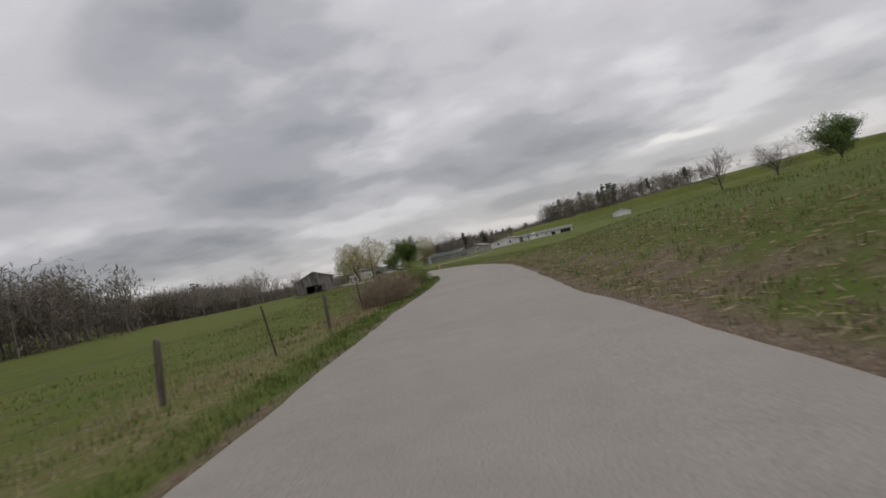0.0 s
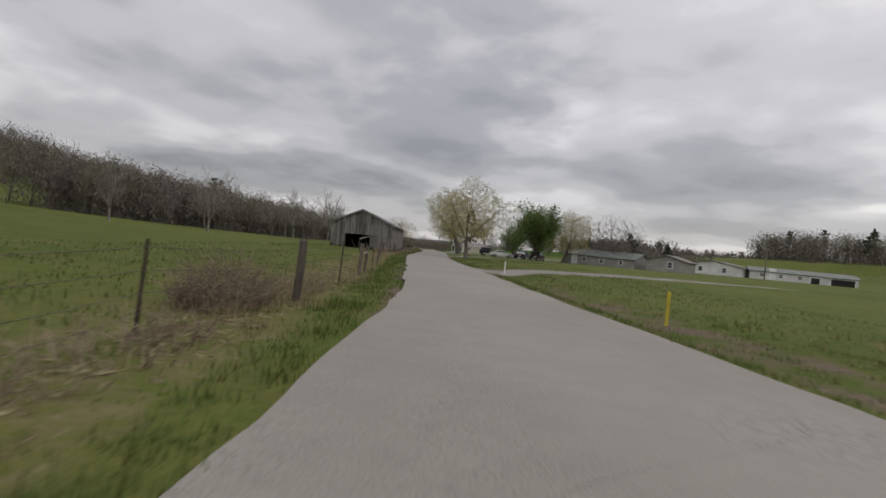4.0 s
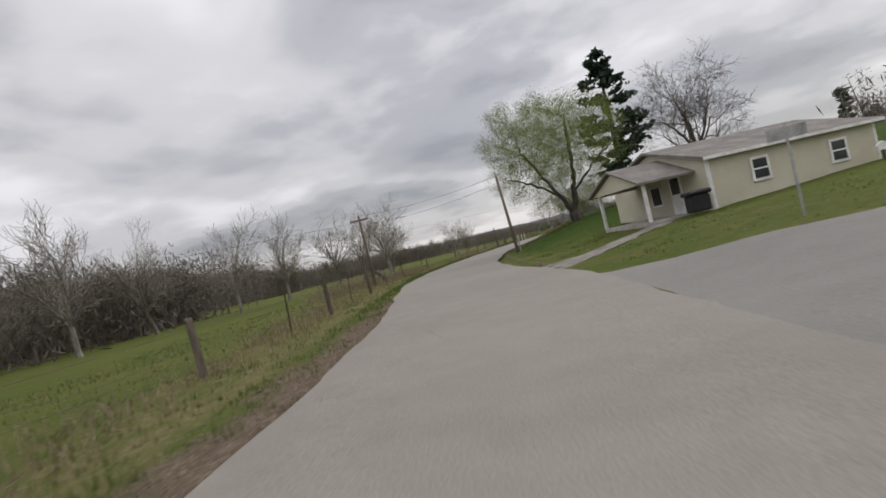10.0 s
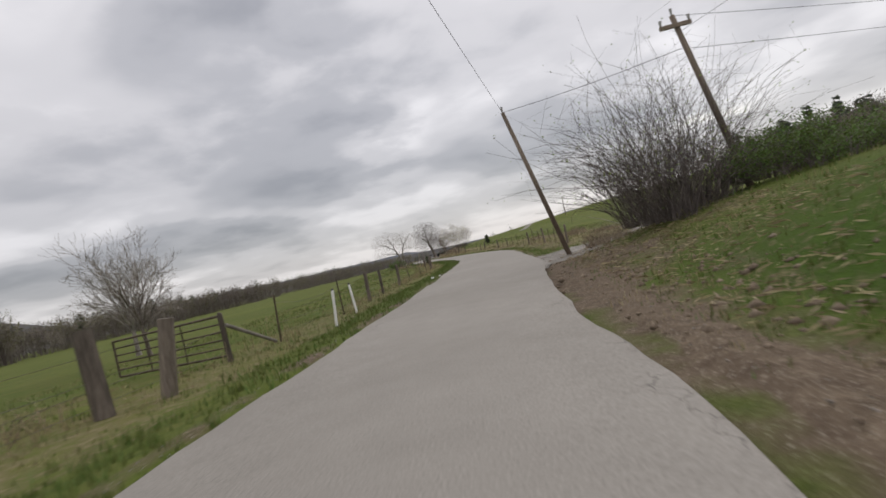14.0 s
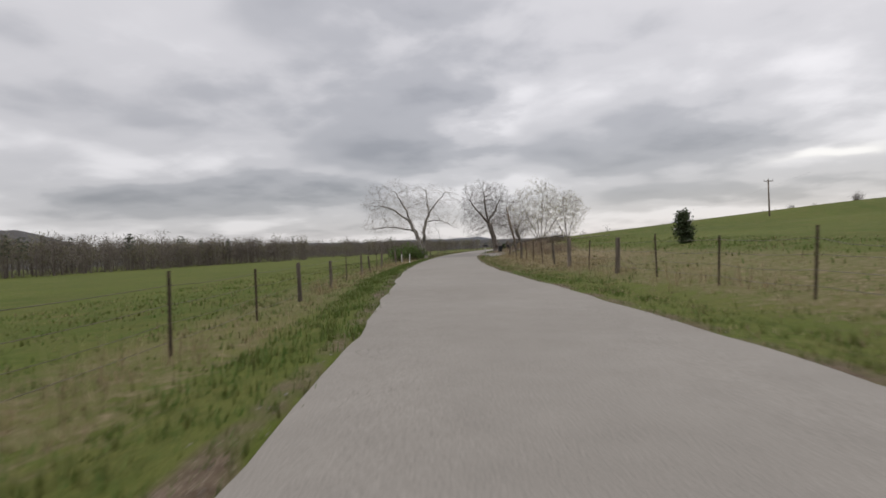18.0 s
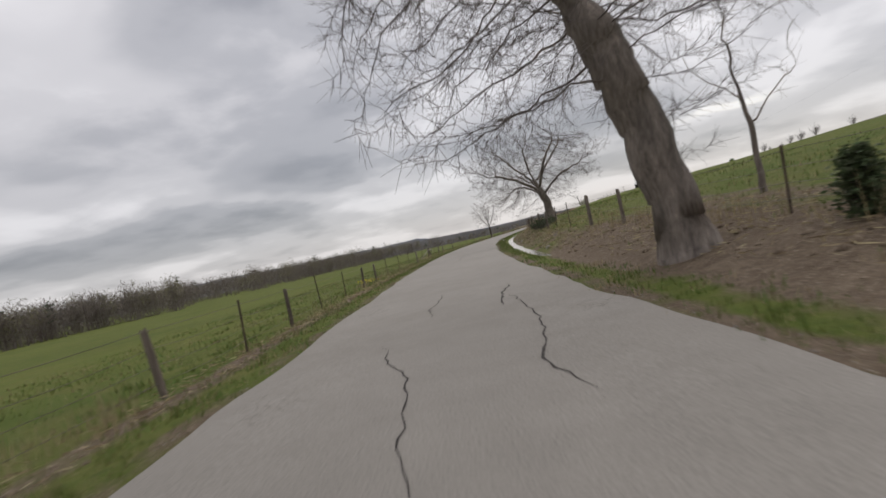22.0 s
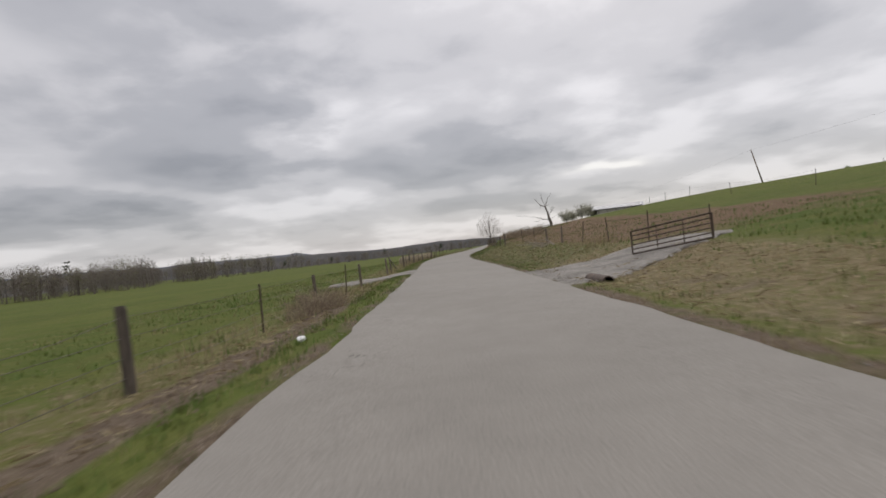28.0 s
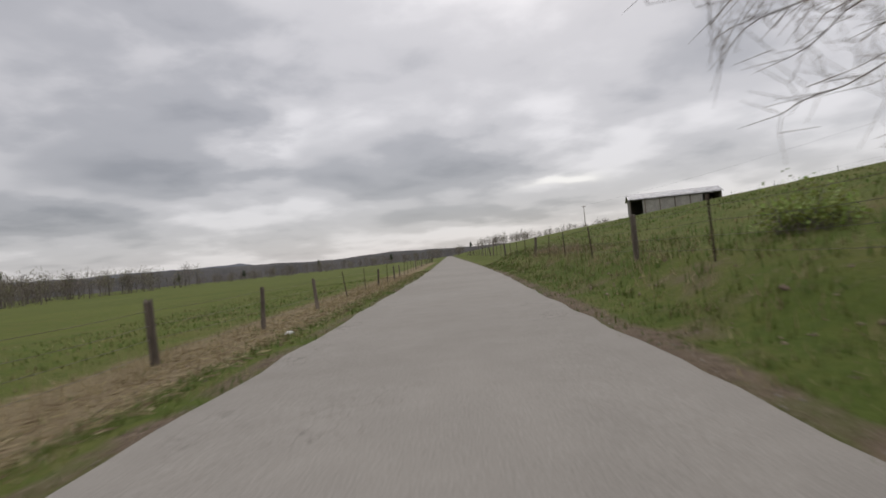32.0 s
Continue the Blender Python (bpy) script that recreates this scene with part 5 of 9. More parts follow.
for s, l, me, tn, sz in ((577, 17.0, BLOSSOM, 0.1, 0.62), (572.5, 17.4, BLOSSOM, 1.1, 0.5), (568, 18.2, BLOSSOM, 2.0, 0.62), (565.2, 18.6, BLOSSOM, 4.0, 0.55)):
    plant(me, "spring shrub in pale blossom on the bank", "shrub", spot(s, l), tn, sz, group="blossoming shrubs", name="shrub")
for s, l, me, tn, sz in ((232, -19, BARE_PALE, 0, 1.0), (236, -21, BARE_PALE, 2, 0.85), (226, -22, BARE_B, 1, 0.95), (219, -24, BARE_PALE, 4, 0.9), (213, -25, BARE_PALE, 5, 0.9), (206, -27, BARE_B, 0.4, 1.0),
                         (199, -26, BARE_PALE, 1.4, 1.0), (190, -28, BARE_PALE, 2.4, 0.95), (181, -24, BARE_PALE, 3.4, 1.15), (173, -27, BARE_B, 4.4, 0.9), (165, -30, BARE_PALE, 5.4, 0.8), (156, -26, BARE_PALE, 0.9, 0.9),
                         (149, -28, BARE_B, 3.9, 0.8), (242, -24, BARE_B, 3, 0.8), (251, -17, BARE_PALE, 1.9, 0.6), (222, -17, BARE_B, 2.2, 0.85)):
    plant(me, "bare tree of the row beyond the pasture", "tree", spot(s, l), tn, sz * 1.3, group="trees along the creek", name="bare_tree")
plant(BARE_B, "bare many-branched tree beyond the brown brush", "tree", spot(247.0, -14.0), 1.0, 0.72, name="bare_tree")
for s, l, sz in ((-14, -22, .8), (4, -36, .9), (18, -38, 1.0), (40, -52, 1.1), (96, -40, .9), (108, -30, .8), (118, -25, .85)):
    plant(BARE_PALE, "pale bare tree at the edge of the woods", "tree", spot(s, l), s, sz, group="trees at the wood's edge", name="bare_tree")
plant(BARE_PALE, "tall pale tree above the hillside woods", "tree", spot(206, -94), 0.4, 1.5, name="bare_tree")
for s, l, sz in ((560, 92, .75), (572, 88, .6), (585, 95, .8), (598, 86, .7), (612, 92, .5), (628, 100, .6), (548, 98, .6), (520, 104, .9), (507, 99, .7), (480, 108, .8)):
    plant(BARE_FAR, "small bare tree on the crest of the hill", "tree", spot(s, l), s, sz, group="trees on the crest", name="bare_tree")
plant(ROUND, "dark shrub on the crest of the hill", "tree", spot(600, 75), 0.4, 0.3, group="trees on the crest", name="shrub")


WOOD_TREES = [tree_meshes("wood_tree", sd, BARK_GREY, TWIG_PALE, height=7.4, r0=0.11, trunk=0.3, levels=4, kids=(7, 4, 3, 2), spread=0.75, up=0.25, ratio=0.55, thin=0.010) for sd in (81, 83, 87)]
wr = random.Random(4)
for s0, s1, l0, l1, n, z in ((128, 226, -46, -30, 30, 1.0), (-30, 100, -62, -43, 24, 1.2), (100, 240, -104, -78, 34, 1.3), (250, 420, -127, -117, 18, 1.1)):
    for k in range(n):
        s = s0 + (s1 - s0) * (k + wr.random()) / n
        plant(wr.choice(WOOD_TREES), "slender bare tree at the front of the woods", "tree", spot(s, wr.uniform(l0, l1)), wr.uniform(0, 6), z * wr.uniform(0.75, 1.15), group="trees of the wood's edge", name="bare_tree")


# ---- thickets ----
def thicket(label, s, l, ls, ll, h, n, seed, material=LEAF_DRY, leaf=None, leaf_n=0, leaf_size=0.06, stems=TWIG, name="thicket"):
    """A tangle of thin bent stems with some leaves."""
    rng = np.random.default_rng(seed)
    c = spot(s, l)
    ob = thing(name, label, "thicket", c, heading(s), kind="stuff")
    st, tip = [], []
    for _ in range(n):
        a, r = rng.uniform(0, 6.283), math.sqrt(rng.random())
        p = np.array((math.cos(a) * r * ll, math.sin(a) * r * ls, -0.05))
        d = np.array((rng.normal(0, 0.35) + p[0] / ll * 0.3, rng.normal(0, 0.35), 1.0))
        hh = h * rng.uniform(0.5, 1.1) * (1.1 - 0.5 * r * r)
        k = 5
        for i in range(k):
            q = p + d / np.linalg.norm(d) * hh / k
            st.append((*p, *q, 0.007 * (1 - i / k) + 0.004, 0.007 * (1 - (i + 1) / k) + 0.003))
            if i > 0 and rng.random() < 0.8:
                e = rng.normal(0, 1, 3)
                e[2] = abs(e[2]) * 0.6
                e *= hh * 0.22 / np.linalg.norm(e)
                st.append((*q, *(q + e), 0.004, 0.0025))
                tip.append(q + e)
            p = q
            d = d + rng.normal(0, 0.28, 3) - np.array((0, 0, 0.10 * i))
        tip.append(p)
    child("stem", fast_mesh("stems", *tubes(st, 3), stems if leaf else material), ob)
    if leaf:
        t = np.array(tip)
        cc = t[rng.integers(0, len(t), leaf_n)] + rng.normal(0, 0.07, (leaf_n, 3))
        cc[:, 2] = np.maximum(cc[:, 2], 0.02)
        child("foliage", fast_mesh("leaves", *flakes(cc, leaf_size, rng, 1.5), leaf), ob)
    return ob


thicket("tangled brown bramble thicket on the fence", 20.3, -3.7, 2.3, 0.9, 1.55, 1100, 1)
thicket("leafing green shrub on the fence line", 34.2, -3.6, 0.8, 0.55, 1.7, 150, 2, leaf=LEAF_GREEN, leaf_n=15000, leaf_size=0.027, name="shrub")
thicket("brown dead weeds on the fence line", 38.5, -3.7, 1.8, 0.4, 0.65, 200, 3)
thicket("brown bramble thicket on the fence", 62.5, -4.1, 1.6, 0.4, 0.5, 130, 4)
thicket("brown bramble mound beside a fence post", 66.4, -4.7, 1.1, 0.6, 0.95, 420, 36)
thicket("dead brown weeds round the fence posts", 69.0, -4.2, 1.8, 0.5, 0.5, 150, 5)
thicket("dead brown vines on the fence", 30.0, -3.7, 1.6, 0.4, 0.5, 100, 6)
thicket("dry brush along the fence", 118.5, -5.6, 2.4, 0.8, 0.8, 260, 7)
thicket("bare brush before the barn's corner", 127.0, -4.6, 2.4, 0.5, 0.6, 200, 8)
thicket("bare brush at the fence", 172, -5.4, 8.0, 1.0, 0.6, 300, 9)
thicket("bare brush at the fence", 187, -5.6, 6.0, 1.0, 0.65, 240, 10)
thicket("bare brown brush below the fence", 201, -8.0, 5.0, 2.2, 1.3, 460, 12)
thicket("broken brushwood heap at the fence", 206.5, -6.0, 1.6, 1.3, 0.9, 300, 13)
thicket("brown hedge of brush beside the pasture", 228, -6.4, 7.0, 1.2, 0.8, 420, 14)
thicket("tall bare brush and vines on the bank", 241.2, 5.4, 1.9, 1.3, 4.5, 600, 15, leaf=LEAF_GREEN, leaf_n=2200, leaf_size=0.03)
thicket("dark vine-covered bushes on the bank", 240.5, 8.2, 2.0, 1.6, 1.3, 300, 16, leaf=LEAF_DARK, leaf_n=16000, leaf_size=0.036, name="bush")
thicket("green and brown weeds on the bank", 244.5, 4.2, 1.6, 0.8, 0.7, 220, 17)
thicket("leafy green bush below the sycamore", 351.4, -6.3, 0.8, 0.6, 1.7, 150, 18, leaf=LEAF_DARK, leaf_n=7000, leaf_size=0.07, name="bush")
thicket("leafy green bush below the sycamore", 352.6, -4.9, 1.1, 0.7, 1.65, 180, 19, leaf=LEAF_DARK, leaf_n=10000, leaf_size=0.06, name="bush")
thicket("tall dry weeds at the fence", 330, 6.5, 4.5, 1.3, 1.2, 420, 20)
thicket("tall dry weeds and brush round the poles", 343.8, 7.0, 2.2, 1.4, 0.95, 520, 37)
thicket("brown weeds below the board fence", 346.6, 5.6, 1.6, 0.8, 0.6, 300, 38)
thicket("brush under the budding trees", 346.5, 9.4, 2.0, 1.6, 1.3, 420, 39, leaf=LEAF_BUD, leaf_n=1500, leaf_size=0.03)
thicket("dark leafy brush round the roots on the ditch bank", 398.3, 5.5, 2.2, 0.7, 0.75, 300, 21, leaf=LEAF_CEDAR, leaf_n=3500, leaf_size=0.045)
thicket("dry weeds and brush on the bank", 425, 6.2, 5.0, 0.9, 0.8, 320, 22)
thicket("dry weeds and brush on the bank", 446, 6.2, 6.0, 1.0, 0.9, 380, 23)
thicket("dry weeds and brush on the bank", 466, 6.6, 6.0, 1.0, 0.8, 320, 24)
thicket("brown dead bush in the fence line", 489.5, -3.8, 1.6, 0.6, 0.75, 240, 25)
thicket("brown dead bush in the fence line", 502.0, -3.9, 2.2, 0.6, 0.8, 300, 26)
thicket("brown bush in the fence line", 448.5, -3.7, 1.0, 0.5, 0.6, 120, 27)
thicket("brown weeds over the bank", 548, 8.5, 9.0, 2.0, 1.0, 1100, 28)
thicket("brown weeds over the bank", 568, 8.2, 10.0, 2.0, 1.3, 1500, 29)
thicket("leafless brush under the dead tree", 586, 13.0, 5.0, 1.6, 1.2, 420, 30)
thicket("dead weeds along the fence", 604, 5.0, 8.0, 0.7, 0.5, 360, 31)
thicket("small green seedling bush at the fence", 588, 6.0, 0.8, 0.5, 0.8, 90, 32, leaf=LEAF_GREEN, leaf_n=1600, leaf_size=0.05, name="bush")


# ---- lanes and drives ----
LANE_ROWS = []


def lane(name, label, pts, widths, material, dz=0.018):
    """A strip of loose surface laid over the ground along pts (s, l)."""
    p = np.array([tuple(spot(*q))[:2] for q in pts])
    w = np.interp(np.linspace(0, len(p) - 1, 60), np.arange(len(p)), widths) if not isinstance(widths, (int, float)) else np.full(60, float(widths))
    k = np.linspace(0, len(p) - 1, 60)
    i = np.clip(k.astype(int), 0, len(p) - 2)
    f = (k - i)[:, None]
    g = lambda j: p[np.clip(j, 0, len(p) - 1)]
    c = 0.5 * (2 * g(i) + (g(i + 1) - g(i - 1)) * f + (2 * g(i - 1) - 5 * g(i) + 4 * g(i + 1) - g(i + 2)) * f ** 2 + (3 * g(i) - g(i - 1) - 3 * g(i + 1) + g(i + 2)) * f ** 3)
    t = np.gradient(c, axis=0)
    t /= np.linalg.norm(t, axis=1)[:, None]
    n = np.stack([t[:, 1], -t[:, 0]], 1)
    # the mouth opens along the road
    for r in range(60):
        near = int(np.argmin((LINE[:, 0] - c[r, 0]) ** 2 + (LINE[:, 1] - c[r, 1]) ** 2))
        away_l = abs(to_road(*c[r])[1])
        k_ = min(1.0, max(0.0, (4.5 - away_l) / 2.0))
        rt = LINE_T[near] * (1 if n[r] @ LINE_T[near] > 0 else -1)
        n[r] = n[r] * (1 - k_) + rt * k_
        n[r] /= np.linalg.norm(n[r])
    LANE_ROWS.append(np.concatenate([np.column_stack([c + n * (u * np.maximum(w / 2 - 0.9, 0))[:, None], np.minimum(w / 2, 0.95)]) for u in (-1, -0.66, -0.33, 0, 0.33, 0.66, 1)]))
    rng = np.random.default_rng(len(LANE_ROWS))
    vs = []
    for u in (-1, -0.93, -0.8, -0.65, -0.5, -0.35, -0.2, 0, 0.2, 0.35, 0.5, 0.65, 0.8, 0.93, 1):
        off = n * (w / 2 * u)[:, None]
        if abs(u) == 1:
            off = off + n * (np.convolve(rng.normal(0, 0.5, 62), (0.25, 0.5, 0.25), 'valid') * u)[:, None]
        q = c + off
        sl = np.array([to_road(x, y) for x, y in q])
        zz = ground_z(sl[:, 0], sl[:, 1]) - dz * (1 - np.clip((np.abs(sl[:, 1]) - 2.0) / 1.2, 0.12, 1))
        hump = 0.012 * (1 - abs(u)) + (-0.012 if abs(u) in (0.35, 0.5) else 0)
        vs.append(np.column_stack([q, zz + (dz + hump if abs(u) < 1 else -0.05)]))
    v = np.concatenate(vs)
    ix = np.arange(15 * 60).reshape(15, 60)
    fs = np.stack([ix[:-1, :-1], ix[:-1, 1:], ix[1:, 1:], ix[1:, :-1]], -1).reshape(-1, 4)
    me = fast_mesh(name, v, fs[:, ::-1], material, True)
    return tagged(new(name, me), label, "lane", kind="structure")


def to_road(x, y):
    """s, l of a world place."""
    d = (LINE[:, 0] - x) ** 2 + (LINE[:, 1] - y) ** 2
    i = int(np.argmin(d))
    ex, ey = x - LINE[i, 0], y - LINE[i, 1]
    t = LINE_T[i]
    return LINE_S[i] + ex * t[0] + ey * t[1], ex * t[1] - ey * t[0]


def ground_z(s, l):
    """Height of the ground's own mesh, its unevenness included."""
    i = np.clip(np.searchsorted(g_s, s) - 1, 0, len(g_s) - 2)
    j = np.clip(np.searchsorted(g_l, l) - 1, 0, len(g_l) - 2)
    a, b = (s - g_s[i]) / (g_s[i + 1] - g_s[i]), (l - g_l[j]) / (g_l[j + 1] - g_l[j])
    z = GZ[i, j] * (1 - a) * (1 - b) + GZ[i + 1, j] * a * (1 - b) + GZ[i, j + 1] * (1 - a) * b + GZ[i + 1, j + 1] * a * b
    return np.where(np.abs(l) < 2.15, np.maximum(z, -0.01), z)


lane("lane_gravel", "pale gravel lane to the white houses", [(88, 1.7), (91.5, 5), (96, 12), (101, 28), (104, 60), (106, 95)], [6.5, 3.6, 3.0, 3.0, 3.0, 3.0], GRAVEL)
lane("drive_gravel", "pale gravel drive worn into a lawn", [(128, 1.8), (130, 5), (133, 12), (137, 20)], [5.0, 3.0, 2.6, 2.6], GRAVEL)
lane("drive_worn", "worn gravel drive across the lawn", [(150, 1.8), (152, 5), (151, 10), (146, 17), (143, 26)], [4.2, 2.6, 2.4, 2.6, 3.0], GRAVEL)
lane("side_road", "grey asphalt side road joining the country road", [(172.6, 1.3), (172.2, 5), (171.4, 11), (169, 22), (163, 45), (159, 70)], [16.5, 9.4, 6.4, 4.6, 3.6, 3.2], ASPHALT_SIDE, 0.03)
lane("house_path", "narrow pale path across the house lawn", [(182.8, 1.9), (184.2, 4.6), (185.8, 6.6)], [2.6, 1.0, 0.8], GRAVEL)
lane("pull_out", "gravel pull-out beside the road", [(245.4, 1.7), (246.1, 3.2), (248.4, 5.6), (251.6, 8.6)], [6.6, 5.6, 4.2, 3.0], GRAVEL)
lane("drive_gravel", "gravel drive climbing from the road", [(356.9, 1.7), (356.8, 3.6), (355.8, 7), (353.8, 11), (350.5, 15), (344, 19.5)], [8.4, 6.4, 3.6, 3.0, 2.6, 2.2], GRAVEL)
lane("drive_pasture", "pale gravel entrance to the pasture", [(503, 1.8), (504, 4), (505.5, 7.5)], [7, 5, 3], GRAVEL, 0.04)
lane("pasture_track", "pale worn track across the hill pasture", [(366, 26), (385, 33), (420, 37), (470, 39), (520, 44)], 1.8, GRAVEL)
lane("drive_field", "gravel field entrance through the fence", [(516.5, -1.7), (516.3, -4), (516, -6.5)], [6, 4.2, 3.2], GRAVEL, 0.05)

# ---- building materials ----
BOARD = mat("weathered_boards", (0.225, 0.208, 0.193), 0.92, vary=0.42, scale=2.2, fine_scale=26, fine=0.35, bump=0.9, obj=0.28, stretch=(1.0, 1.0, 0.10), tint=(0.30, 0.285, 0.265))
BARN_ROOF = mat("aged_tin_roof", (0.14, 0.125, 0.115), 0.55, 0.4, vary=0.4, scale=0.8, fine_scale=12, fine=0.25, bump=0.3, tint=(0.24, 0.23, 0.225))
BEAM = mat("old_beam", (0.12, 0.095, 0.075), 0.9, vary=0.35, bump=0.6)
SIDING_CREAM = mat("cream_siding", (0.60, 0.565, 0.44), 0.6, vary=0.08, scale=0.7, fine_scale=16, fine=0.05, bump=0.15, tint=(0.66, 0.62, 0.50))
SIDING_WHITE = mat("white_siding", (0.62, 0.61, 0.59), 0.6, vary=0.1, scale=0.7, fine_scale=16, fine=0.05, bump=0.15, tint=(0.8, 0.79, 0.77))
SIDING_GREY = mat("grey_siding", (0.30, 0.29, 0.27), 0.7, vary=0.15, scale=0.7, bump=0.2, tint=(0.38, 0.36, 0.33))
SHINGLE = mat("grey_brown_shingles", (0.20, 0.185, 0.17), 0.9, vary=0.22, scale=1.5, fine_scale=30, fine=0.3, bump=0.5, tint=(0.27, 0.25, 0.23))
SHINGLE_GREEN = mat("green_grey_roof", (0.115, 0.132, 0.117), 0.7, vary=0.2, scale=1.0, bump=0.3)
TIN = mat("pale_tin_roof", (0.55, 0.56, 0.57), 0.4, 0.5, vary=0.2, scale=0.8, fine_scale=9, fine=0.12, bump=0.2)
TRIM = mat("white_trim", (0.75, 0.74, 0.72), 0.5, vary=0.1, bump=0.1)
GLASS = mat("window_glass", (0.03, 0.035, 0.04), 0.08, spec=0.6, vary=0.1, fine=0.05, bump=0)
# near-black paint for indoor shade, on the barn floor and closed openings
SHADE_IN = mat("interior_shade", (0.03, 0.027, 0.025), 0.9, vary=0.3, bump=0.2)
CONCRETE = mat("weathered_concrete", (0.40, 0.385, 0.36), 0.9, vary=0.25, scale=2, bump=0.5)
RUBBER = mat("tyre_rubber", (0.02, 0.02, 0.02), 0.85, vary=0.2, bump=0.2)
RIM = mat("grey_wheel_metal", (0.42, 0.42, 0.43), 0.35, 0.8, vary=0.15, bump=0)
BLACK_PLASTIC = mat("black_plastic", (0.018, 0.018, 0.02), 0.45, vary=0.2, bump=0.1)
LAMP_RED = mat("red_lens", (0.35, 0.02, 0.02), 0.25, vary=0.1, bump=0)
LAMP_CLEAR = mat("clear_lens", (0.6, 0.6, 0.58), 0.15, vary=0.1, bump=0)


def paint(name, c):
    return mat(name, c, 0.28, 0.15, 0.5, vary=0.1, scale=2, fine=0.04, bump=0, tint=tuple(x * 1.1 for x in c))


# ---- the old barn ----
def barn():
    rng = random.Random(5)
    a, b, c = spot(123, -4.9, -0.1), spot(139.0, -4.75, -0.1), spot(126.6, -13.0, -0.1)
    a.z = b.z = c.z = -0.12
    u, g = (b - a), (c - a)
    L, W = u.length, g.length
    u.normalize(), g.normalize()
    out_side = Vector((u.y, -u.x, 0))
    out_gable = Vector((g.y, -g.x, 0)) * (1 if Vector((g.y, -g.x, 0)).dot(u) < 0 else -1)
    EAVE, MID, PEAK = 3.2, 1.8, 4.85
    root = thing("barn", "old barn of weathered grey vertical boards with a tin roof", "barn", a)

    def board(o, d, n, x0, x1, z0, z0b, z1, z1b, parent, thick=0.03, proud=0.0):
        p = []
        for k in (proud, proud - thick):
            for x, lo, hi in ((x0, z0, z1), (x1, z0b, z1b)):
                q = o + d * x + n * k
                p += [(q.x, q.y, lo), (q.x, q.y, hi)]
        f = [(0, 2, 3, 1), (4, 5, 7, 6), (0, 1, 5, 4), (2, 6, 7, 3), (1, 3, 7, 5), (0, 4, 6, 2)]
        child("board", mesh_of("board", p, f, BOARD), parent)

    def tier(name, o, d, n, length, z0, z1, parent, lo=0.0, hi=None, top=None, proud=0.0, ragged=0.0, holes=()):
        x = lo
        hi = length if hi is None else hi
        while x < hi - 0.05:
            w = min(rng.uniform(0.2, 0.34), hi - x)
            if hi - x - w < 0.1:
                w = hi - x
            gap = rng.choice((0.005, 0.008, 0.012, 0.02, 0.035)) if rng.random() > 0.09 else 0.08
            if not any(h0 < x + w / 2 < h1 for h0, h1 in holes):
                dz = rng.uniform(-0.03, 0.03)
                low = z0 + (rng.uniform(0, ragged) if ragged else rng.uniform(-0.02, 0.01))
                if rng.random() < 0.1 and ragged:
                    low += rng.uniform(0.05, 0.3)
                t0, t1 = (top(x), top(x + w)) if top else (z1 + dz, z1 + dz)
                board(o, d, n, x + gap / 2, x + w - gap / 2, low, low + rng.uniform(-0.02, 0.02), t0, t1, parent, proud=proud + rng.uniform(0, 0.012))
            x += w

    o = Vector((0, 0, 0))
    side_wall = thing("side_wall", "", "", None)
    side_wall.parent = root
    gable_wall = thing("gable_wall", "", "", None)
    gable_wall.parent = root
    tier("side", o, u, out_side, L, 0.05, MID, side_wall, ragged=0.2, holes=((5.0, 5.2), (11.1, 11.3)))
    tier("side", o, u, out_side, L, MID - 0.04, EAVE, side_wall, proud=0.035, holes=((7.6, 7.85), (11.0, 11.25)))
    D0, D1 = W * 0.335, W * 0.765
    tier("gable", o, g, out_gable, W, 0.05, MID, gable_wall, hi=D0, ragged=0.12)
    tier("gable", o, g, out_gable, W, 0.05, MID, gable_wall, lo=D1, ragged=0.12)
    tier("gable", o, g, out_gable, W, MID - 0.04, EAVE, gable_wall, proud=0.035)
    tier("gable", o, g, out_gable, W, EAVE - 0.03, PEAK, gable_wall, proud=0.07, top=lambda x: EAVE + 0.02 + (PEAK - EAVE) * (1 - abs(2 * x / W - 1)))

    def slab(name, p, mt, lab="", t=0.06):
        n = (Vector(p[1]) - Vector(p[0])).cross(Vector(p[2]) - Vector(p[0])).normalized() * t
        v = [tuple(q) for q in p] + [tuple(Vector(q) - n) for q in p]
        k = len(p)
        f = [tuple(range(k)), tuple(range(2 * k - 1, k - 1, -1))] + [(i, i + k, (i + 1) % k + k, (i + 1) % k) for i in range(k)]
        child(name, mesh_of(name, v, f, mt), root, lab)

    # back wall and far side, floor, posts and loft
    far = g * (W - 0.05)
    slab("far_wall", [far, far + u * L, far + u * L + Vector((0, 0, EAVE)), far + Vector((0, 0, EAVE))], BOARD, t=0.05)
    bk = u * (L - 0.02)
    slab("back_wall", [bk, bk + g * W, bk + g * W + Vector((0, 0, EAVE)), bk + g * W / 2 + Vector((0, 0, PEAK)), bk + Vector((0, 0, EAVE))], BOARD, t=0.05)
    slab("floor", [u * 0.1 + g * 0.1 + Vector((0, 0, 0.03)), u * (L - 0.1) + g * 0.1 + Vector((0, 0, 0.03)), u * (L - 0.1) + g * (W - 0.1) + Vector((0, 0, 0.03)), u * 0.1 + g * (W - 0.1) + Vector((0, 0, 0.03))], SHADE_IN, t=0.03)
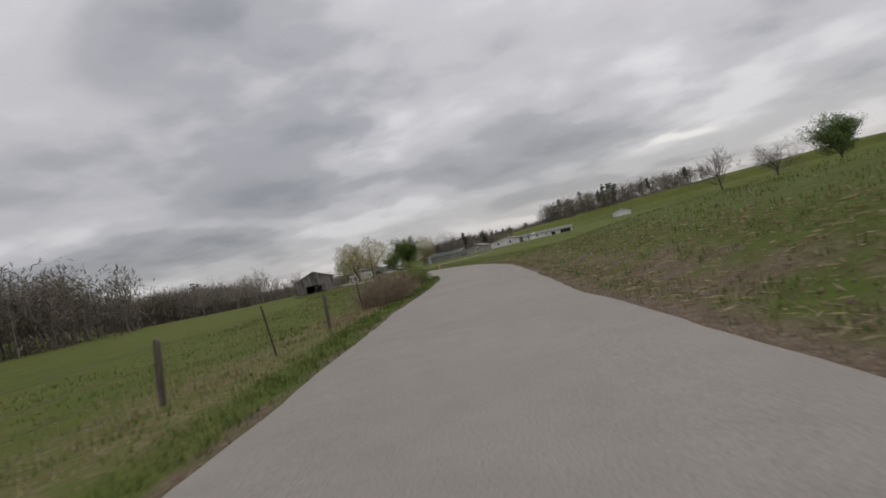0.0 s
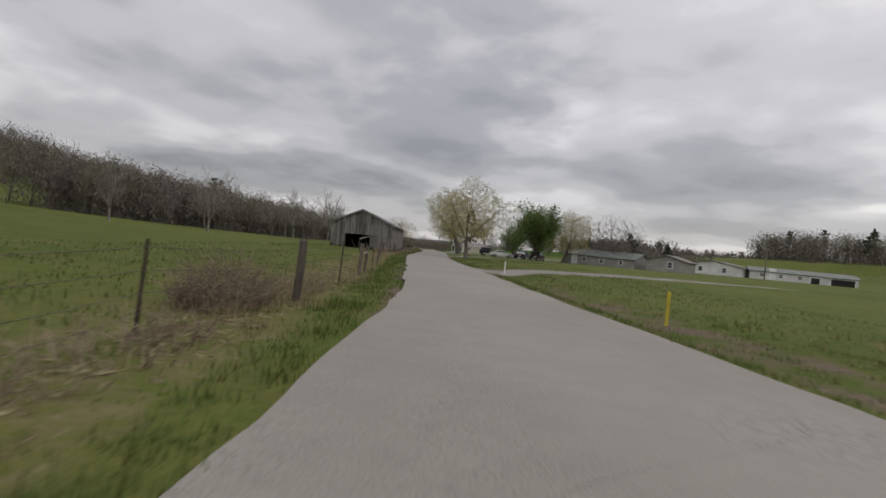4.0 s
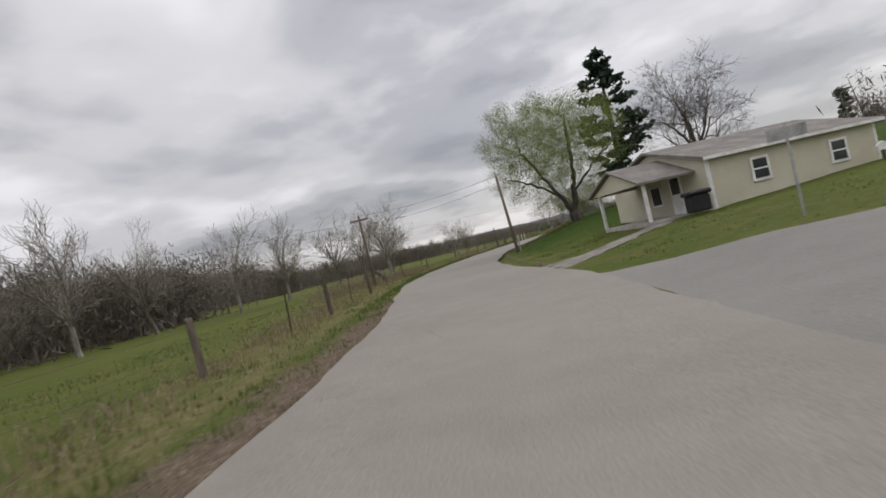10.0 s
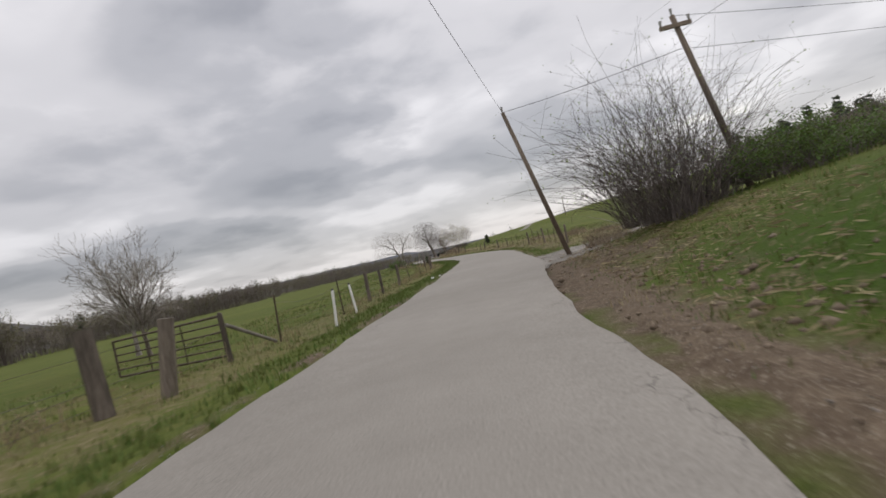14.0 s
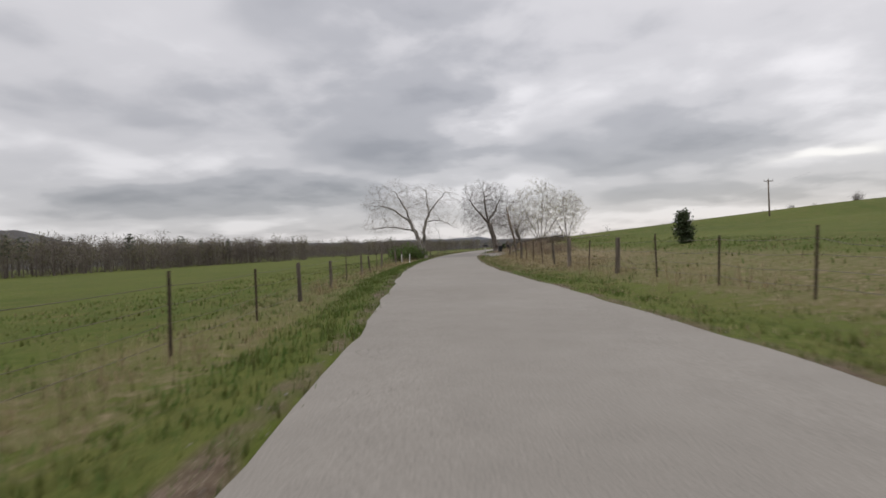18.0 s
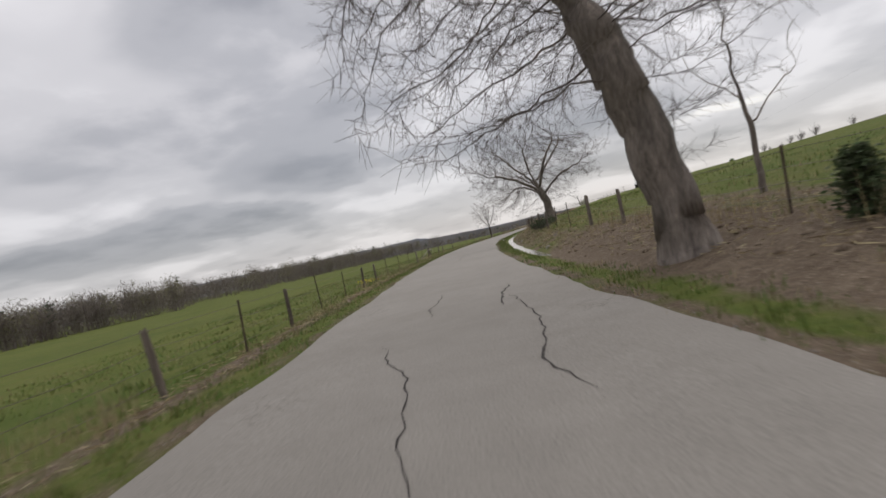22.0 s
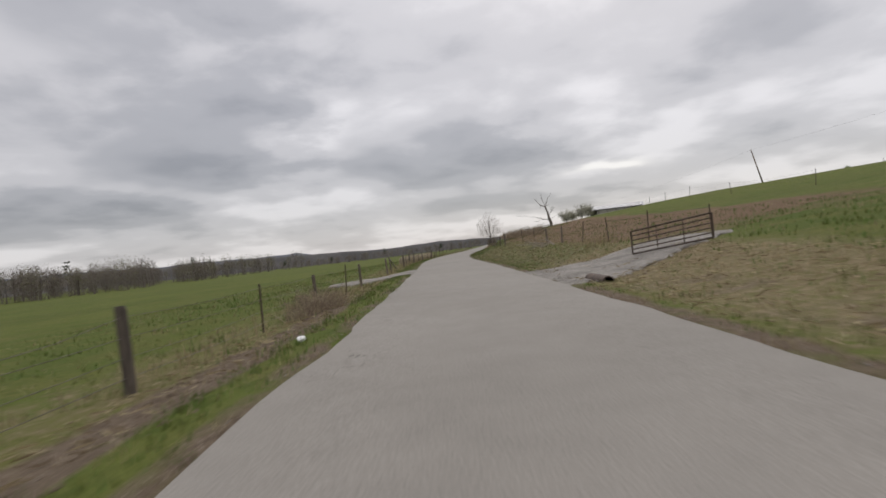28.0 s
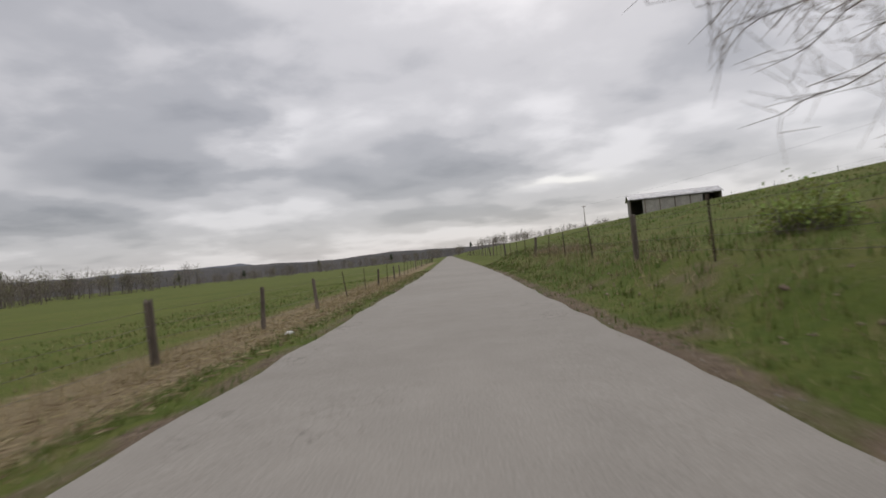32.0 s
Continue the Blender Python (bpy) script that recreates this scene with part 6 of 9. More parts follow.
    slab("loft", [u * 0.3 + g * 0.2 + Vector((0, 0, MID + 0.1)), u * (L - 0.3) + g * 0.2 + Vector((0, 0, MID + 0.1)), u * (L - 0.3) + g * (W - 0.2) + Vector((0, 0, MID + 0.1)), u * 0.3 + g * (W - 0.2) + Vector((0, 0, MID + 0.1))], BEAM, t=0.08)
    for x in (0.25, 4, 8, 12):
        for y in (D0, (D0 + D1) / 2, D1):
            if x < 1 and abs(y - (D0 + D1) / 2) < 0.1:
                continue
            q = u * x + g * y
            part("post", boxes((q.x - 0.09, q.y - 0.09, 0, q.x + 0.09, q.y + 0.09, MID)), BEAM, root)
    # roof: two ribbed sheets with an overhang
    for sgn in (0, 1):
        e0 = g * (W + 0.42) if sgn else g * -0.42
        e = Vector((0, 0, EAVE - 0.42 * (PEAK - EAVE) / (W / 2) + 0.07))
        r = g * (W / 2) + Vector((0, 0, PEAK + 0.09))
        n = 150
        vs, fs = [], []
        for i in range(n + 1):
            x = -0.35 + (L + 0.7) * i / n
            zz = 0.018 * (i % 2)
            for q in (e0 + e, r):
                vs.append(tuple(q + u * x + Vector((0, 0, zz))))
            for q in (e0 + e, r):
                vs.append(tuple(q + u * x + Vector((0, 0, zz - 0.05))))
        for i in range(n):
            k = 4 * i
            fs += [(k, k + 4, k + 5, k + 1), (k + 2, k + 3, k + 7, k + 6), (k, k + 2, k + 6, k + 4)]
        fs += [(0, 1, 3, 2), (4 * n, 4 * n + 2, 4 * n + 3, 4 * n + 1)]
        child("roof_sheet", mesh_of("roof_sheet", vs, fs, BARN_ROOF), root)
        # barge board along the gable
        v0 = e0 + e + u * -0.36 + Vector((0, 0, -0.05))
        v1 = r + u * -0.36 + Vector((0, 0, -0.05))
        bm = bmesh.new()
        p = [v0, v1, v1 + Vector((0, 0, -0.14)), v0 + Vector((0, 0, -0.14))]
        fr = [bm.verts.new(q) for q in p] + [bm.verts.new(q + u * 0.03) for q in p]
        bm.faces.new(fr[:4]), bm.faces.new(fr[7:3:-1])
        for i in range(4):
            bm.faces.new((fr[i], fr[i + 4], fr[(i + 1) % 4 + 4], fr[(i + 1) % 4]))
        part("barge_board", bm, BOARD, root)
    # a loose beam and planks lean in the doorway
    loose = thing("lumber_pile", "broken planks and a pale beam leaning in a barn doorway", "lumber", a + u * 0.5 + g * D0)
    for i in range(9):
        bm = bmesh.new()
        p = g * rng.uniform(0.1, 2.2) + u * rng.uniform(0.1, 1.5)
        q = p + g * rng.uniform(-0.8, 0.9) + u * rng.uniform(-0.3, 0.4) + Vector((0, 0, rng.uniform(0.5, 1.5)))
        cyl(bm, p, q, rng.uniform(0.03, 0.055), n=4)
        part("plank", bm, BOARD if i % 2 else BEAM, loose)
    bm = bmesh.new()
    cyl(bm, g * 0.2 + Vector((0, 0, 1.62)) + u * -0.35, g * 1.7 + Vector((0, 0, 1.2)) + u * 0.1, 0.07, n=4)
    part("beam", bm, TRIM, loose, "pale broken beam")


barn()


# ---- houses ----
def window(parent, x, y, z, w, h, face=-1, frame_m=None):
    """A sash window in a wall that faces -y (face=-1) or, turned, any way."""
    frame_m = frame_m or TRIM
    f = 0.07
    fr = boxes((x - w / 2 - f, y - 0.04, z - f, x - w / 2, y + 0.02, z + h + f), (x + w / 2, y - 0.04, z - f, x + w / 2 + f, y + 0.02, z + h + f),
               (x - w / 2, y - 0.04, z - f, x + w / 2, y + 0.02, z), (x - w / 2, y - 0.04, z + h, x + w / 2, y + 0.02, z + h + f), (x - w / 2, y - 0.035, z + h / 2 - 0.025, x + w / 2, y + 0.015, z + h / 2 + 0.025))
    w_ob = part("window", fr, frame_m, parent)
    for k in (0, 1):
        part("pane", boxes((x - w / 2, y - 0.018, z + h / 2 * k + 0.02, x + w / 2, y - 0.008, z + h / 2 * (k + 1) - 0.02)), GLASS, w_ob)
    return w_ob


def roof_slopes(root, x0, x1, y0, y1, eave, peak, over, material, t=0.08, name="roof"):
    ym = (y0 + y1) / 2
    rise = (peak - eave) / (ym - y0)
    for sg in (-1, 1):
        ye = (y0 - over) if sg < 0 else (y1 + over)
        ze = eave - over * rise
        v = [(x0 - over, ye, ze), (x1 + over, ye, ze), (x1 + over, ym, peak), (x0 - over, ym, peak)]
        v += [(a, b, c - t) for a, b, c in v]
        f = [(0, 1, 2, 3), (7, 6, 5, 4), (0, 4, 5, 1), (1, 5, 6, 2), (2, 6, 7, 3), (3, 7, 4, 0)]
        child(name, mesh_of(name, v, f, material), root)


def siding(root, x0, x1, y0, y1, eave, peak, material, course=0.0):
    """Walls: a closed box with two gables; courses of lap siding stand proud on it."""
    ym = (y0 + y1) / 2
    bm = bmesh.new()
    pts = [(y0, -0.25), (y1, -0.25), (y1, eave), (ym, peak - 0.05), (y0, eave)]
    a = [bm.verts.new((x0, y, z)) for y, z in pts]
    b = [bm.verts.new((x1, y, z)) for y, z in pts]
    bm.faces.new(a), bm.faces.new(b[::-1])
    for i in range(5):
        bm.faces.new((a[i], b[i], b[(i + 1) % 5], a[(i + 1) % 5]))
    bmesh.ops.recalc_face_normals(bm, faces=bm.faces)
    w = part("wall", bm, material, root)
    if course:
        vs, fs = [], []
        z = 0.05
        while z < eave - 0.05:
            for p, q, n in (((x0, y0), (x1, y0), (0, -1)), ((x0, y1), (x0, y0), (-1, 0)), ((x1, y0), (x1, y1), (1, 0))):
                k = len(vs)
                for (px, py) in (p, q):
                    vs += [(px + n[0] * 0.004, py + n[1] * 0.004, z + course * 0.98), (px + n[0] * 0.018, py + n[1] * 0.018, z), (px, py, z)]
                fs += [(k, k + 1, k + 4, k + 3), (k + 1, k + 2, k + 5, k + 4)]
            z += course
        ob = child("lap_siding", mesh_of("lap_siding", vs, fs, material), w)
    return w


def placed(name, label, category, s, l, s2, l2, dz=0.0):
    """A thing whose x axis runs from (s, l) to (s2, l2)."""
    p, q = spot(s, l), spot(s2, l2)
    d = q - p
    base = p.copy()
    base.z = min(p.z, q.z) + dz
    return thing(name, label, category, base, math.atan2(d.y, d.x)), Vector((d.x, d.y)).length


def cream_house():
    h, L = placed("house", "small cream house with a shingle roof and a side porch", "house", 185.2, 7.85, 186.0, 13.7, -0.1)
    D, E, P = 6.4, 1.72, 2.45
    siding(h, 0, L, 0, D, E, P, SIDING_CREAM, 0.11)
    roof_slopes(h, 0, L, 0, D, E + 0.06, P + 0.1, 0.22, SHINGLE)
    part("fascia", boxes((-0.22, -0.25, E - 0.1, L + 0.22, -0.225, E - 0.0)), TRIM, h)
    for x in (0.29 * L, 0.76 * L):
        window(h, x, -0.03, 0.7, 0.5, 0.62)
    part("corner_trim", boxes((-0.03, -0.03, 0, 0.06, 0.06, E)), TRIM, h)
    part("corner_trim", boxes((L - 0.06, -0.03, 0, L + 0.03, 0.06, E)), TRIM, h)
    part("foundation", boxes((-0.02, -0.022, -0.3, L + 0.02, D, 0.06)), CONCRETE, h)
    # the porch on its road side, under a gable of its own
    y0, y1, ym = 0.9, 4.3, 2.6
    part("porch_floor", boxes((-1.7, y0, -0.25, -0.02, y1, 0.12)), CONCRETE, h)
    for sg, ye in ((-1, y0 - 0.3), (1, y1 + 0.3)):
        v = [(-2.0, ye, 1.34), (0.3, ye, 1.34), (0.3, ym, 2.05), (-2.0, ym, 2.05)]
        v += [(x, y, z + 0.07) for x, y, z in v]
        child("porch_roof", mesh_of("porch_roof", v, [(3, 2, 1, 0), (4, 5, 6, 7), (0, 1, 5, 4), (1, 2, 6, 5), (2, 3, 7, 6), (3, 0, 4, 7)], SHINGLE), h)
    v = [(-1.85, y0 - 0.15, 1.36), (-1.85, y1 + 0.15, 1.36), (-1.85, ym, 1.98), (-1.8, y0 - 0.15, 1.36), (-1.8, y1 + 0.15, 1.36), (-1.8, ym, 1.98)]
    child("porch_gable", mesh_of("porch_gable", v, [(0, 2, 1), (3, 4, 5), (0, 1, 4, 3), (1, 2, 5, 4), (2, 0, 3, 5)], SIDING_CREAM), h)
    for y in (y0 + 0.05, y1 - 0.05):
        part("porch_post", boxes((-1.7, y - 0.05, 0.12, -1.6, y + 0.05, 1.37)), TRIM, h)
    d = part("door", boxes((-0.035, 1.5, 0.12, -0.01, 2.2, 1.45)), TRIM, h)
    part("door_pane", boxes((-0.045, 1.6, 0.8, -0.036, 2.1, 1.35)), GLASS, d)
    w = part("porch_window", boxes((-0.035, 2.8, 0.5, -0.01, 3.5, 1.25)), TRIM, h)
    part("pane", boxes((-0.045, 2.86, 0.56, -0.036, 3.44, 1.19)), GLASS, w)
    bin_ = thing("grill", "black covered grill against the cream house wall", "grill", h.matrix_basis @ Vector((-0.75, -0.3, 0.15)), 0.5)
    part("body", boxes((-0.3, -0.22, 0.0, 0.3, 0.22, 0.5), bevel=0.04), BLACK_PLASTIC, bin_)
    part("lid", boxes((-0.4, -0.24, 0.5, 0.4, 0.24, 0.64), bevel=0.05), BLACK_PLASTIC, bin_)
    for i, (x, y) in enumerate(((1.2, -0.35), (2.0, -0.3))):
        st = thing("garden_stone", "dark rounded stone in the bed by the house", "stone", h.matrix_basis @ Vector((x, y, 0.05)))
        bm = bmesh.new()
        bmesh.ops.create_icosphere(bm, subdivisions=2, radius=0.15)
        bmesh.ops.transform(bm, matrix=Matrix.Diagonal((1.3, 0.9, 0.7, 1)), verts=bm.verts)
        part("stone", bm, CONCRETE, st)
    bh = thing("bird_feeder", "white bird feeder on a pole by the house", "feeder", h.matrix_basis @ Vector((L - 0.6, -0.7, 0.0)))
    bm = bmesh.new()
    part("pole", cyl(bm, (0, 0, 0), (0, 0, 0.7), 0.025, n=6), BLACK_PLASTIC, bh)
    part("box", prism([(-0.15, 0.7), (0.15, 0.7), (0.15, 0.86), (0, 0.98), (-0.15, 0.86)], -0.12, 0.12), TRIM, bh)


cream_house()


def plain_house(label, s, l, s2, l2, D, E, P, wall_m, roof_m, windows=(), doors=(), dark=(), dz=0.0, over=0.25, name="house", cat="house", course=0.0):
    h, L = placed(name, label, cat, s, l, s2, l2, dz)
    siding(h, 0, L, 0, D, E, P, wall_m, course)
    roof_slopes(h, 0, L, 0, D, E + 0.05, P + 0.08, over, roof_m)
    for x in windows:
        window(h, x * L, -0.03, E * 0.4, 0.55, E * 0.36)
    for x in doors:
        d = part("door", boxes((x * L - 0.4, -0.04, 0.05, x * L + 0.4, -0.008, 1.85)), TRIM, h)
        part("door_frame", boxes((x * L - 0.48, -0.03, 0.0, x * L - 0.4, -0.004, 1.93), (x * L + 0.4, -0.03, 0.0, x * L + 0.48, -0.004, 1.93)), TRIM, d)
    for x0, x1, z1 in dark:
        # no hole in the wall: a dark panel paints the shade inside
        part("garage_opening", boxes((x0 * L, -0.02, 0.02, x1 * L, 0.02, z1)), SHADE_IN, h)
        part("opening_frame", boxes((x0 * L - 0.1, -0.06, 0, x0 * L, 0.0, z1 + 0.1), (x1 * L, -0.06, 0, x1 * L + 0.1, 0.0, z1 + 0.1), (x0 * L, -0.06, z1, x1 * L, 0.0, z1 + 0.1)), TRIM, h)
    return h, L


def gable_front(label, s, l, s2, l2, D, E, P, wall_m, roof_m, name="house", windows=((0.5, 0.35),), dark=()):
    """A house that turns its gable to the road: x runs along the front."""
    h, L = placed(name, label, name, s, l, s2, l2)
    part("wall", prism([(0, -0.3), (L, -0.3), (L, E), (L / 2, P), (0, E)], 0, D), wall_m, h)
    for sg in (-1, 1):
        x = L / 2 + sg * (L / 2 + 0.3)
        z = E - 0.3 * (P - E) / (L / 2)
        part("roof", prism([(x, z + 0.04), (L / 2, P + 0.04), (L / 2, P + 0.13), (x, z + 0.13)], -0.3, D + 0.3), roof_m, h)
    for w, z in windows:
        window(h, w * L, -0.03, z * E, 0.6, 0.75)
    for x0, x1, z1 in dark:
        # dark panel on the closed front, painted as the shaded inside
        part("garage_opening", boxes((x0 * L, -0.02, 0.02, x1 * L, 0.03, z1)), SHADE_IN, h)
    return h


gable_front("white house with a low gable and grey roof", 149, 43, 143, 49.5, 8, 1.55, 2.35, SIDING_WHITE, SHINGLE, windows=((0.28, 0.35), (0.7, 0.35)))
plain_house("long white house with a dark carport at one end", 143.5, 51, 137, 64, 6.5, 1.35, 1.95, SIDING_WHITE, SHINGLE_GREEN, windows=(0.12, 0.3, 0.48), doors=(0.22,), dark=((0.58, 0.66, 1.0), (0.76, 0.97, 1.1)))
gable_front("small white shed with a pale metal roof", 143.5, 34.2, 140.5, 37.6, 4, 1.5, 1.95, SIDING_WHITE, TIN, name="shed", windows=(), dark=((0.3, 0.6, 1.15),))
plain_house("grey house with a green-grey roof behind the lawn trees", 141, 20.5, 134, 29, 7, 1.5, 2.4, SIDING_GREY, SHINGLE_GREEN, windows=(0.3, 0.55, 0.82), doors=(0.15,))
gable_front("grey garage with a low gable beside the green roof", 133, 30.5, 129.5, 34.5, 5, 1.55, 2.3, SIDING_GREY, SHINGLE, name="garage", windows=((0.6, 0.4),))
gable_front("grey shed with a pale metal roof in the pasture", 233.5, 25.8, 231, 30.2, 4.5, 2.1, 2.9, SIDING_GREY, TIN, name="shed", windows=(), dark=((0.5, 0.72, 1.6),))
gable_front("small white gabled shed on the distant slope", 172, 98, 168, 103, 5, 1.4, 2.6, SIDING_WHITE, TIN, name="shed", windows=())


# ---- vehicles ----
def wheel(parent, x, y, r=0.33, w=0.2):
    bm = bmesh.new()
    cyl(bm, (x, y - w / 2, r), (x, y + w / 2, r), r, n=18)
    bmesh.ops.bevel(bm, geom=[e for e in bm.edges if len(e.link_faces) == 2 and max(len(f.verts) for f in e.link_faces) > 4], offset=0.03, segments=1, affect="EDGES")
    t = part("wheel", bm, RUBBER, parent)
    o = 1 if y > 0 else -1
    bm = bmesh.new()
    cyl(bm, (x, y + o * w * 0.3, r), (x, y + o * (w / 2 + 0.012), r), r * 0.62, r * 0.58, 14)
    part("rim", bm, RIM, t)


def solid(profile, half, top_half, z_split, bevel=0.03):
    """A car shell: a side outline (x, z), narrower above z_split."""
    bm = bmesh.new()
    zt = max(z for _, z in profile)
    hw = lambda z: half if z <= z_split else half + (top_half - half) * (z - z_split) / max(zt - z_split, 1e-6)
    a = [bm.verts.new((x, -hw(z), z)) for x, z in profile]
    b = [bm.verts.new((x, hw(z), z)) for x, z in profile]
    n = len(profile)
    bm.faces.new(a), bm.faces.new(b[::-1])
    for i in range(n):
        bm.faces.new((a[i], b[i], b[(i + 1) % n], a[(i + 1) % n]))
    bmesh.ops.recalc_face_normals(bm, faces=bm.faces)
    if bevel:
        bmesh.ops.bevel(bm, geom=list(bm.edges), offset=bevel, segments=2, affect="EDGES")
    return bm


def car(label, category, s, l, turn, material, kind, z=0.9, cover=None):
    c = thing(category, label, category, spot(s, l, 0.06), heading(s) + turn)
    c.matrix_basis = c.matrix_basis @ Matrix.Diagonal((0.8, 0.8, 0.8 * z / 0.85, 1))
    shapes = {
        "sedan": (4.6, 0.88, [(-2.3, 0.35), (-2.32, 0.75), (-2.2, 0.92), (-1.35, 0.98), (0.75, 0.95), (1.9, 0.82), (2.28, 0.68), (2.3, 0.32)], [(-1.55, 0.95), (-0.95, 1.38), (0.2, 1.4), (1.0, 0.93)], 0.33, ((-1.4, 1.4))),
        "suv": (4.6, 0.92, [(-2.3, 0.4), (-2.3, 1.0), (-2.22, 1.1), (1.1, 1.08), (2.1, 1.0), (2.3, 0.85), (2.3, 0.38)], [(-2.2, 1.06), (-1.95, 1.66), (0.35, 1.7), (1.15, 1.06)], 0.37, ((-1.35, 1.4))),
        "jeep": (3.8, 0.78, [(-1.7, 0.5), (-1.7, 1.05), (0.45, 1.05), (1.75, 1.0), (1.8, 0.9), (1.8, 0.55)], [(-1.68, 1.03), (-1.62, 1.72), (0.2, 1.72), (0.5, 1.03)], 0.38, ((-1.1, 1.2))),
        "pickup": (5.3, 0.92, [(-2.6, 0.5), (-2.6, 1.0), (0.9, 1.02), (2.3, 0.98), (2.6, 0.85), (2.6, 0.45)], [(-0.75, 1.0), (-0.6, 1.68), (0.5, 1.7), (1.25, 1.0)], 0.39, ((-1.65, 1.65)))}
    L, half, prof, cab, r, ax = shapes[kind]
    part("body", solid(prof, half, half * 0.94, 0.7), material, c, smooth=False)
    top = half * 0.74
    zt, zb = max(p[1] for p in cab), min(p[1] for p in cab)
    cb = part("cabin", solid(cab, half * 0.93, top, zb, 0.04), cover or material, c)
    if not cover:
        lo, hi = zb + 0.08, zt - 0.1
        f = lambda z: half * 0.93 + (top - half * 0.93) * (z - zb) / (zt - zb)
        xa = lambda z: cab[0][0] + (cab[1][0] - cab[0][0]) * (z - cab[0][1]) / (cab[1][1] - cab[0][1])
        xb = lambda z: cab[3][0] + (cab[2][0] - cab[3][0]) * (z - cab[3][1]) / (cab[2][1] - cab[3][1])
        mid = (cab[1][0] + cab[2][0]) / 2
        for sg in (-1, 1):
            for k in (0, 1):
                g0 = (xa(lo) + 0.12, xa(hi) + 0.12) if k == 0 else (mid + 0.05, mid + 0.05)
                g1 = (mid - 0.05, mid - 0.05) if k == 0 else (xb(lo) - 0.14, xb(hi) - 0.14)
                o = 0.012
                v = [(g0[0], sg * (f(lo) + o), lo), (g1[0], sg * (f(lo) + o), lo), (g1[1], sg * (f(hi) + o), hi), (g0[1], sg * (f(hi) + o), hi)]
                v += [(x, y - sg * 0.03, zz) for x, y, zz in v]
                child("side_window", mesh_of("side_window", v, [(0, 1, 2, 3), (7, 6, 5, 4), (0, 4, 5, 1), (1, 5, 6, 2), (2, 6, 7, 3), (3, 7, 4, 0)], GLASS), cb)
        for nm, x_of, d in (("rear_window", xa, -1), ("windscreen", xb, 1)):
            v = [(x_of(lo) + d * 0.015, -f(lo) * 0.86, lo), (x_of(lo) + d * 0.015, f(lo) * 0.86, lo), (x_of(hi) + d * 0.015, f(hi) * 0.86, hi), (x_of(hi) + d * 0.015, -f(hi) * 0.86, hi)]
            v += [(x - d * 0.03, y, zz) for x, y, zz in v]
            child(nm, mesh_of(nm, v, [(0, 1, 2, 3), (7, 6, 5, 4), (0, 4, 5, 1), (1, 5, 6, 2), (2, 6, 7, 3), (3, 7, 4, 0)], GLASS), cb)
    for x in ax:
        for y in (-half + 0.08, half - 0.08):
            wheel(c, x, y, r)
    x0, x1 = prof[0][0], prof[-1][0]
    part("front_bumper", boxes((x1 - 0.05, -half * 0.9, 0.38, x1 + 0.07, half * 0.9, 0.56), bevel=0.02), BLACK_PLASTIC, c)
    part("rear_bumper", boxes((x0 - 0.07, -half * 0.9, 0.38, x0 + 0.05, half * 0.9, 0.56), bevel=0.02), BLACK_PLASTIC, c)
    for sg in (-1, 1):
        part("headlight", boxes((x1 - 0.06, sg * half * 0.72 - 0.13, 0.66, x1 + 0.02, sg * half * 0.72 + 0.13, 0.8), bevel=0.02), LAMP_CLEAR, c)
        part("tail_light", boxes((x0 - 0.03, sg * half * 0.8 - 0.09, 0.68, x0 + 0.06, sg * half * 0.8 + 0.09, 0.88), bevel=0.02), LAMP_RED, c)
    part("number_plate", boxes((x0 - 0.045, -0.22, 0.62, x0 - 0.02, 0.22, 0.74)), TRIM, c)
    if kind == "jeep":
        bm = bmesh.new()
        sp = part("spare_wheel", cyl(bm, (x0 - 0.22, 0, 0.85), (x0 - 0.02, 0, 0.85), 0.36, n=18), RUBBER, c)
        for sg in (-1, 1):
            for x in ax:
                part("fender", boxes((x - 0.5, sg * half - 0.12, 0.78, x + 0.5, sg * half + 0.14, 0.86), bevel=0.03), BLACK_PLASTIC, c)
        part("running_board", boxes((-0.6, -half - 0.1, 0.44, 0.6, half + 0.1, 0.5)), RIM, c, "pale running board")
    if kind == "pickup":
        part("bed_liner", boxes((-2.5, -half * 0.85, 1.005, -0.85, half * 0.85, 1.03)), BLACK_PLASTIC, c)
    return c


BLACK_CAR, WHITE_CAR, BLUE_CAR, DARK_CAR = paint("black_paint", (0.014, 0.014, 0.016)), paint("white_paint", (0.72, 0.72, 0.71)), paint("blue_paint", (0.03, 0.075, 0.19)), paint("maroon_grey_paint", (0.03, 0.026, 0.028))
COVER_WHITE = mat("white_soft_top", (0.5, 0.5, 0.5), 0.8, vary=0.15, bump=0.3)
car("black open-sided jeep parked on the lawn", "jeep", 151.7, 9.5, 0.12, BLACK_CAR, "jeep", 0.85)
car("white sedan parked on the lawn drive", "sedan", 141.3, 10.7, 0.1, WHITE_CAR, "sedan", 0.8)
car("blue pickup truck parked by the trees", "pickup", 145.0, 14.5, 0.9, BLUE_CAR, "pickup", 0.8)
car("dark car with a pale soft top on gravel", "car", 140.6, 13.6, 1.35, DARK_CAR, "sedan", 0.88, COVER_WHITE)
car("black sport utility vehicle parked on gravel", "suv", 138.2, 15.8, 1.2, BLACK_CAR, "suv", 0.82)
car("dark estate car before the far house", "car", 152, 68, 1.4, DARK_CAR, "sedan", 0.85)


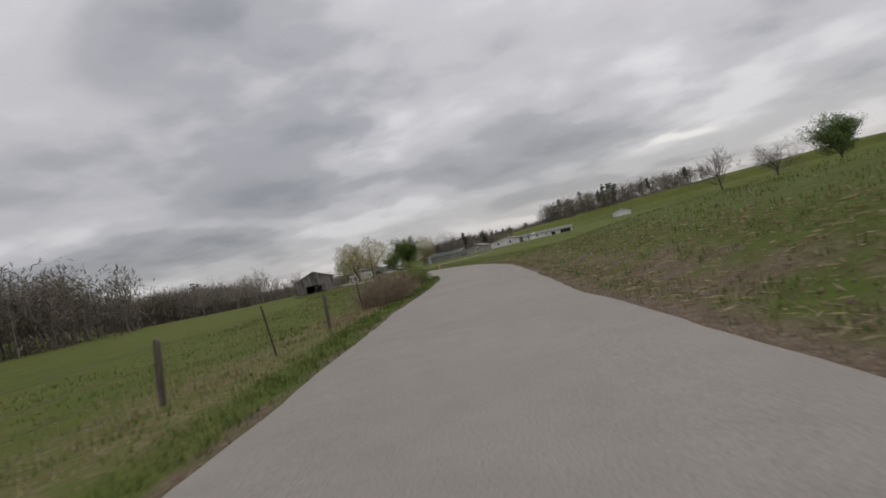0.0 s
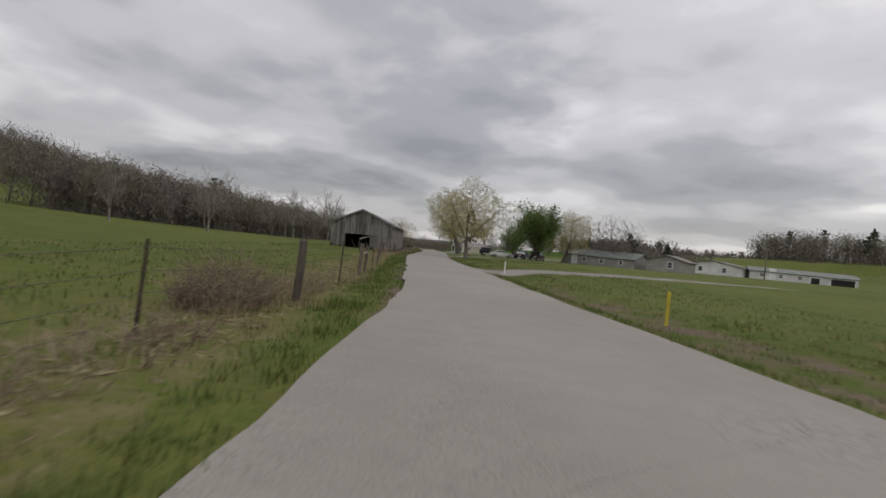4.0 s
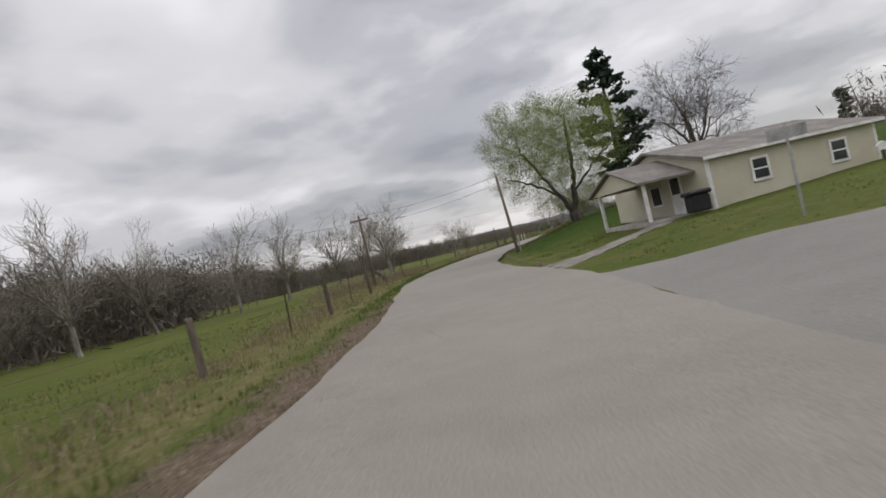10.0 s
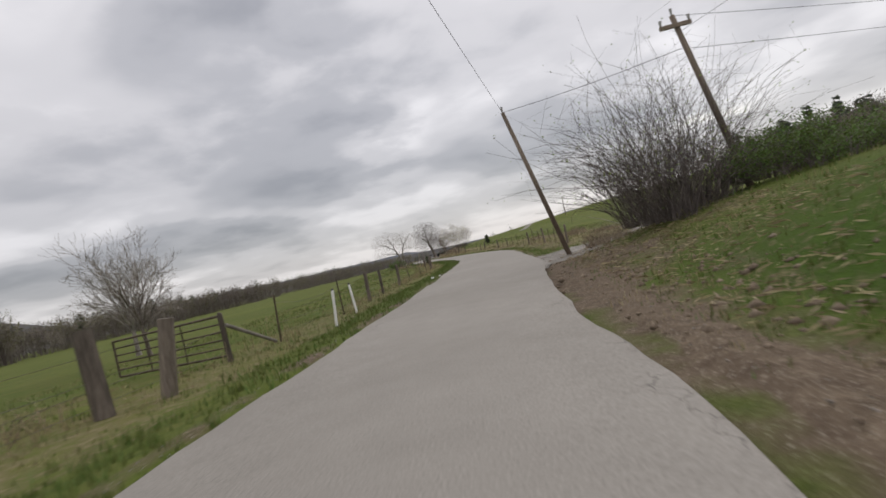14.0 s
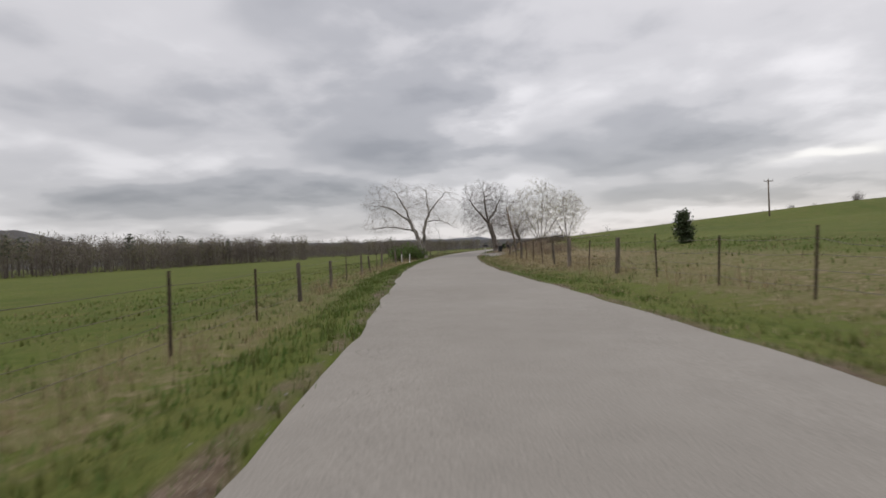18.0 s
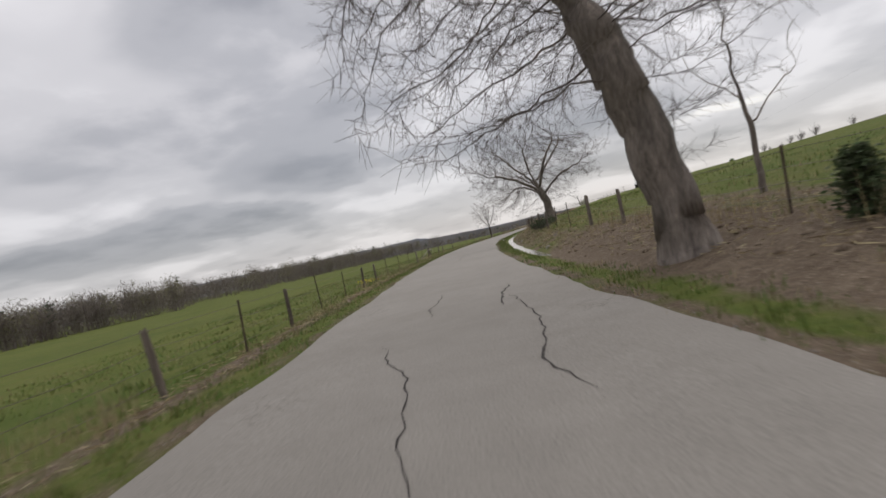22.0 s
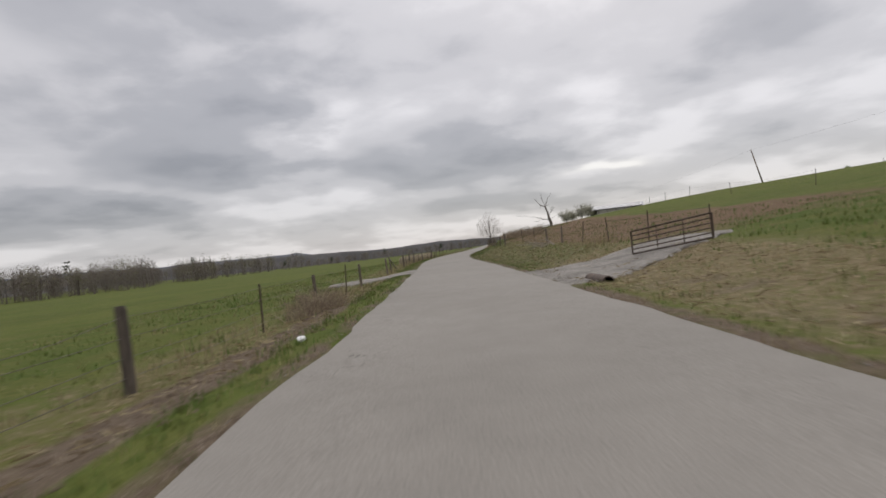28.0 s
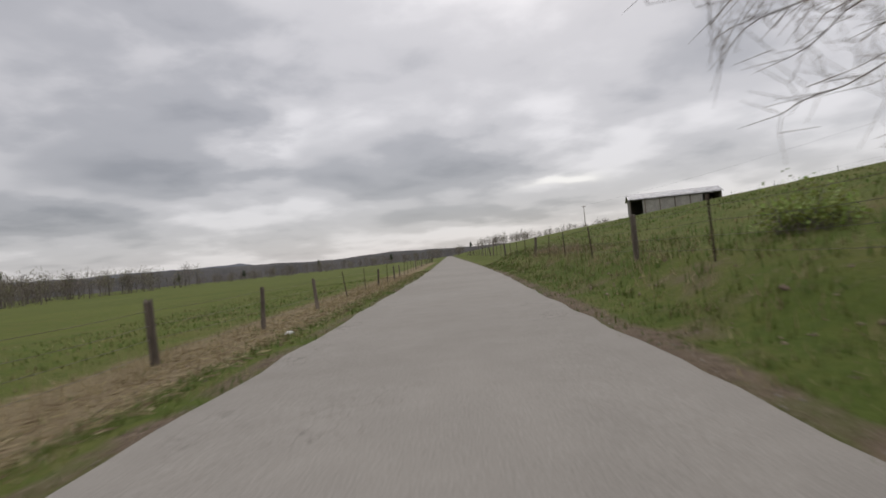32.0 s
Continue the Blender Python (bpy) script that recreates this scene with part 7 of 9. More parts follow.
# ---- fences ----
def post_mesh(name, seed, r, h):
    rng = random.Random(seed)
    bm = bmesh.new()
    n = 8
    rows = []
    for k, z in enumerate((-0.3, 0.0, h * 0.5, h * 0.96, h)):
        f = 1.12 - 0.16 * k / 4 if k < 4 else 0.8
        rows.append([bm.verts.new((r * f * math.cos(2 * math.pi * i / n) * rng.uniform(0.88, 1.1), r * f * math.sin(2 * math.pi * i / n) * rng.uniform(0.88, 1.1), z + (rng.uniform(-0.03, 0.03) if k == 4 else 0))) for i in range(n)])
    for a, b in zip(rows, rows[1:]):
        for i in range(n):
            bm.faces.new((a[i], a[(i + 1) % n], b[(i + 1) % n], b[i]))
    bm.faces.new(rows[-1])
    me = bpy.data.meshes.new(name)
    bm.to_mesh(me)
    bm.free()
    me.materials.append(POST_WOOD)
    return me


def tee_mesh(name, h):
    bm = boxes((-0.02, -0.004, -0.3, 0.02, 0.004, h), (-0.004, 0.004, -0.3, 0.004, 0.03, h))
    for k in range(9):
        box(bm, -0.013, -0.012, 0.15 + k * h / 10, 0.013, -0.004, 0.17 + k * h / 10)
    me = bpy.data.meshes.new(name)
    bm.to_mesh(me)
    bm.free()
    me.materials.append(POST_STEEL)
    return me


WOOD_POSTS = [post_mesh("wood_post", k, r, h) for k, (r, h) in enumerate(((0.055, 1.0), (0.064, 1.05), (0.05, 0.95), (0.07, 1.1)))]
TEE_POSTS = [tee_mesh("steel_post", h) for h in (1.0, 1.1)]


def fence(label, rows, seed, wires=(0.22, 0.45, 0.68, 0.92), name="wire_fence", slack=0.03):
    """A run of posts with strands of wire: rows of s, l, kind (w wood, t steel)."""
    rng = random.Random(seed)
    base = spot(rows[0][0], rows[0][1])
    f = thing(name, label, "fence", base)
    tops = []
    for s, l, k in rows:
        p = spot(s, l) - base
        tilt = Matrix.Rotation(rng.gauss(0, 0.05), 4, "X") @ Matrix.Rotation(rng.gauss(0, 0.05), 4, "Y") @ Matrix.Rotation(rng.uniform(0, 6), 4, "Z")
        m = Matrix.Translation(p) @ tilt
        me = rng.choice(WOOD_POSTS if k == "w" else TEE_POSTS)
        child("wood_post" if k == "w" else "steel_post", me, f, "", m)
        tops.append((p, m))
    for h in wires:
        segs = []
        for (p, m), (q, n) in zip(tops, tops[1:]):
            a, b = m @ Vector((0, 0, h)), n @ Vector((0, 0, h))
            d = slack * rng.uniform(0.3, 1.6) + (0.12 if rng.random() < 0.07 else 0)
            pts = [a.lerp(b, k / 4) - Vector((0, 0, d * 4 * (k / 4) * (1 - k / 4))) for k in range(5)]
            segs += [(*pts[k], *pts[k + 1], 0.0042, 0.0042) for k in range(4)]
        child("wire", fast_mesh("wire", *tubes(segs, 3), WIRE), f)
    return f


def lat(knots):
    a = np.array(knots, float)
    return lambda s: float(np.interp(s, a[:, 0], a[:, 1]))


LEFT_LINE = lat([(-40, -4.6), (6.3, -4.7), (9.6, -4.2), (39, -4.0), (47.4, -3.8), (49.6, -3.7), (63.4, -4.5), (67.3, -3.8), (75.7, -3.5), (85, -3.5), (112, -4.5), (117.8, -4.1), (125, -4.5), (146, -4.8), (148, -4.3), (155, -3.9), (161, -5.3), (178, -5.2), (182, -4.6), (194, -4.7), (208, -5.0), (214.5, -4.0),
                 (225, -4.6), (234, -5.7), (237, -4.9), (240, -4.2), (251, -4.7), (262, -4.5), (309, -4.3), (322.4, -4.4), (343, -4.8), (358, -4.8), (361.7, -4.7), (363.5, -3.8), (369, -3.8), (387, -4.6), (408, -4.9), (432, -6.6), (441, -6.3), (456, -4.9), (485, -4.0), (494, -4.3), (512, -4.2), (524, -3.9), (533, -3.6), (543, -4.1), (570, -4.1), (588, -4.9), (597, -4.4), (720, -4.7)])
RIGHT_LINE = lat([(195, 13), (240, 13), (256, 4.5), (338, 4.5), (366, 5.2), (482, 5.2), (500, 6.9), (532, 6.8), (558, 4.3), (720, 4.3)])


def every(a, b, step, kinds="t", seed=0):
    rng = random.Random(seed)
    out, s = [], a
    while s < b:
        out.append((s, rng.choice(kinds)))
        s += step * rng.uniform(0.92, 1.08)
    return out


def parse(text):
    return [(float(w[:-1]), w[-1]) if w[-1] in "wt" else (float(w), "t") for w in text.split()]


def run(label, posts, line, seed):
    return fence(label, [(s, line(s), k) for s, k in posts], seed)


run("sagging barbed wire fence on mixed wood and steel posts", every(-38, 2, 4, "twt", 1) + parse("6.3w 9.6t 13.5w 17.5t 21.5w 25.2t 29.4w 34t 39.1w 43.2t 47.4w 49.6w 53.5t 58.5t 63.4t 67.3w 71.7t 75.7w 78w 81.5t 85w") + every(88.5, 112, 4, "ttw", 2) + parse("114.2t 117.8w 121.5w 123w"), LEFT_LINE, 1)
run("barbed wire fence on weathered posts past the barn", parse("146.1t 146.9w 148.1w 152.8w 155.2w 158t 161.2t 165.4w 169.5t 174t 178.2w 181.8t 186.2w 190t 194.3w 198.5t 203t 207.7t 208.9w 214.5w 219t 224w 229t 236.8w"), LEFT_LINE, 2)
run("barbed wire fence along the hay field", parse("238.4t 242.4t 246.4w 249.8w 254.1w 257.3t") + every(261.6, 291, 4.2, "ttw", 3) + parse("293.2w 298w 302t") + parse("305.5t 309.1w 314.2w 318t 322.4w 325.6w 328.5t") + every(331, 352, 4.2, "ttw", 5) + parse("354.7w 359t"), LEFT_LINE, 3)
run("barbed wire fence on steel posts along the low field", parse("362.4w 365.8w 369.3w 372.4t 375.6w 379t 383t 387.3w 390.6w 394.5t 399t 403.5t 407.9w 412.5t") + parse("418w 419.4w") + parse("423t 427.5w 431.8w 438.3w 442.5t") + every(447, 482, 4.4, "ttw", 7) + parse("486w 490t 494.5w 499t 503.5w 508t 511.5w"), LEFT_LINE, 4)
run("barbed wire fence past the field entrance", parse("521.6w 524w 532.7w 537.5t 542.6w 546.4w 551t 555.5w 560t 564.5w 569w 571.9w 576t 580w 584t 587.9w 592.1w 596.2w") + every(600.5, 720, 4.4, "ttw", 8), LEFT_LINE, 5)
run("thin steel post fence on the grassy bank", every(204, 240, 4.5, "t", 9), RIGHT_LINE, 6)
run("barbed wire fence on closely set mixed posts", every(256, 338, 2.6, "ttw", 10), RIGHT_LINE, 7)
run("barbed wire fence along the top of the bank", every(366, 481, 4.0, "ttw", 11), RIGHT_LINE, 8)
run("barbed wire fence set back from the road", parse("503t 507.5t 512t 516.2t 520.5w 524.5w 529t 534t"), RIGHT_LINE, 9)
run("old wooden posts along the foot of the bank", parse("541w 544w 547.2w 549.4w"), lat([(538, 6.0), (547, 5.1), (550, 4.9)]), 15)
run("barbed wire fence along the pasture slope", every(556, 720, 4.0, "ttw", 13), RIGHT_LINE, 10)
fence("wire fence crossing the pasture slope", [(300, 12 + 6 * k, "t") for k in range(9)], 12)
fence("wire fence climbing the far pasture", [(520 + 12 * k, 22 + 1.5 * k, "t") for k in range(14)], 13)
fence("wire fence between field and woods", [(62 + 8 * k, -34 - 1.2 * k, "t") for k in range(9)], 14)


def rail(name, label, a, b, r, z0, z1, material=None):
    p, q = spot(*a, z0), spot(*b, z1)
    t = thing(name, label, "rail", p)
    bm = bmesh.new()
    part("pole", cyl(bm, (0, 0, 0), q - p, r, r * 0.85, 8), material or POST_WOOD, t)


for a, b, z0, z1 in (((47.4, -3.8), (49.6, -3.7), 0.68, 0.7), ((75.7, -3.5), (78, -3.5), 0.68, 0.72), ((121.5, -4.4), (123.0, -4.45), 0.7, 0.92), ((146.9, -4.55), (148.1, -4.28), 0.5, 0.6), ((145.2, -5.0), (146.8, -4.6), 0.05, 0.72), ((418, -5.6), (419.4, -5.4), 0.85, 0.85), ((417.2, -6.2), (418, -5.6), 0.1, 0.8),
                     ((419.4, -5.45), (420.4, -5.9), 0.8, 0.1), ((524.2, -3.9), (526.6, -3.75), 0.85, 0.15), ((236.8, -4.9), (237.8, -4.4), 0.75, 0.1)):
    rail("brace_rail", "weathered round rail bracing two fence posts", a, b, 0.042, z0, z1, BARK_PALE)


def tube_gate(label, a, b, h=1.15, material=POST_STEEL, bars=5, lift=0.12):
    p, q = spot(*a), spot(*b)
    d = q - p
    g = thing("metal_gate", label, "gate", p)
    up = Vector((0, 0, 1))
    for nm, x, y in (("gate_frame", 0, 0),):
        bm = bmesh.new()
        for c0, c1 in (((0, lift), (1, lift)), ((0, h), (1, h)), ((0, lift), (0, h)), ((1, lift), (1, h))):
            cyl(bm, d * c0[0] + up * c0[1], d * c1[0] + up * c1[1], 0.024, n=6)
        part(nm, bm, material, g)
    for k in range(1, bars):
        z = lift + (h - lift) * k / bars
        bm = bmesh.new()
        part("bar", cyl(bm, up * z, d + up * z, 0.017, n=6), material, g)
    for k in (0.33, 0.66):
        bm = bmesh.new()
        part("upright", cyl(bm, d * k + up * lift, d * k + up * h, 0.014, n=6), material, g)


tube_gate("rusty tubular gate in the fence line", (238.0, -8.4), (236.9, -5.05), 0.95)
tube_gate("dark tubular gate standing in the field fence", (156.2, -5.6), (153.4, -4.2), 0.95)
tube_gate("rusty brown cattle panel in the weeds of the bank", (549.6, 4.9), (552.9, 4.6), 0.95, bars=6)
tube_gate("rusty tubular gate standing open by the culvert", (504.0, 5.0), (502.6, 6.7), 0.78)


def board_fence():
    a, b = spot(348.9, 5.8), spot(349.6, 10.6)
    d = b - a
    f = thing("board_fence", "short black painted board fence panel", "fence", a)
    for k in range(4):
        p = d * (k / 3)
        part("post", boxes((p.x - 0.06, p.y - 0.06, p.z - 0.2, p.x + 0.06, p.y + 0.06, p.z + 0.92)), BLACK_PLASTIC, f)
    for z in (0.25, 0.52, 0.79):
        bm = bmesh.new()
        cyl(bm, Vector((0, 0, z)), d + Vector((0, 0, z)), 0.06, n=4)
        part("board", bm, BLACK_PLASTIC, f)


board_fence()


def plank_fence():
    a, b = spot(361.6, 6.2), spot(358.3, 17)
    d = b - a
    f = thing("plank_fence", "weathered grey plank fence behind the rubbish bins", "fence", a)
    for k in range(6):
        q = spot(361.6 - 3.3 * k / 5, 6.2 + 10.8 * k / 5) - a
        part("post", boxes((q.x - 0.06, q.y - 0.06, q.z - 0.25, q.x + 0.06, q.y + 0.06, q.z + 0.85 + 0.06 * (k % 2))), POST_WOOD, f)
        if k:
            for z in (0.28, 0.52, 0.76):
                bm = bmesh.new()
                cyl(bm, old + Vector((0, 0, z + 0.02 * (k % 3))), q + Vector((0, 0, z)), 0.032, n=4)
                part("plank", bm, BARK_PALE, f)
        old = q


plank_fence()

# ---- poles and wires ----
POLE = mat("utility_pole_wood", (0.17, 0.135, 0.105), 0.9, vary=0.3, scale=2, fine_scale=24, fine=0.3, bump=0.7, obj=0.15, stretch=(1, 1, 0.1))
PORCELAIN = mat("insulator", (0.35, 0.34, 0.33), 0.3, vary=0.15, bump=0)
STEEL = mat("galvanised_steel", (0.38, 0.385, 0.39), 0.45, 0.7, vary=0.2, bump=0.1)
CABLE = mat("power_cable", (0.045, 0.045, 0.05), 0.6, vary=0.15, bump=0)


def utility_pole(label, s, l, h, r=0.11, lean=(0, 0), arm=0.0, can=False, guard=False, turn=0.0, base_z=None):
    p = spot(s, l)
    if base_z is not None:
        p.z = base_z
    t = thing("utility_pole", label, "pole", p, heading(s) + turn)
    top = Vector((lean[0], lean[1], h))
    bm = bmesh.new()
    part("shaft", cyl(bm, (-lean[0] * 0.06, -lean[1] * 0.06, -0.3), top, r, r * 0.68, 12), POLE, t, smooth=True)
    if arm:
        o = top - Vector((0, 0, 0.3))
        part("crossarm", boxes((o.x - arm, o.y - 0.14, o.z - 0.05, o.x + arm, o.y - 0.05, o.z + 0.05)), POLE, t)
        for k in (-0.9, 0.9):
            bm = bmesh.new()
            cyl(bm, (o.x + arm * k, o.y - 0.1, o.z + 0.05), (o.x + arm * k, o.y - 0.1, o.z + 0.2), 0.03, 0.045, 8)
            part("insulator", bm, PORCELAIN, t)
    bm = bmesh.new()
    cyl(bm, top, top + Vector((0, 0, 0.18)), 0.025, 0.04, 8)
    part("insulator", bm, PORCELAIN, t)
    if can:
        o = top - Vector((0, 0, 0.9))
        bm = bmesh.new()
        cyl(bm, o + Vector((0.32, 0, -0.35)), o + Vector((0.32, 0, 0.25)), 0.19, n=14)
        c = part("transformer", bm, STEEL, t, smooth=False)
        bm = bmesh.new()
        part("bushing", cyl(bm, o + Vector((0.32, 0, 0.25)), o + Vector((0.32, 0, 0.42)), 0.035, n=8), PORCELAIN, c)
    if guard:
        part("cable_guard", boxes((0.13, -0.06, -0.1, 0.19, 0.06, 0.95)), STEEL, t, "grey metal cable guard")
    return t.matrix_basis @ top


def cable(a, b, sag=0.5, r=0.007, label="dark overhead service cable between poles"):
    a, b = Vector(a), Vector(b)
    t = thing("overhead_wire", label, "wire", a)
    n = 24
    pts = [(b - a) * (k / n) - Vector((0, 0, sag * 4 * (k / n) * (1 - k / n))) for k in range(n + 1)]
    child("strand", fast_mesh("strand", *tubes([(*pts[k], *pts[k + 1], r, r) for k in range(n)], 4), CABLE), t)


pa = utility_pole("leaning wooden utility pole with a grey cable guard", 197.7, 2.8, 4.3, 0.095, (-0.25, 0.1), guard=True)
pb = utility_pole("wooden utility pole on the bank with a crossarm", 241.3, 7.4, 4.8, 0.1, (-0.95, 0), arm=0.4)
pc = utility_pole("short wooden utility pole at the road bend", 244.5, 2.9, 4.9, 0.09, (-1.15, -0.9))
pd = utility_pole("wooden utility pole with a crossarm in the field", 201.8, -6.5, 4.6, 0.1, (-0.1, 0), arm=0.6)
pe = utility_pole("leaning wooden utility pole beside the drive", 342.6, 5.6, 3.9, 0.09, (-0.75, 0.3))
pf = utility_pole("leaning wooden utility pole behind the board fence", 349.3, 6.1, 3.75, 0.1, (-0.95, 0.2))
pg = utility_pole("leaning wooden pole on the pasture hill", 587, 53, 6.8, 0.13, (-1.6, 0))
ph = utility_pole("far wooden pole on the hill", 730, 38.7, 6.5, 0.13, arm=0.6)
pi = utility_pole("wooden pole on the pasture rise", 376, 41.7, 5.2, 0.12, arm=0.6)
pj = utility_pole("wooden utility pole among the white houses", 141, 52, 4.6, 0.1, arm=0.6)
utility_pole("wooden utility pole behind the houses", 150, 24, 5.0, 0.1, arm=0.4)
hill_end = spot(262, 60, 7)
cable(pd - Vector((0, 0, 1.5)), pc, 0.15, 0.005)
cable(pb - Vector((0, 0, 0.5)), spot(202, 11.5, 3.2), 0.5, 0.005)
cable(pc, pb - Vector((0, 0, 0.9)), 0.06)
cable(pb, hill_end, 0.5)
cable(pb - Vector((0, 0, 0.9)), hill_end - Vector((0, 0, 0.8)), 0.5)
cable(pa, spot(190, 11, 2.9), 0.15)
cable(pa, pd, 0.25)
cable(pa - Vector((0, 0, 0.4)), pd - Vector((0, 0, 0.6)), 0.3)
cable(pd - Vector((0, 0, 0.4)), spot(196, -60, 7.5), 0.5)
cable(pe, pf, 0.3)
cable(pg, ph, 1.4)
cable(pg, spot(520, 90, 14), 1.2)
cable(pj, spot(120, 110, 9), 0.8)


# ---- mailboxes, bins, markers ----
def mailbox(label, s, l, material, turn, lean=0.0, pm=POST_WOOD, h=0.95):
    t = thing("mailbox", label, "mailbox", spot(s, l), heading(s) + turn)
    part("post", boxes((-0.05 , -0.05, -0.3, 0.05, 0.05, h), bevel=0.008), pm, t)
    pts = [(-0.11, 0), (0.11, 0), (0.11, 0.12)] + [(0.11 * math.cos(a), 0.12 + 0.11 * math.sin(a)) for a in np.linspace(0.3, math.pi - 0.3, 7)] + [(-0.11, 0.12)]
    b = part("box", prism([(x, z + h) for x, z in pts], -0.27, 0.27), material, t)
    part("door", prism([(x * 1.05, z * 1.04 + h) for x, z in pts], -0.285, -0.272), material, b)
    part("flag", boxes((0.112, 0.16, h + 0.05, 0.12, 0.26, h + 0.09)), LAMP_RED, b)
    t.matrix_basis = t.matrix_basis @ Matrix.Rotation(lean, 4, "X")


mailbox("black rounded mailbox on a leaning wooden post", 140.6, -3.7, BLACK_PLASTIC, -1.57, 0.24, h=0.78)
mailbox("black rounded mailbox on a square grey-white post", 361.6, 2.6, BLACK_PLASTIC, 1.57, 0.1, CONCRETE, 0.85)


def stub(name, label, s, l, h, r, material, category="post", lean=(0, 0), n=8):
    t = thing(name, label, category, spot(s, l))
    bm = bmesh.new()
    part("shaft", cyl(bm, (0, 0, -0.2), (lean[0], lean[1], h), r, r * 0.95, n), material, t)
    return t


YELLOW = mat("yellow_marker_paint", (0.55, 0.42, 0.04), 0.6, vary=0.15, bump=0.1)
stub("gate_post", "thick old split gate post of grey wood", 233.4, -4.9, 1.25, 0.14, POST_WOOD, "post", (-0.12, 0.05), 9)
stub("gate_post", "thick old leaning gate post of grey wood", 234.0, -4.4, 1.15, 0.12, POST_WOOD, "post", (0.2, 0.05), 9)
stub("wooden_post", "short weathered post beside the mailbox", 141.0, -4.5, 0.85, 0.07, POST_WOOD)
for s, l, h, m, lab, lean in ((69.8, 4.0, 0.75, YELLOW, "yellow plastic utility marker in the grass", (0, 0)), (238.9, -3.4, 0.85, TRIM, "white marker post at the bend", (0.1, 0)), (241.6, -3.65, 0.85, TRIM, "white marker post leaning at the bend", (-0.08, 0.05)),
                              (343.4, -4.8, 0.8, TRIM, "white marker post by the fence", (0, 0)), (335, -3.1, 0.7, TRIM, "white marker post on the verge", (0.05, 0)), (351.6, 7.9, 0.7, YELLOW, "yellow utility marker on the bank", (0, 0)), (88.2, 3.6, 0.8, TRIM, "white marker post at the lane mouth", (0, 0))):
    t = stub("marker_post", lab, s, l, h, 0.035, m, "marker", lean)
    bm = bmesh.new()
    cyl(bm, (lean[0], lean[1], h), (lean[0], lean[1], h + 0.04), 0.04, 0.025, 8)
    part("cap", bm, BLACK_PLASTIC if m is TRIM else YELLOW, t)
t = stub("sign_post", "thin road sign post by the side road", 178.0, 5.6, 1.6, 0.025, STEEL, "sign")
part("sign_plate", boxes((-0.3, -0.03, 1.35, 0.3, -0.015, 1.55)), STEEL, t)

for s, l, tn in ((359.6, 4.5, 0.2), (359.3, 5.6, -0.3)):
    b = thing("wheelie_bin", "dark wheeled rubbish bin beside the drive", "bin", spot(s, l, 0.05), heading(s) + tn, "bins by the drive")
    bm = boxes((-0.24, -0.26, 0.05, 0.24, 0.26, 0.68))
    for v in bm.verts:
        if v.co.z < 0.5:
            v.co.x *= 0.8
            v.co.y *= 0.8
    part("body", bm, BLACK_PLASTIC, b)
    part("lid", boxes((-0.27, -0.29, 0.68, 0.27, 0.31, 0.74), bevel=0.02), BLACK_PLASTIC, b)
    for k in (-0.2, 0.2):
        bm = bmesh.new()
        part("wheel", cyl(bm, (k - 0.03, 0.26, 0.09), (k + 0.03, 0.26, 0.09), 0.09, n=10), RUBBER, b)

# ---- logs, rocks, culvert, bales ----
rng = random.Random(11)
for i in range(34):
    a = spot(142.0 + rng.uniform(-1.0, 1.6), -6.3 + rng.uniform(-0.9, 0.8))
    t = thing("log", "cut grey log lying beside the barn", "log", a + Vector((0, 0, 0.1 + 0.15 * (i // 7))), rng.uniform(0, 3.1), "log pile")
    bm = bmesh.new()
    L = rng.uniform(0.9, 2.0)
    part("wood", cyl(bm, (-L / 2, 0, 0), (L / 2, 0, rng.uniform(-0.05, 0.05)), rng.uniform(0.05, 0.12), n=9), BARK_DARK if i % 3 else BARK_PALE, t)


def rock_mesh(seed):
    r = random.Random(seed)
    bm = bmesh.new()
    bmesh.ops.create_icosphere(bm, subdivisions=1, radius=1.0)
    o = Vector((r.uniform(0, 50), 0, 0))
    for v in bm.verts:
        v.co *= r.uniform(0.7, 1.15) + 0.3 * noise.noise(v.co * 1.3 + o)
    me = bpy.data.meshes.new("rock")
    bm.to_mesh(me)
    bm.free()
    me.materials.append(ROCK)
    return me


ROCK = mat("pale_limestone", (0.29, 0.27, 0.24), 0.9, vary=0.3, scale=1.5, fine_scale=9, fine=0.2, bump=0.8, obj=0.25)
ROCKS = [rock_mesh(k) for k in range(5)]


def rocks(n, s0, s1, l0, l1, r0, r1, label, group):
    for i in range(n):
        p = spot(rng.uniform(s0, s1), rng.uniform(l0, l1))
        t = thing("rock", label, "rock", p, 0, group)
        r = rng.uniform(r0, r1)
        child("stone", rng.choice(ROCKS), t, "", Matrix.Rotation(rng.uniform(0, 6), 4, "Z") @ Matrix.Diagonal((r, r * 0.8, r * 0.6, 1)))


rocks(290, 345.6, 353.0, 3.3, 6.2, 0.08, 0.27, "pale broken limestone rock in the ditch", "riprap")
rocks(14, 222, 231, 3.4, 5.4, 0.06, 0.17, "pale stone showing in the bank", "bank stones")
rocks(26, 380, 478, 3.3, 4.6, 0.05, 0.16, "loose stone at the foot of the bank", "bank stones")
rocks(8, 131, 134, 3.4, 5.0, 0.06, 0.14, "pale stone on the lawn edge", "lawn stones")
rocks(10, 203, 216, 2.6, 3.6, 0.05, 0.12, "stone washed onto the verge", "verge stones")

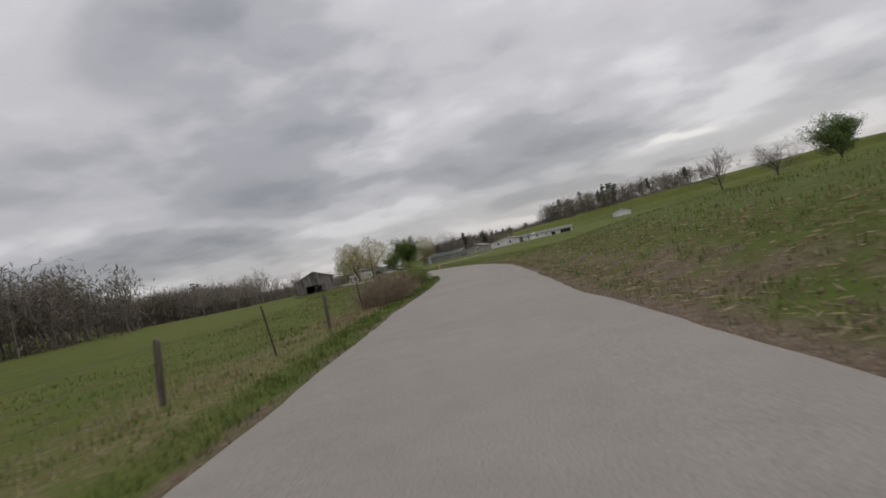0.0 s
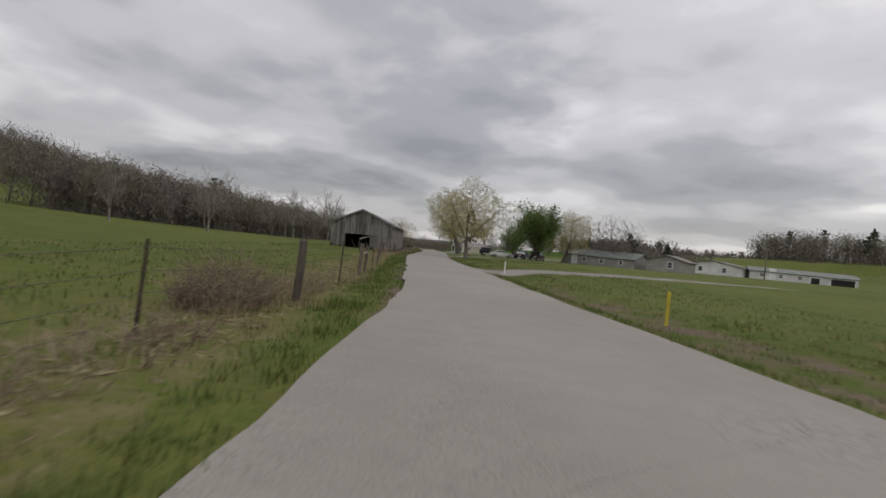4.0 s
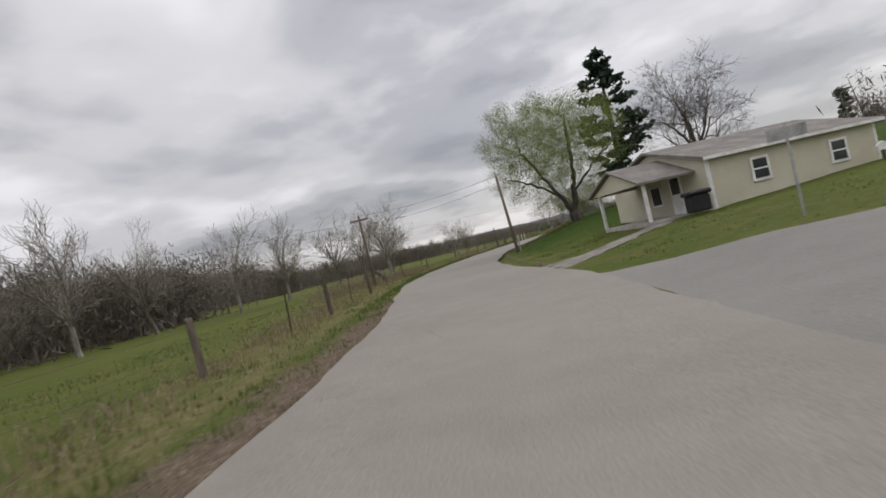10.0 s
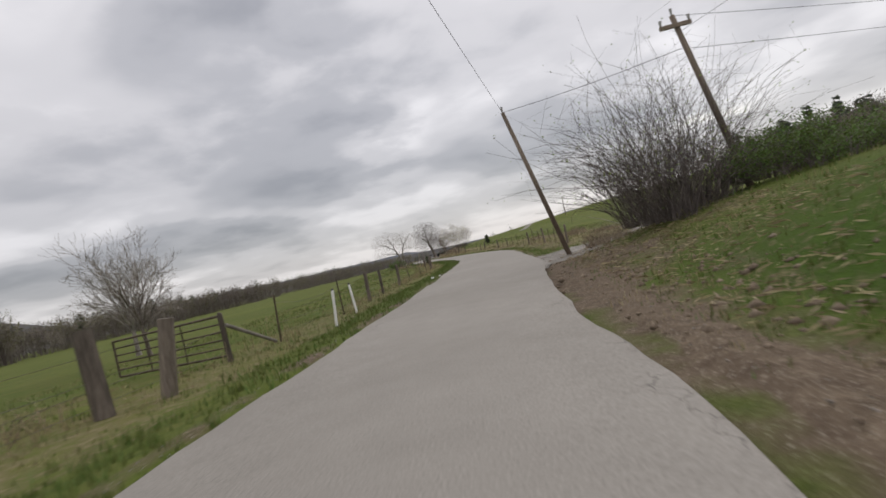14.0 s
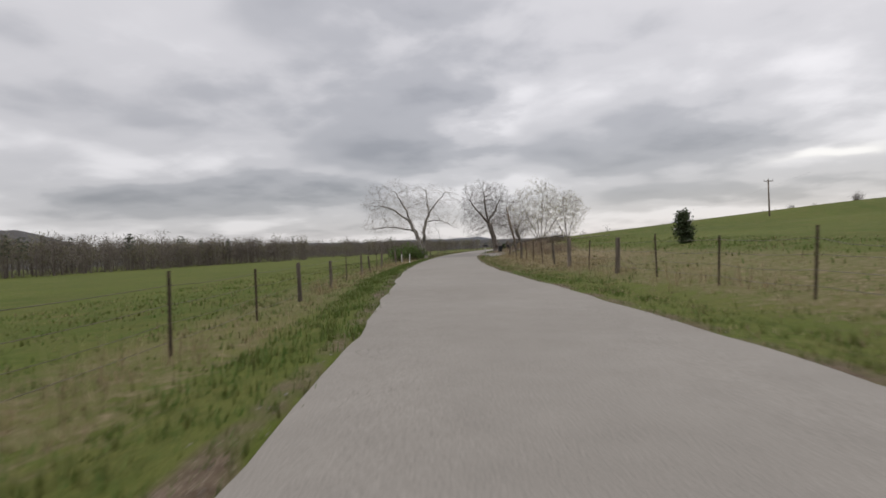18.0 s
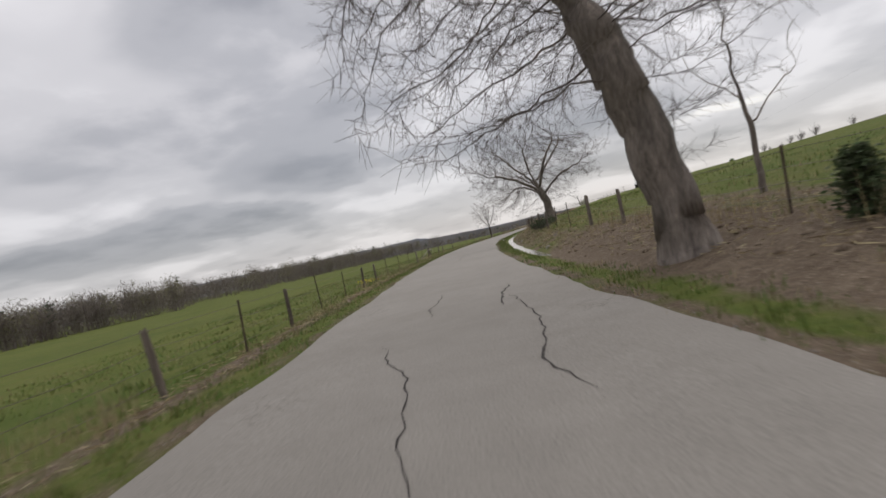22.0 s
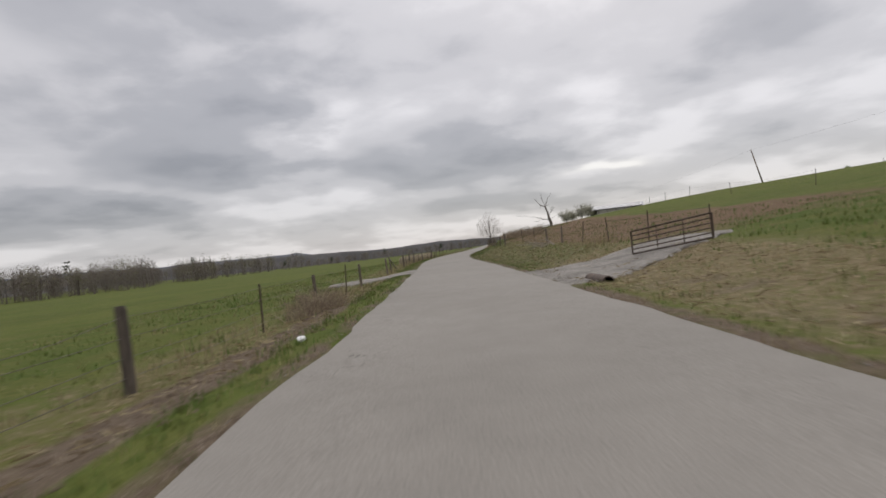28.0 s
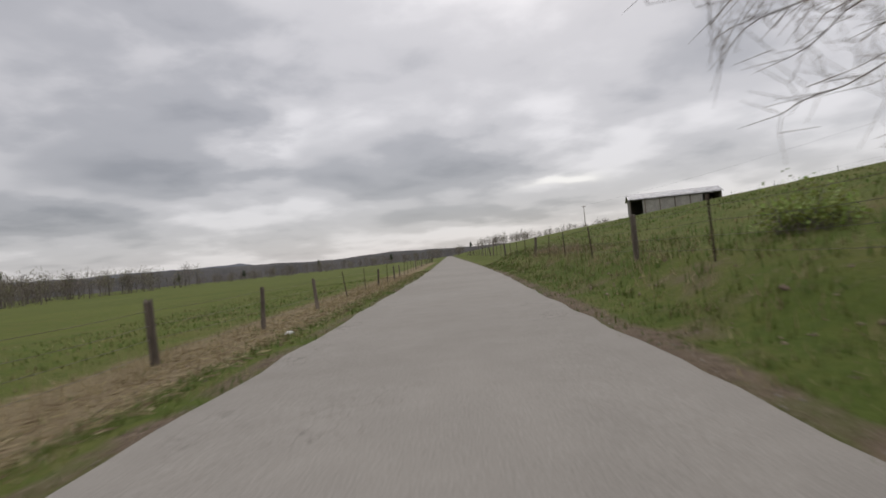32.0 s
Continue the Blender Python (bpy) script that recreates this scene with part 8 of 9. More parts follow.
t = thing("culvert_pipe", "rusty corrugated culvert pipe under the entrance", "pipe", spot(500.6, 2.95, -0.02), heading(499))
bm = bmesh.new()
seg = 20
for k in range(13):
    y = -0.7 + k * 1.4 / 12
    r = 0.15 + 0.008 * (k % 2)
    ring = [bm.verts.new((r * math.cos(2 * math.pi * i / seg), y, r * math.sin(2 * math.pi * i / seg))) for i in range(seg)]
    ring2 = [bm.verts.new(((r - 0.02) * math.cos(2 * math.pi * i / seg), y, (r - 0.02) * math.sin(2 * math.pi * i / seg))) for i in range(seg)]
    if k:
        for i in range(seg):
            bm.faces.new((old[i], old[(i + 1) % seg], ring[(i + 1) % seg], ring[i]))
            bm.faces.new((old2[i], ring2[i], ring2[(i + 1) % seg], old2[(i + 1) % seg]))
    if k in (0, 12):
        for i in range(seg):
            bm.faces.new((ring[i], ring[(i + 1) % seg], ring2[(i + 1) % seg], ring2[i]))
    old, old2 = ring, ring2
part("pipe", bm, POST_STEEL, t)
t = thing("concrete_slab", "broken concrete slab at the pasture entrance", "slab", spot(483.8, 2.85, 0.03), heading(484) + 0.05)
part("slab", boxes((-0.35, -1.7, -0.1, 0.45, 1.7, 0.05), bevel=0.03), CONCRETE, t)

HAY = mat("weathered_hay", (0.33, 0.275, 0.19), 0.95, vary=0.35, scale=2.5, fine_scale=38, fine=0.45, bump=1.0, obj=0.15, tint=(0.44, 0.38, 0.28))
STRAW_OUT = leaf_mat("hay_straws", (0.38, 0.32, 0.22), 0.4, hue=0.02)


def bale_meshes(seed):
    nrng = np.random.default_rng(seed)
    n, m = 26, 7
    vs, fs = [], []
    ys = np.linspace(-0.6, 0.6, m)
    for y in ys:
        rr = 0.56 - 0.05 * (abs(y) / 0.6) ** 4
        for i in range(n):
            a = 2 * math.pi * i / n
            r = rr * (1 + nrng.normal(0, 0.018)) * (0.93 if math.sin(a) < -0.8 else 1)
            vs.append((r * math.cos(a), y + nrng.normal(0, 0.012), 0.52 + r * math.sin(a)))
    for k in range(m - 1):
        for i in range(n):
            fs.append((k * n + i, k * n + (i + 1) % n, (k + 1) * n + (i + 1) % n, (k + 1) * n + i))
    for k, o in ((0, 1), (m - 1, -1)):
        c = len(vs)
        vs.append((0, ys[k] * 1.03, 0.52))
        for ring in (0.66, 0.33):
            for i in range(n):
                a = 2 * math.pi * i / n
                vs.append((0.5 * ring * math.cos(a), ys[k] * 1.02 + nrng.normal(0, 0.015), 0.52 + 0.5 * ring * math.sin(a)))
        for i in range(n):
            j = (i + 1) % n
            for q in ((k * n + j, k * n + i, c + 1 + i, c + 1 + j), (c + 1 + j, c + 1 + i, c + 1 + n + i, c + 1 + n + j), (c + 1 + n + j, c + 1 + n + i, c)):
                fs.append(q if o > 0 else q[::-1])
    roll = mesh_of("roll", vs, fs, HAY, True)
    k = 900
    a = nrng.uniform(0, 2 * math.pi, k)
    y = nrng.uniform(-0.6, 0.6, k)
    c = np.stack([0.57 * np.cos(a), y, 0.52 + 0.57 * np.sin(a)], 1)
    straw = fast_mesh("straw", *flakes(c, 0.012, nrng, 14), STRAW_OUT)
    return roll, straw


BALES = [bale_meshes(k) for k in range(4)]
s = 546.2
while s < 572:
    t = thing("hay_bale", "weathered round hay bale in a row along the fence", "hay bale", spot(s, -5.1 + rng.uniform(-0.1, 0.1)), heading(s) + rng.gauss(0, 0.06), "row of hay bales", size=0.8)
    r, st = rng.choice(BALES)
    child("roll", r, t)
    child("straw", st, t)
    s += rng.uniform(0.97, 1.06)

TIN_OLD = mat("weathered_tin_roof", (0.30, 0.30, 0.31), 0.5, 0.4, vary=0.2, scale=0.8, fine_scale=9, fine=0.12, bump=0.2)


# ---- the long barn on the hill ----
def hill_barn():
    a, b = spot(709, 44.5), spot(704, 64)
    a.z = b.z = 7.7
    d = b - a
    L = d.length
    h = thing("pole_barn", "long open-sided farm shed with a pale metal roof", "barn", a, math.atan2(d.y, d.x))
    D, E, P = 9, 2.9, 4.3
    roof_slopes(h, 0, L, 0, D, E, P, 0.5, TIN_OLD)
    part("front_wall", boxes((L * 0.14, -0.02, -2.5, L * 0.8, 0.04, E - 0.4)), SIDING_GREY, h)
    part("back_wall", boxes((0, D - 0.1, -2.5, L, D, E)), BOARD, h)
    for x in (0, L - 0.1):
        part("end_wall", prism([(0, -2.5), (D, -2.5), (D, E), (D / 2, P - 0.1), (0, E)], 0, 0.1), BOARD, h, at=Matrix.Translation((x + 0.1, 0, 0)) @ Matrix.Rotation(math.pi / 2, 4, "Z"))
    n = 6
    for k in range(n + 1):
        x = L * k / n
        part("post", boxes((x - 0.12, -0.05, -2.5, x + 0.12, 0.15, E)), POST_WOOD, h)
    part("header_board", boxes((-0.1, -0.12, E - 0.45, L + 0.1, -0.06, E + 0.02)), BOARD, h)


hill_barn()

# ---- ditch water, cracks, patches ----
WATER = bpy.data.materials.new("ditch_water")
WATER.use_nodes = True
wb = WATER.node_tree.nodes["Principled BSDF"]
wb.inputs["Base Color"].default_value, wb.inputs["Roughness"].default_value = (0.24, 0.21, 0.165, 1), 0.1
wn = WATER.node_tree.nodes.new("ShaderNodeTexNoise")
wn.inputs["Scale"].default_value = 5.0
wbp = WATER.node_tree.nodes.new("ShaderNodeBump")
wbp.inputs["Strength"].default_value, wbp.inputs["Distance"].default_value = 0.12, 0.02
WATER.node_tree.links.new(wn.outputs[0], wbp.inputs["Height"]), WATER.node_tree.links.new(wbp.outputs[0], wb.inputs["Normal"])
ws = np.arange(376, 476, 0.7)
hw = np.clip(0.36 + 0.14 * np.sin(ws * 0.31) + 0.06 * np.sin(ws * 1.3), 0.08, 0.55)
cw = [(482.6, 3.25, 0.22), (483.3, 3.5, 0.25), (485.4, 5.1, 0.3), (488.6, 7.9, 0.28), (491.9, 11.6, 0.2)]
lane("creek", "narrow stream running down to the ditch", [(a, b) for a, b, _ in cw], [2 * c for _, _, c in cw], WATER, 0.02)
tagged(new("water", ribbon("water", ws, np.full(len(ws), 2.62), np.full(len(ws), 3.9), -0.15, WATER, 8)[0]), "shallow brown water standing in the roadside ditch", "water", kind="structure")


def crack(s0, l0, s1, l1, w, seed):
    r = np.random.default_rng(seed)
    w = 0.6 * w
    n = max(8, int(abs(s1 - s0) / 0.16) + int(abs(l1 - l0) / 0.16))
    k = np.linspace(0, 1, n)
    wob = np.cumsum(r.normal(0, 0.032, n))
    wob -= k * wob[-1]
    ss, ll = s0 + (s1 - s0) * k + (wob * 0.6 if abs(l1 - l0) > abs(s1 - s0) else 0), l0 + (l1 - l0) * k + (wob if abs(l1 - l0) <= abs(s1 - s0) else 0)
    t = np.stack([np.gradient(ss), np.gradient(ll)], 1)
    t /= np.linalg.norm(t, axis=1)[:, None]
    ww = 0.62 * w * r.uniform(0.4, 1.3, n) * np.minimum(1, 6 * np.minimum(k, 1 - k) + 0.15)
    rows = []
    for o in (-1, 1):
        a, b = ss - t[:, 1] * ww * o, ll + t[:, 0] * ww * o
        x, y = road_xy(a, b)
        rows.append(np.stack([x, y, 0.012 + 0.025 * (1 - (np.abs(b) / 2.06) ** 2) + 0.0045], 1))
    i = np.arange(2 * n).reshape(2, n)
    return np.concatenate(rows), np.stack([i[0, :-1], i[0, 1:], i[1, 1:], i[1, :-1]], 1)


def crack_set(items, label):
    vs, fs, o = [], [], 0
    for it in items:
        v, f = crack(*it)
        vs.append(v)
        fs.append(f + o)
        o += len(v)
    tagged(new("road_crack", fast_mesh("road_crack", np.concatenate(vs), np.concatenate(fs), CRACK)), label, "crack", kind="structure")


crack_set([(43.5, -0.9, 47.5, -1.1, 0.012, 1), (45, -1.2, 46.4, 0.2, 0.009, 2), (46.5, 0.2, 49, 1.4, 0.01, 3)], "dark crack wandering across grey asphalt")
crack_set([(138.5, -1.1, 149, -0.5, 0.022, 4), (143, 0.3, 145, 0.6, 0.012, 5), (140, -0.6, 141.5, -1.8, 0.012, 6), (143.5, 0.9, 144.2, 1.6, 0.01, 22)], "long dark crack along grey asphalt")
crack_set([(364.5, -0.15, 368.5, -0.75, 0.022, 7), (365.5, 1.0, 371, 1.05, 0.03, 8), (370, -0.25, 373, -0.15, 0.02, 23), (369.8, 0.75, 372.6, 1.15, 0.05, 24)], "dark crack across the edge of a newer patch")
crack_set([(427, -1.3, 436, -1.0, 0.016, 9), (430, -0.5, 433, 1.7, 0.013, 10), (433, -1.9, 434, 0.6, 0.012, 11)], "dark cracks in worn grey asphalt")
crack_set([(481.5, -1.9, 484.5, 1.9, 0.018, 12), (483, 0.2, 489, 0.7, 0.012, 13)], "dark crack across worn grey asphalt")
crack_set([(538, -0.3, 543, -0.3, 0.014, 14), (538.3, -0.62, 539.3, -0.58, 0.035, 15)], "dark cracks in worn grey asphalt")
crack_set([(384.8, -0.2, 393.5, 0.15, 0.02, 31), (392.5, 0.3, 394.5, 0.25, 0.02, 32)], "broken dark crack along the middle of the road")
rc = random.Random(8)
crack_set([(s0, rc.uniform(-1.7, 1.5), s0 + rc.uniform(1, 5), rc.uniform(-1.7, 1.5), rc.uniform(0.003, 0.005), 100 + k) for k, s0 in enumerate([14, 60, 84, 103, 160, 175, 188, 214, 247, 268, 290, 306, 325, 392, 405, 450, 465, 500, 512, 524, 560, 575, 590])], "fine dark cracks in grey asphalt")
def patch(s0, s1, l0, l1, z, label, seed):
    ps = np.arange(s0, s1, 0.3)
    r = np.random.default_rng(seed)
    pw = np.stack([np.convolve(r.normal(0, 0.07, len(ps) + 4), np.ones(5) / 5, "valid") for _ in (0, 1)])
    tagged(new("asphalt_patch", ribbon("asphalt_patch", ps, l0 + pw[0], l1 + pw[1], z, ASPHALT_NEW, 8, 0.025)[0]), label, "patch", kind="structure")


patch(344.4, 357.4, -2.0, 2.0, 0.018, "darker newer asphalt patch across the road", 3)
patch(357.1, 363.9, -0.32, 2.05, 0.0195, "dark asphalt patch on one side of the road", 4)

# ---- litter and dead branches ----
PAPER = mat("white_litter", (0.7, 0.69, 0.67), 0.6, vary=0.1, bump=0.2)
for s, l, sz in ((250.8, -2.5, 0.12), (251.2, -2.2, 0.08), (496, -2.7, 0.1), (413.8, 2.6, 0.09), (589, -3.0, 0.1), (132.2, 4.4, 0.14), (37, -2.6, 0.08)):
    t = thing("litter", "crumpled white litter on the verge", "litter", spot(s, l, 0.03))
    bm = bmesh.new()
    bmesh.ops.create_icosphere(bm, subdivisions=2, radius=sz)
    for v in bm.verts:
        v.co *= 0.7 + 0.6 * noise.noise(v.co * 14 + Vector((s, 0, 0)))
        v.co.z *= 0.6
    part("paper", bm, PAPER, t)


def brush_pile(s, l, n, spread, h, material, seed, label):
    r = np.random.default_rng(seed)
    p = spot(s, l)
    t = thing("brush_pile", label, "brush pile", p, 0, "", "stuff")
    segs = []
    for i in range(n):
        a = np.array([*r.normal(0, spread, 2), abs(r.normal(0, h * 0.4))])
        d = np.array([*r.normal(0, 1, 2), r.normal(0.15, 0.3)])
        d /= np.linalg.norm(d)
        L = r.uniform(0.4, 1.4)
        b = a + d * L * 0.5 + r.normal(0, 0.05, 3)
        c = b + (d + r.normal(0, 0.25, 3)) * L * 0.5
        w = r.uniform(0.008, 0.025)
        segs += [(*a, *b, w, w * 0.8), (*b, *c, w * 0.8, w * 0.4)]
    child("branch", fast_mesh("branch", *tubes(segs, 4), material), t)


brush_pile(208.5, 9.0, 60, 0.35, 0.3, TWIG_PALE, 1, "heap of pale dead branches on the bank")
brush_pile(118.5, -4.9, 60, 0.6, 0.3, LEAF_DRY, 2, "tangle of dead brown brush at the fence")
brush_pile(122.4, -4.7, 70, 0.35, 0.35, TWIG, 3, "tangle of dead brush against the barn corner")
brush_pile(138.0, -4.4, 80, 0.8, 0.3, TWIG_PALE, 4, "scattered dead branches beside the barn")
brush_pile(360.6, -4.9, 70, 0.7, 0.5, BARK_DARK, 6, "broken posts and dead branches in the gully")
brush_pile(522.0, 6.0, 26, 0.5, 0.4, TWIG_PALE, 7, "pale dead branch lying on the bank")
t = thing("tree_stump", "thick leaning dead tree stump at the field edge", "stump", spot(207.2, -7.6), heading(207))
bm = bmesh.new()
part("trunk", cyl(bm, (0.1, 0, -0.3), (-0.75, 0.1, 0.85), 0.2, 0.15, 10), BARK_DARK, t, smooth=True)
bm = bmesh.new()
part("limb", cyl(bm, (-0.65, 0.1, 0.75), (-1.9, 0.3, 0.55), 0.08, 0.03, 8), BARK_DARK, t, smooth=True)
brush_pile(208.2, -8.6, 90, 0.9, 0.9, BARK_GREY, 8, "grey broken brushwood over the dead trunk")
brush_pile(244.5, 6.6, 110, 0.9, 0.5, TWIG_PALE, 5, "heap of dead branches behind the pull-out")


# ---- grass ----
DIRT_AT, DRY_AT = dirt, dry


def sample(field, s, l):
    i = np.clip(np.searchsorted(g_s, s), 0, len(g_s) - 1)
    j = np.clip(np.searchsorted(g_l, l), 0, len(g_l) - 1)
    return field[i, j]


LANE_ALL = np.concatenate(LANE_ROWS)


def off_lane(x, y):
    ok = np.ones(len(x), bool)
    for cx, cy, hw in LANE_ALL:
        ok &= (x - cx) ** 2 + (y - cy) ** 2 > (hw * 0.95) ** 2
    return ok


ROAD_L, ROAD_R = RL[:, 0], RL[:, -1]


def patchy(s, l, scale, seed):
    return np.array([noise.noise(Vector((a / scale, b / scale, seed))) for a, b in zip(s, l)])


def blades(s, l, h, per, width, rng, lean=0.35, spread=0.05):
    """Tufts of bent blades: two triangles tall, pointed."""
    x, y = road_xy(s, l)
    n = len(s)
    jx = np.repeat(np.stack([x, y, land(s, l) - 0.03], 1), per, 0)
    m = n * per
    jx[:, :2] += rng.normal(0, spread, (m, 2))
    hh = np.repeat(h, per) * rng.uniform(0.5, 1.25, m)
    an = rng.uniform(0, 2 * math.pi, m)
    d = np.stack([np.cos(an), np.sin(an), np.zeros(m)], 1)
    e = np.stack([-d[:, 1], d[:, 0], d[:, 2]], 1)
    w = width * rng.uniform(0.6, 1.4, m)[:, None]
    ln = np.abs(rng.normal(0, lean, m))[:, None]
    top = jx + np.array([0, 0, 1.0]) * hh[:, None] + d * ln * hh[:, None]
    v = np.stack([jx - e * w, jx + e * w, top], 1).reshape(-1, 3)
    return v, np.arange(3 * m).reshape(-1, 3)


def grass_stretch(a, b, seed):
    rng = np.random.default_rng(seed)
    ob = thing("verge_grass", "rough mixed green and dead grass along the road", "grass", None, kind="stuff")
    green, dead = [], []
    for l0, l1, dens, per, hg, wd, sprd in ((2.1, 3.3, 34, 8, 0.10, 0.009, 0.08), (3.3, 6.0, 12, 7, 0.12, 0.011, 0.1), (6.0, 14.0, 4.0, 6, 0.12, 0.016, 0.25)):
        for sg in (-1, 1):
            n = int((b - a) * (l1 - l0) * dens)
            s, l = rng.uniform(a, b, n), sg * rng.uniform(l0, l1, n)
            x, y = road_xy(s, l)
            lawn = bump(s, 118, 200, 3) * (l > 0)
            keep = off_lane(x, y) & (rng.random(n) > 0.75 * sample(DIRT_AT, s, l))
            if sg > 0:
                keep &= ~((s > 374) & (s < 477) & (np.abs(l - 3.25) < 0.4))
            keep &= (l < np.interp(s, rs_, ROAD_L) - 0.06) | (l > np.interp(s, rs_, ROAD_R) + 0.06)
            keep &= ~((sg < 0) & (s > 122.8) & (s < 145.4) & (l < -4.7))
            s, l, lawn = s[keep], l[keep], lawn[keep]
            pn = patchy(s, l, 0.9, 2.0)
            edge = bump(l, -3.3, -1.9, 0.3) * (bump(s, -20, 118, 8) + bump(s, 186, 345, 10) + 0.6 * bump(s, 118, 186, 8))
            isdry = -0.6 * edge + (sample(DRY_AT, s, l) * 0.75 + 0.2 + sample(DIRT_AT, s, l) * 0.3) * (1 - 0.8 * lawn) + pn * 0.5 > rng.random(len(s))
            h = hg * (1 + 0.2 * edge + 0.8 * bump(l, 3.0, 7.0, 1.0) * bump(s, 562, 626, 6)) * (0.75 + 0.9 * np.clip(pn + 0.3, 0, 1.2)) * (1 - 0.55 * lawn)
            for sel, lst, hs, wf in ((~isdry, green, 1.0, 1.0), (isdry, dead, 0.85, 0.8)):
                if sel.any():
                    lst.append(blades(s[sel], l[sel], h[sel] * hs, per, wd * wf, rng, 0.5 if hs < 1 else 0.35, sprd))
    # tall dead stalks along the fences
    for line, sg in ((LEFT_LINE, -1), (RIGHT_LINE, 1)):
        n = int((b - a) * 9)
        s = rng.uniform(a, b, n)
        l = np.array([line(v) for v in s]) + rng.normal(0, 0.38, n)
        x, y = road_xy(s, l)
        ok = off_lane(x, y) & (patchy(s, l, 3.0, 5.0) > 0.02)
        ok &= ~((s > 118) & (s < 200) & (l > 0)) & ~((s > 122.8) & (s < 145.4) & (l < 0)) & ~((s < 195) & (l > 0))
        s, l = s[ok], l[ok]
        if len(s):
            dead.append(blades(s, l, rng.uniform(0.25, 0.65, len(s)), 5, 0.006, rng, 0.3, 0.08))
    for nm, lst, m in (("green_blade", green, GRASS), ("dead_blade", dead, GRASS_DRY)):
        vs, fs, o = [], [], 0
        for v, f in lst:
            vs.append(v)
            fs.append(f + o)
            o += len(v)
        child(nm, fast_mesh(nm, np.concatenate(vs), np.concatenate(fs), m), ob)


for k, a in enumerate(range(-8, 620, 79)):
    grass_stretch(a, min(a + 79, 624), 40 + k)

# straw and dead leaves lie flat on the verges
def verge_litter(a, b, l0, l1, n, seed):
    r = np.random.default_rng(seed)
    s, l = r.uniform(a, b, n), r.uniform(l0, l1, n)
    x, y = road_xy(s, l)
    c = np.stack([x, y, land(s, l) + r.uniform(0.0, 0.05, n)], 1)
    ob = thing("straw_litter", "flattened dead straw and leaves on the verge", "straw", None, kind="stuff")
    child("straw", fast_mesh("straw", *flakes(c, 0.02, r, 9, 0.85), GRASS_DRY), ob)


verge_litter(100, 124, -5.5, -2.3, 6500, 1)
verge_litter(124, 148, -4.8, -2.4, 6500, 2)
verge_litter(14, 84, -4.6, -3.5, 6000, 3)
verge_litter(203, 246, 2.6, 6.0, 7000, 4)
verge_litter(366, 478, 3.7, 6.5, 9000, 5)
verge_litter(560, 622, -5.0, -2.5, 9000, 6)
verge_litter(488, 540, 2.5, 6.5, 7000, 8)
verge_litter(366, 520, -4.3, -3.1, 7000, 9)
verge_litter(314, 342, 2.6, 6.5, 4500, 10)
verge_litter(-5, 40, 2.4, 6.0, 6000, 7)

# yellow flowers by the low fence
PETAL = leaf_mat("yellow_petals", (0.62, 0.50, 0.05), 0.2)
fr = np.random.default_rng(17)
t = thing("wild_flower", "patch of small yellow wild flowers by the fence", "flowers", spot(390.3, -5.1), 0, "", "stuff")
c = np.column_stack([fr.normal(0, 0.22, 130), fr.normal(0, 0.45, 130), fr.uniform(0.08, 0.26, 130)])
child("petal", fast_mesh("petal", *flakes(c, 0.05, fr, 1.2, 0.4), PETAL), t)
t = thing("dandelion", "scattered yellow dandelions in the lawn", "flowers", spot(150, 6), 0, "", "stuff")
c = np.column_stack([fr.normal(0, 6, 260), fr.normal(0, 12, 260), np.zeros(260)])
base = spot(150, 6)
sl = np.array([to_road(base.x + a, base.y + b) for a, b, _ in c])
c[:, 2] = land(sl[:, 0], sl[:, 1]) - base.z + 0.05
c = c[sl[:, 1] > 2.6]
child("petal", fast_mesh("petal", *flakes(c, 0.04, fr, 1.0, 0.8), PETAL), t)


# clods of turned earth, roots and stones on the bare banks and edges
CLOD = mat("earth_clods", (0.17, 0.125, 0.088), 0.95, vary=0.35, scale=3, fine_scale=30, fine=0.3, bump=0.6, tint=(0.29, 0.23, 0.165))


def clods(label, a, b, l0, l1, n, r0, r1, seed, material=None):
    r = np.random.default_rng(seed)
    s, l = r.uniform(a, b, n), r.normal((l0 + l1) / 2, abs(l1 - l0) / 3.2, n)
    x, y = road_xy(s, l)
    ok = off_lane(x, y) & ((l < np.interp(s, rs_, ROAD_L) - 0.01) | (l > np.interp(s, rs_, ROAD_R) + 0.01))
    s, l, x, y = s[ok], l[ok], x[ok], y[ok]
    n = len(s)
    c = np.stack([x, y, ground_z(s, l)], 1)
    rad = r0 + (0.7 * r1 - r0) * r.random(n) ** 4
    ax = np.array([[1, 0, 0], [-0.2, 1, 0], [-1, 0.1, 0], [0.1, -1, 0], [0, 0, 0.75], [0, 0, -0.6]], float)
    v = ax[None] * r.uniform(0.55, 1.35, (n, 6, 1)) * rad[:, None, None]
    an = r.uniform(0, 6.283, n)
    co, si = np.cos(an)[:, None], np.sin(an)[:, None]
    v = np.stack([v[..., 0] * co - v[..., 1] * si, v[..., 0] * si + v[..., 1] * co, v[..., 2]], -1) + c[:, None]
    f = np.array([[0, 1, 4], [1, 2, 4], [2, 3, 4], [3, 0, 4], [1, 0, 5], [2, 1, 5], [3, 2, 5], [0, 3, 5]])
    fs = (np.arange(n)[:, None, None] * 6 + f[None]).reshape(-1, 3)
    ob = thing("clod", label, "earth", None, kind="stuff")
    child("lump", fast_mesh("lump", v.reshape(-1, 3), fs, material or CLOD), ob)


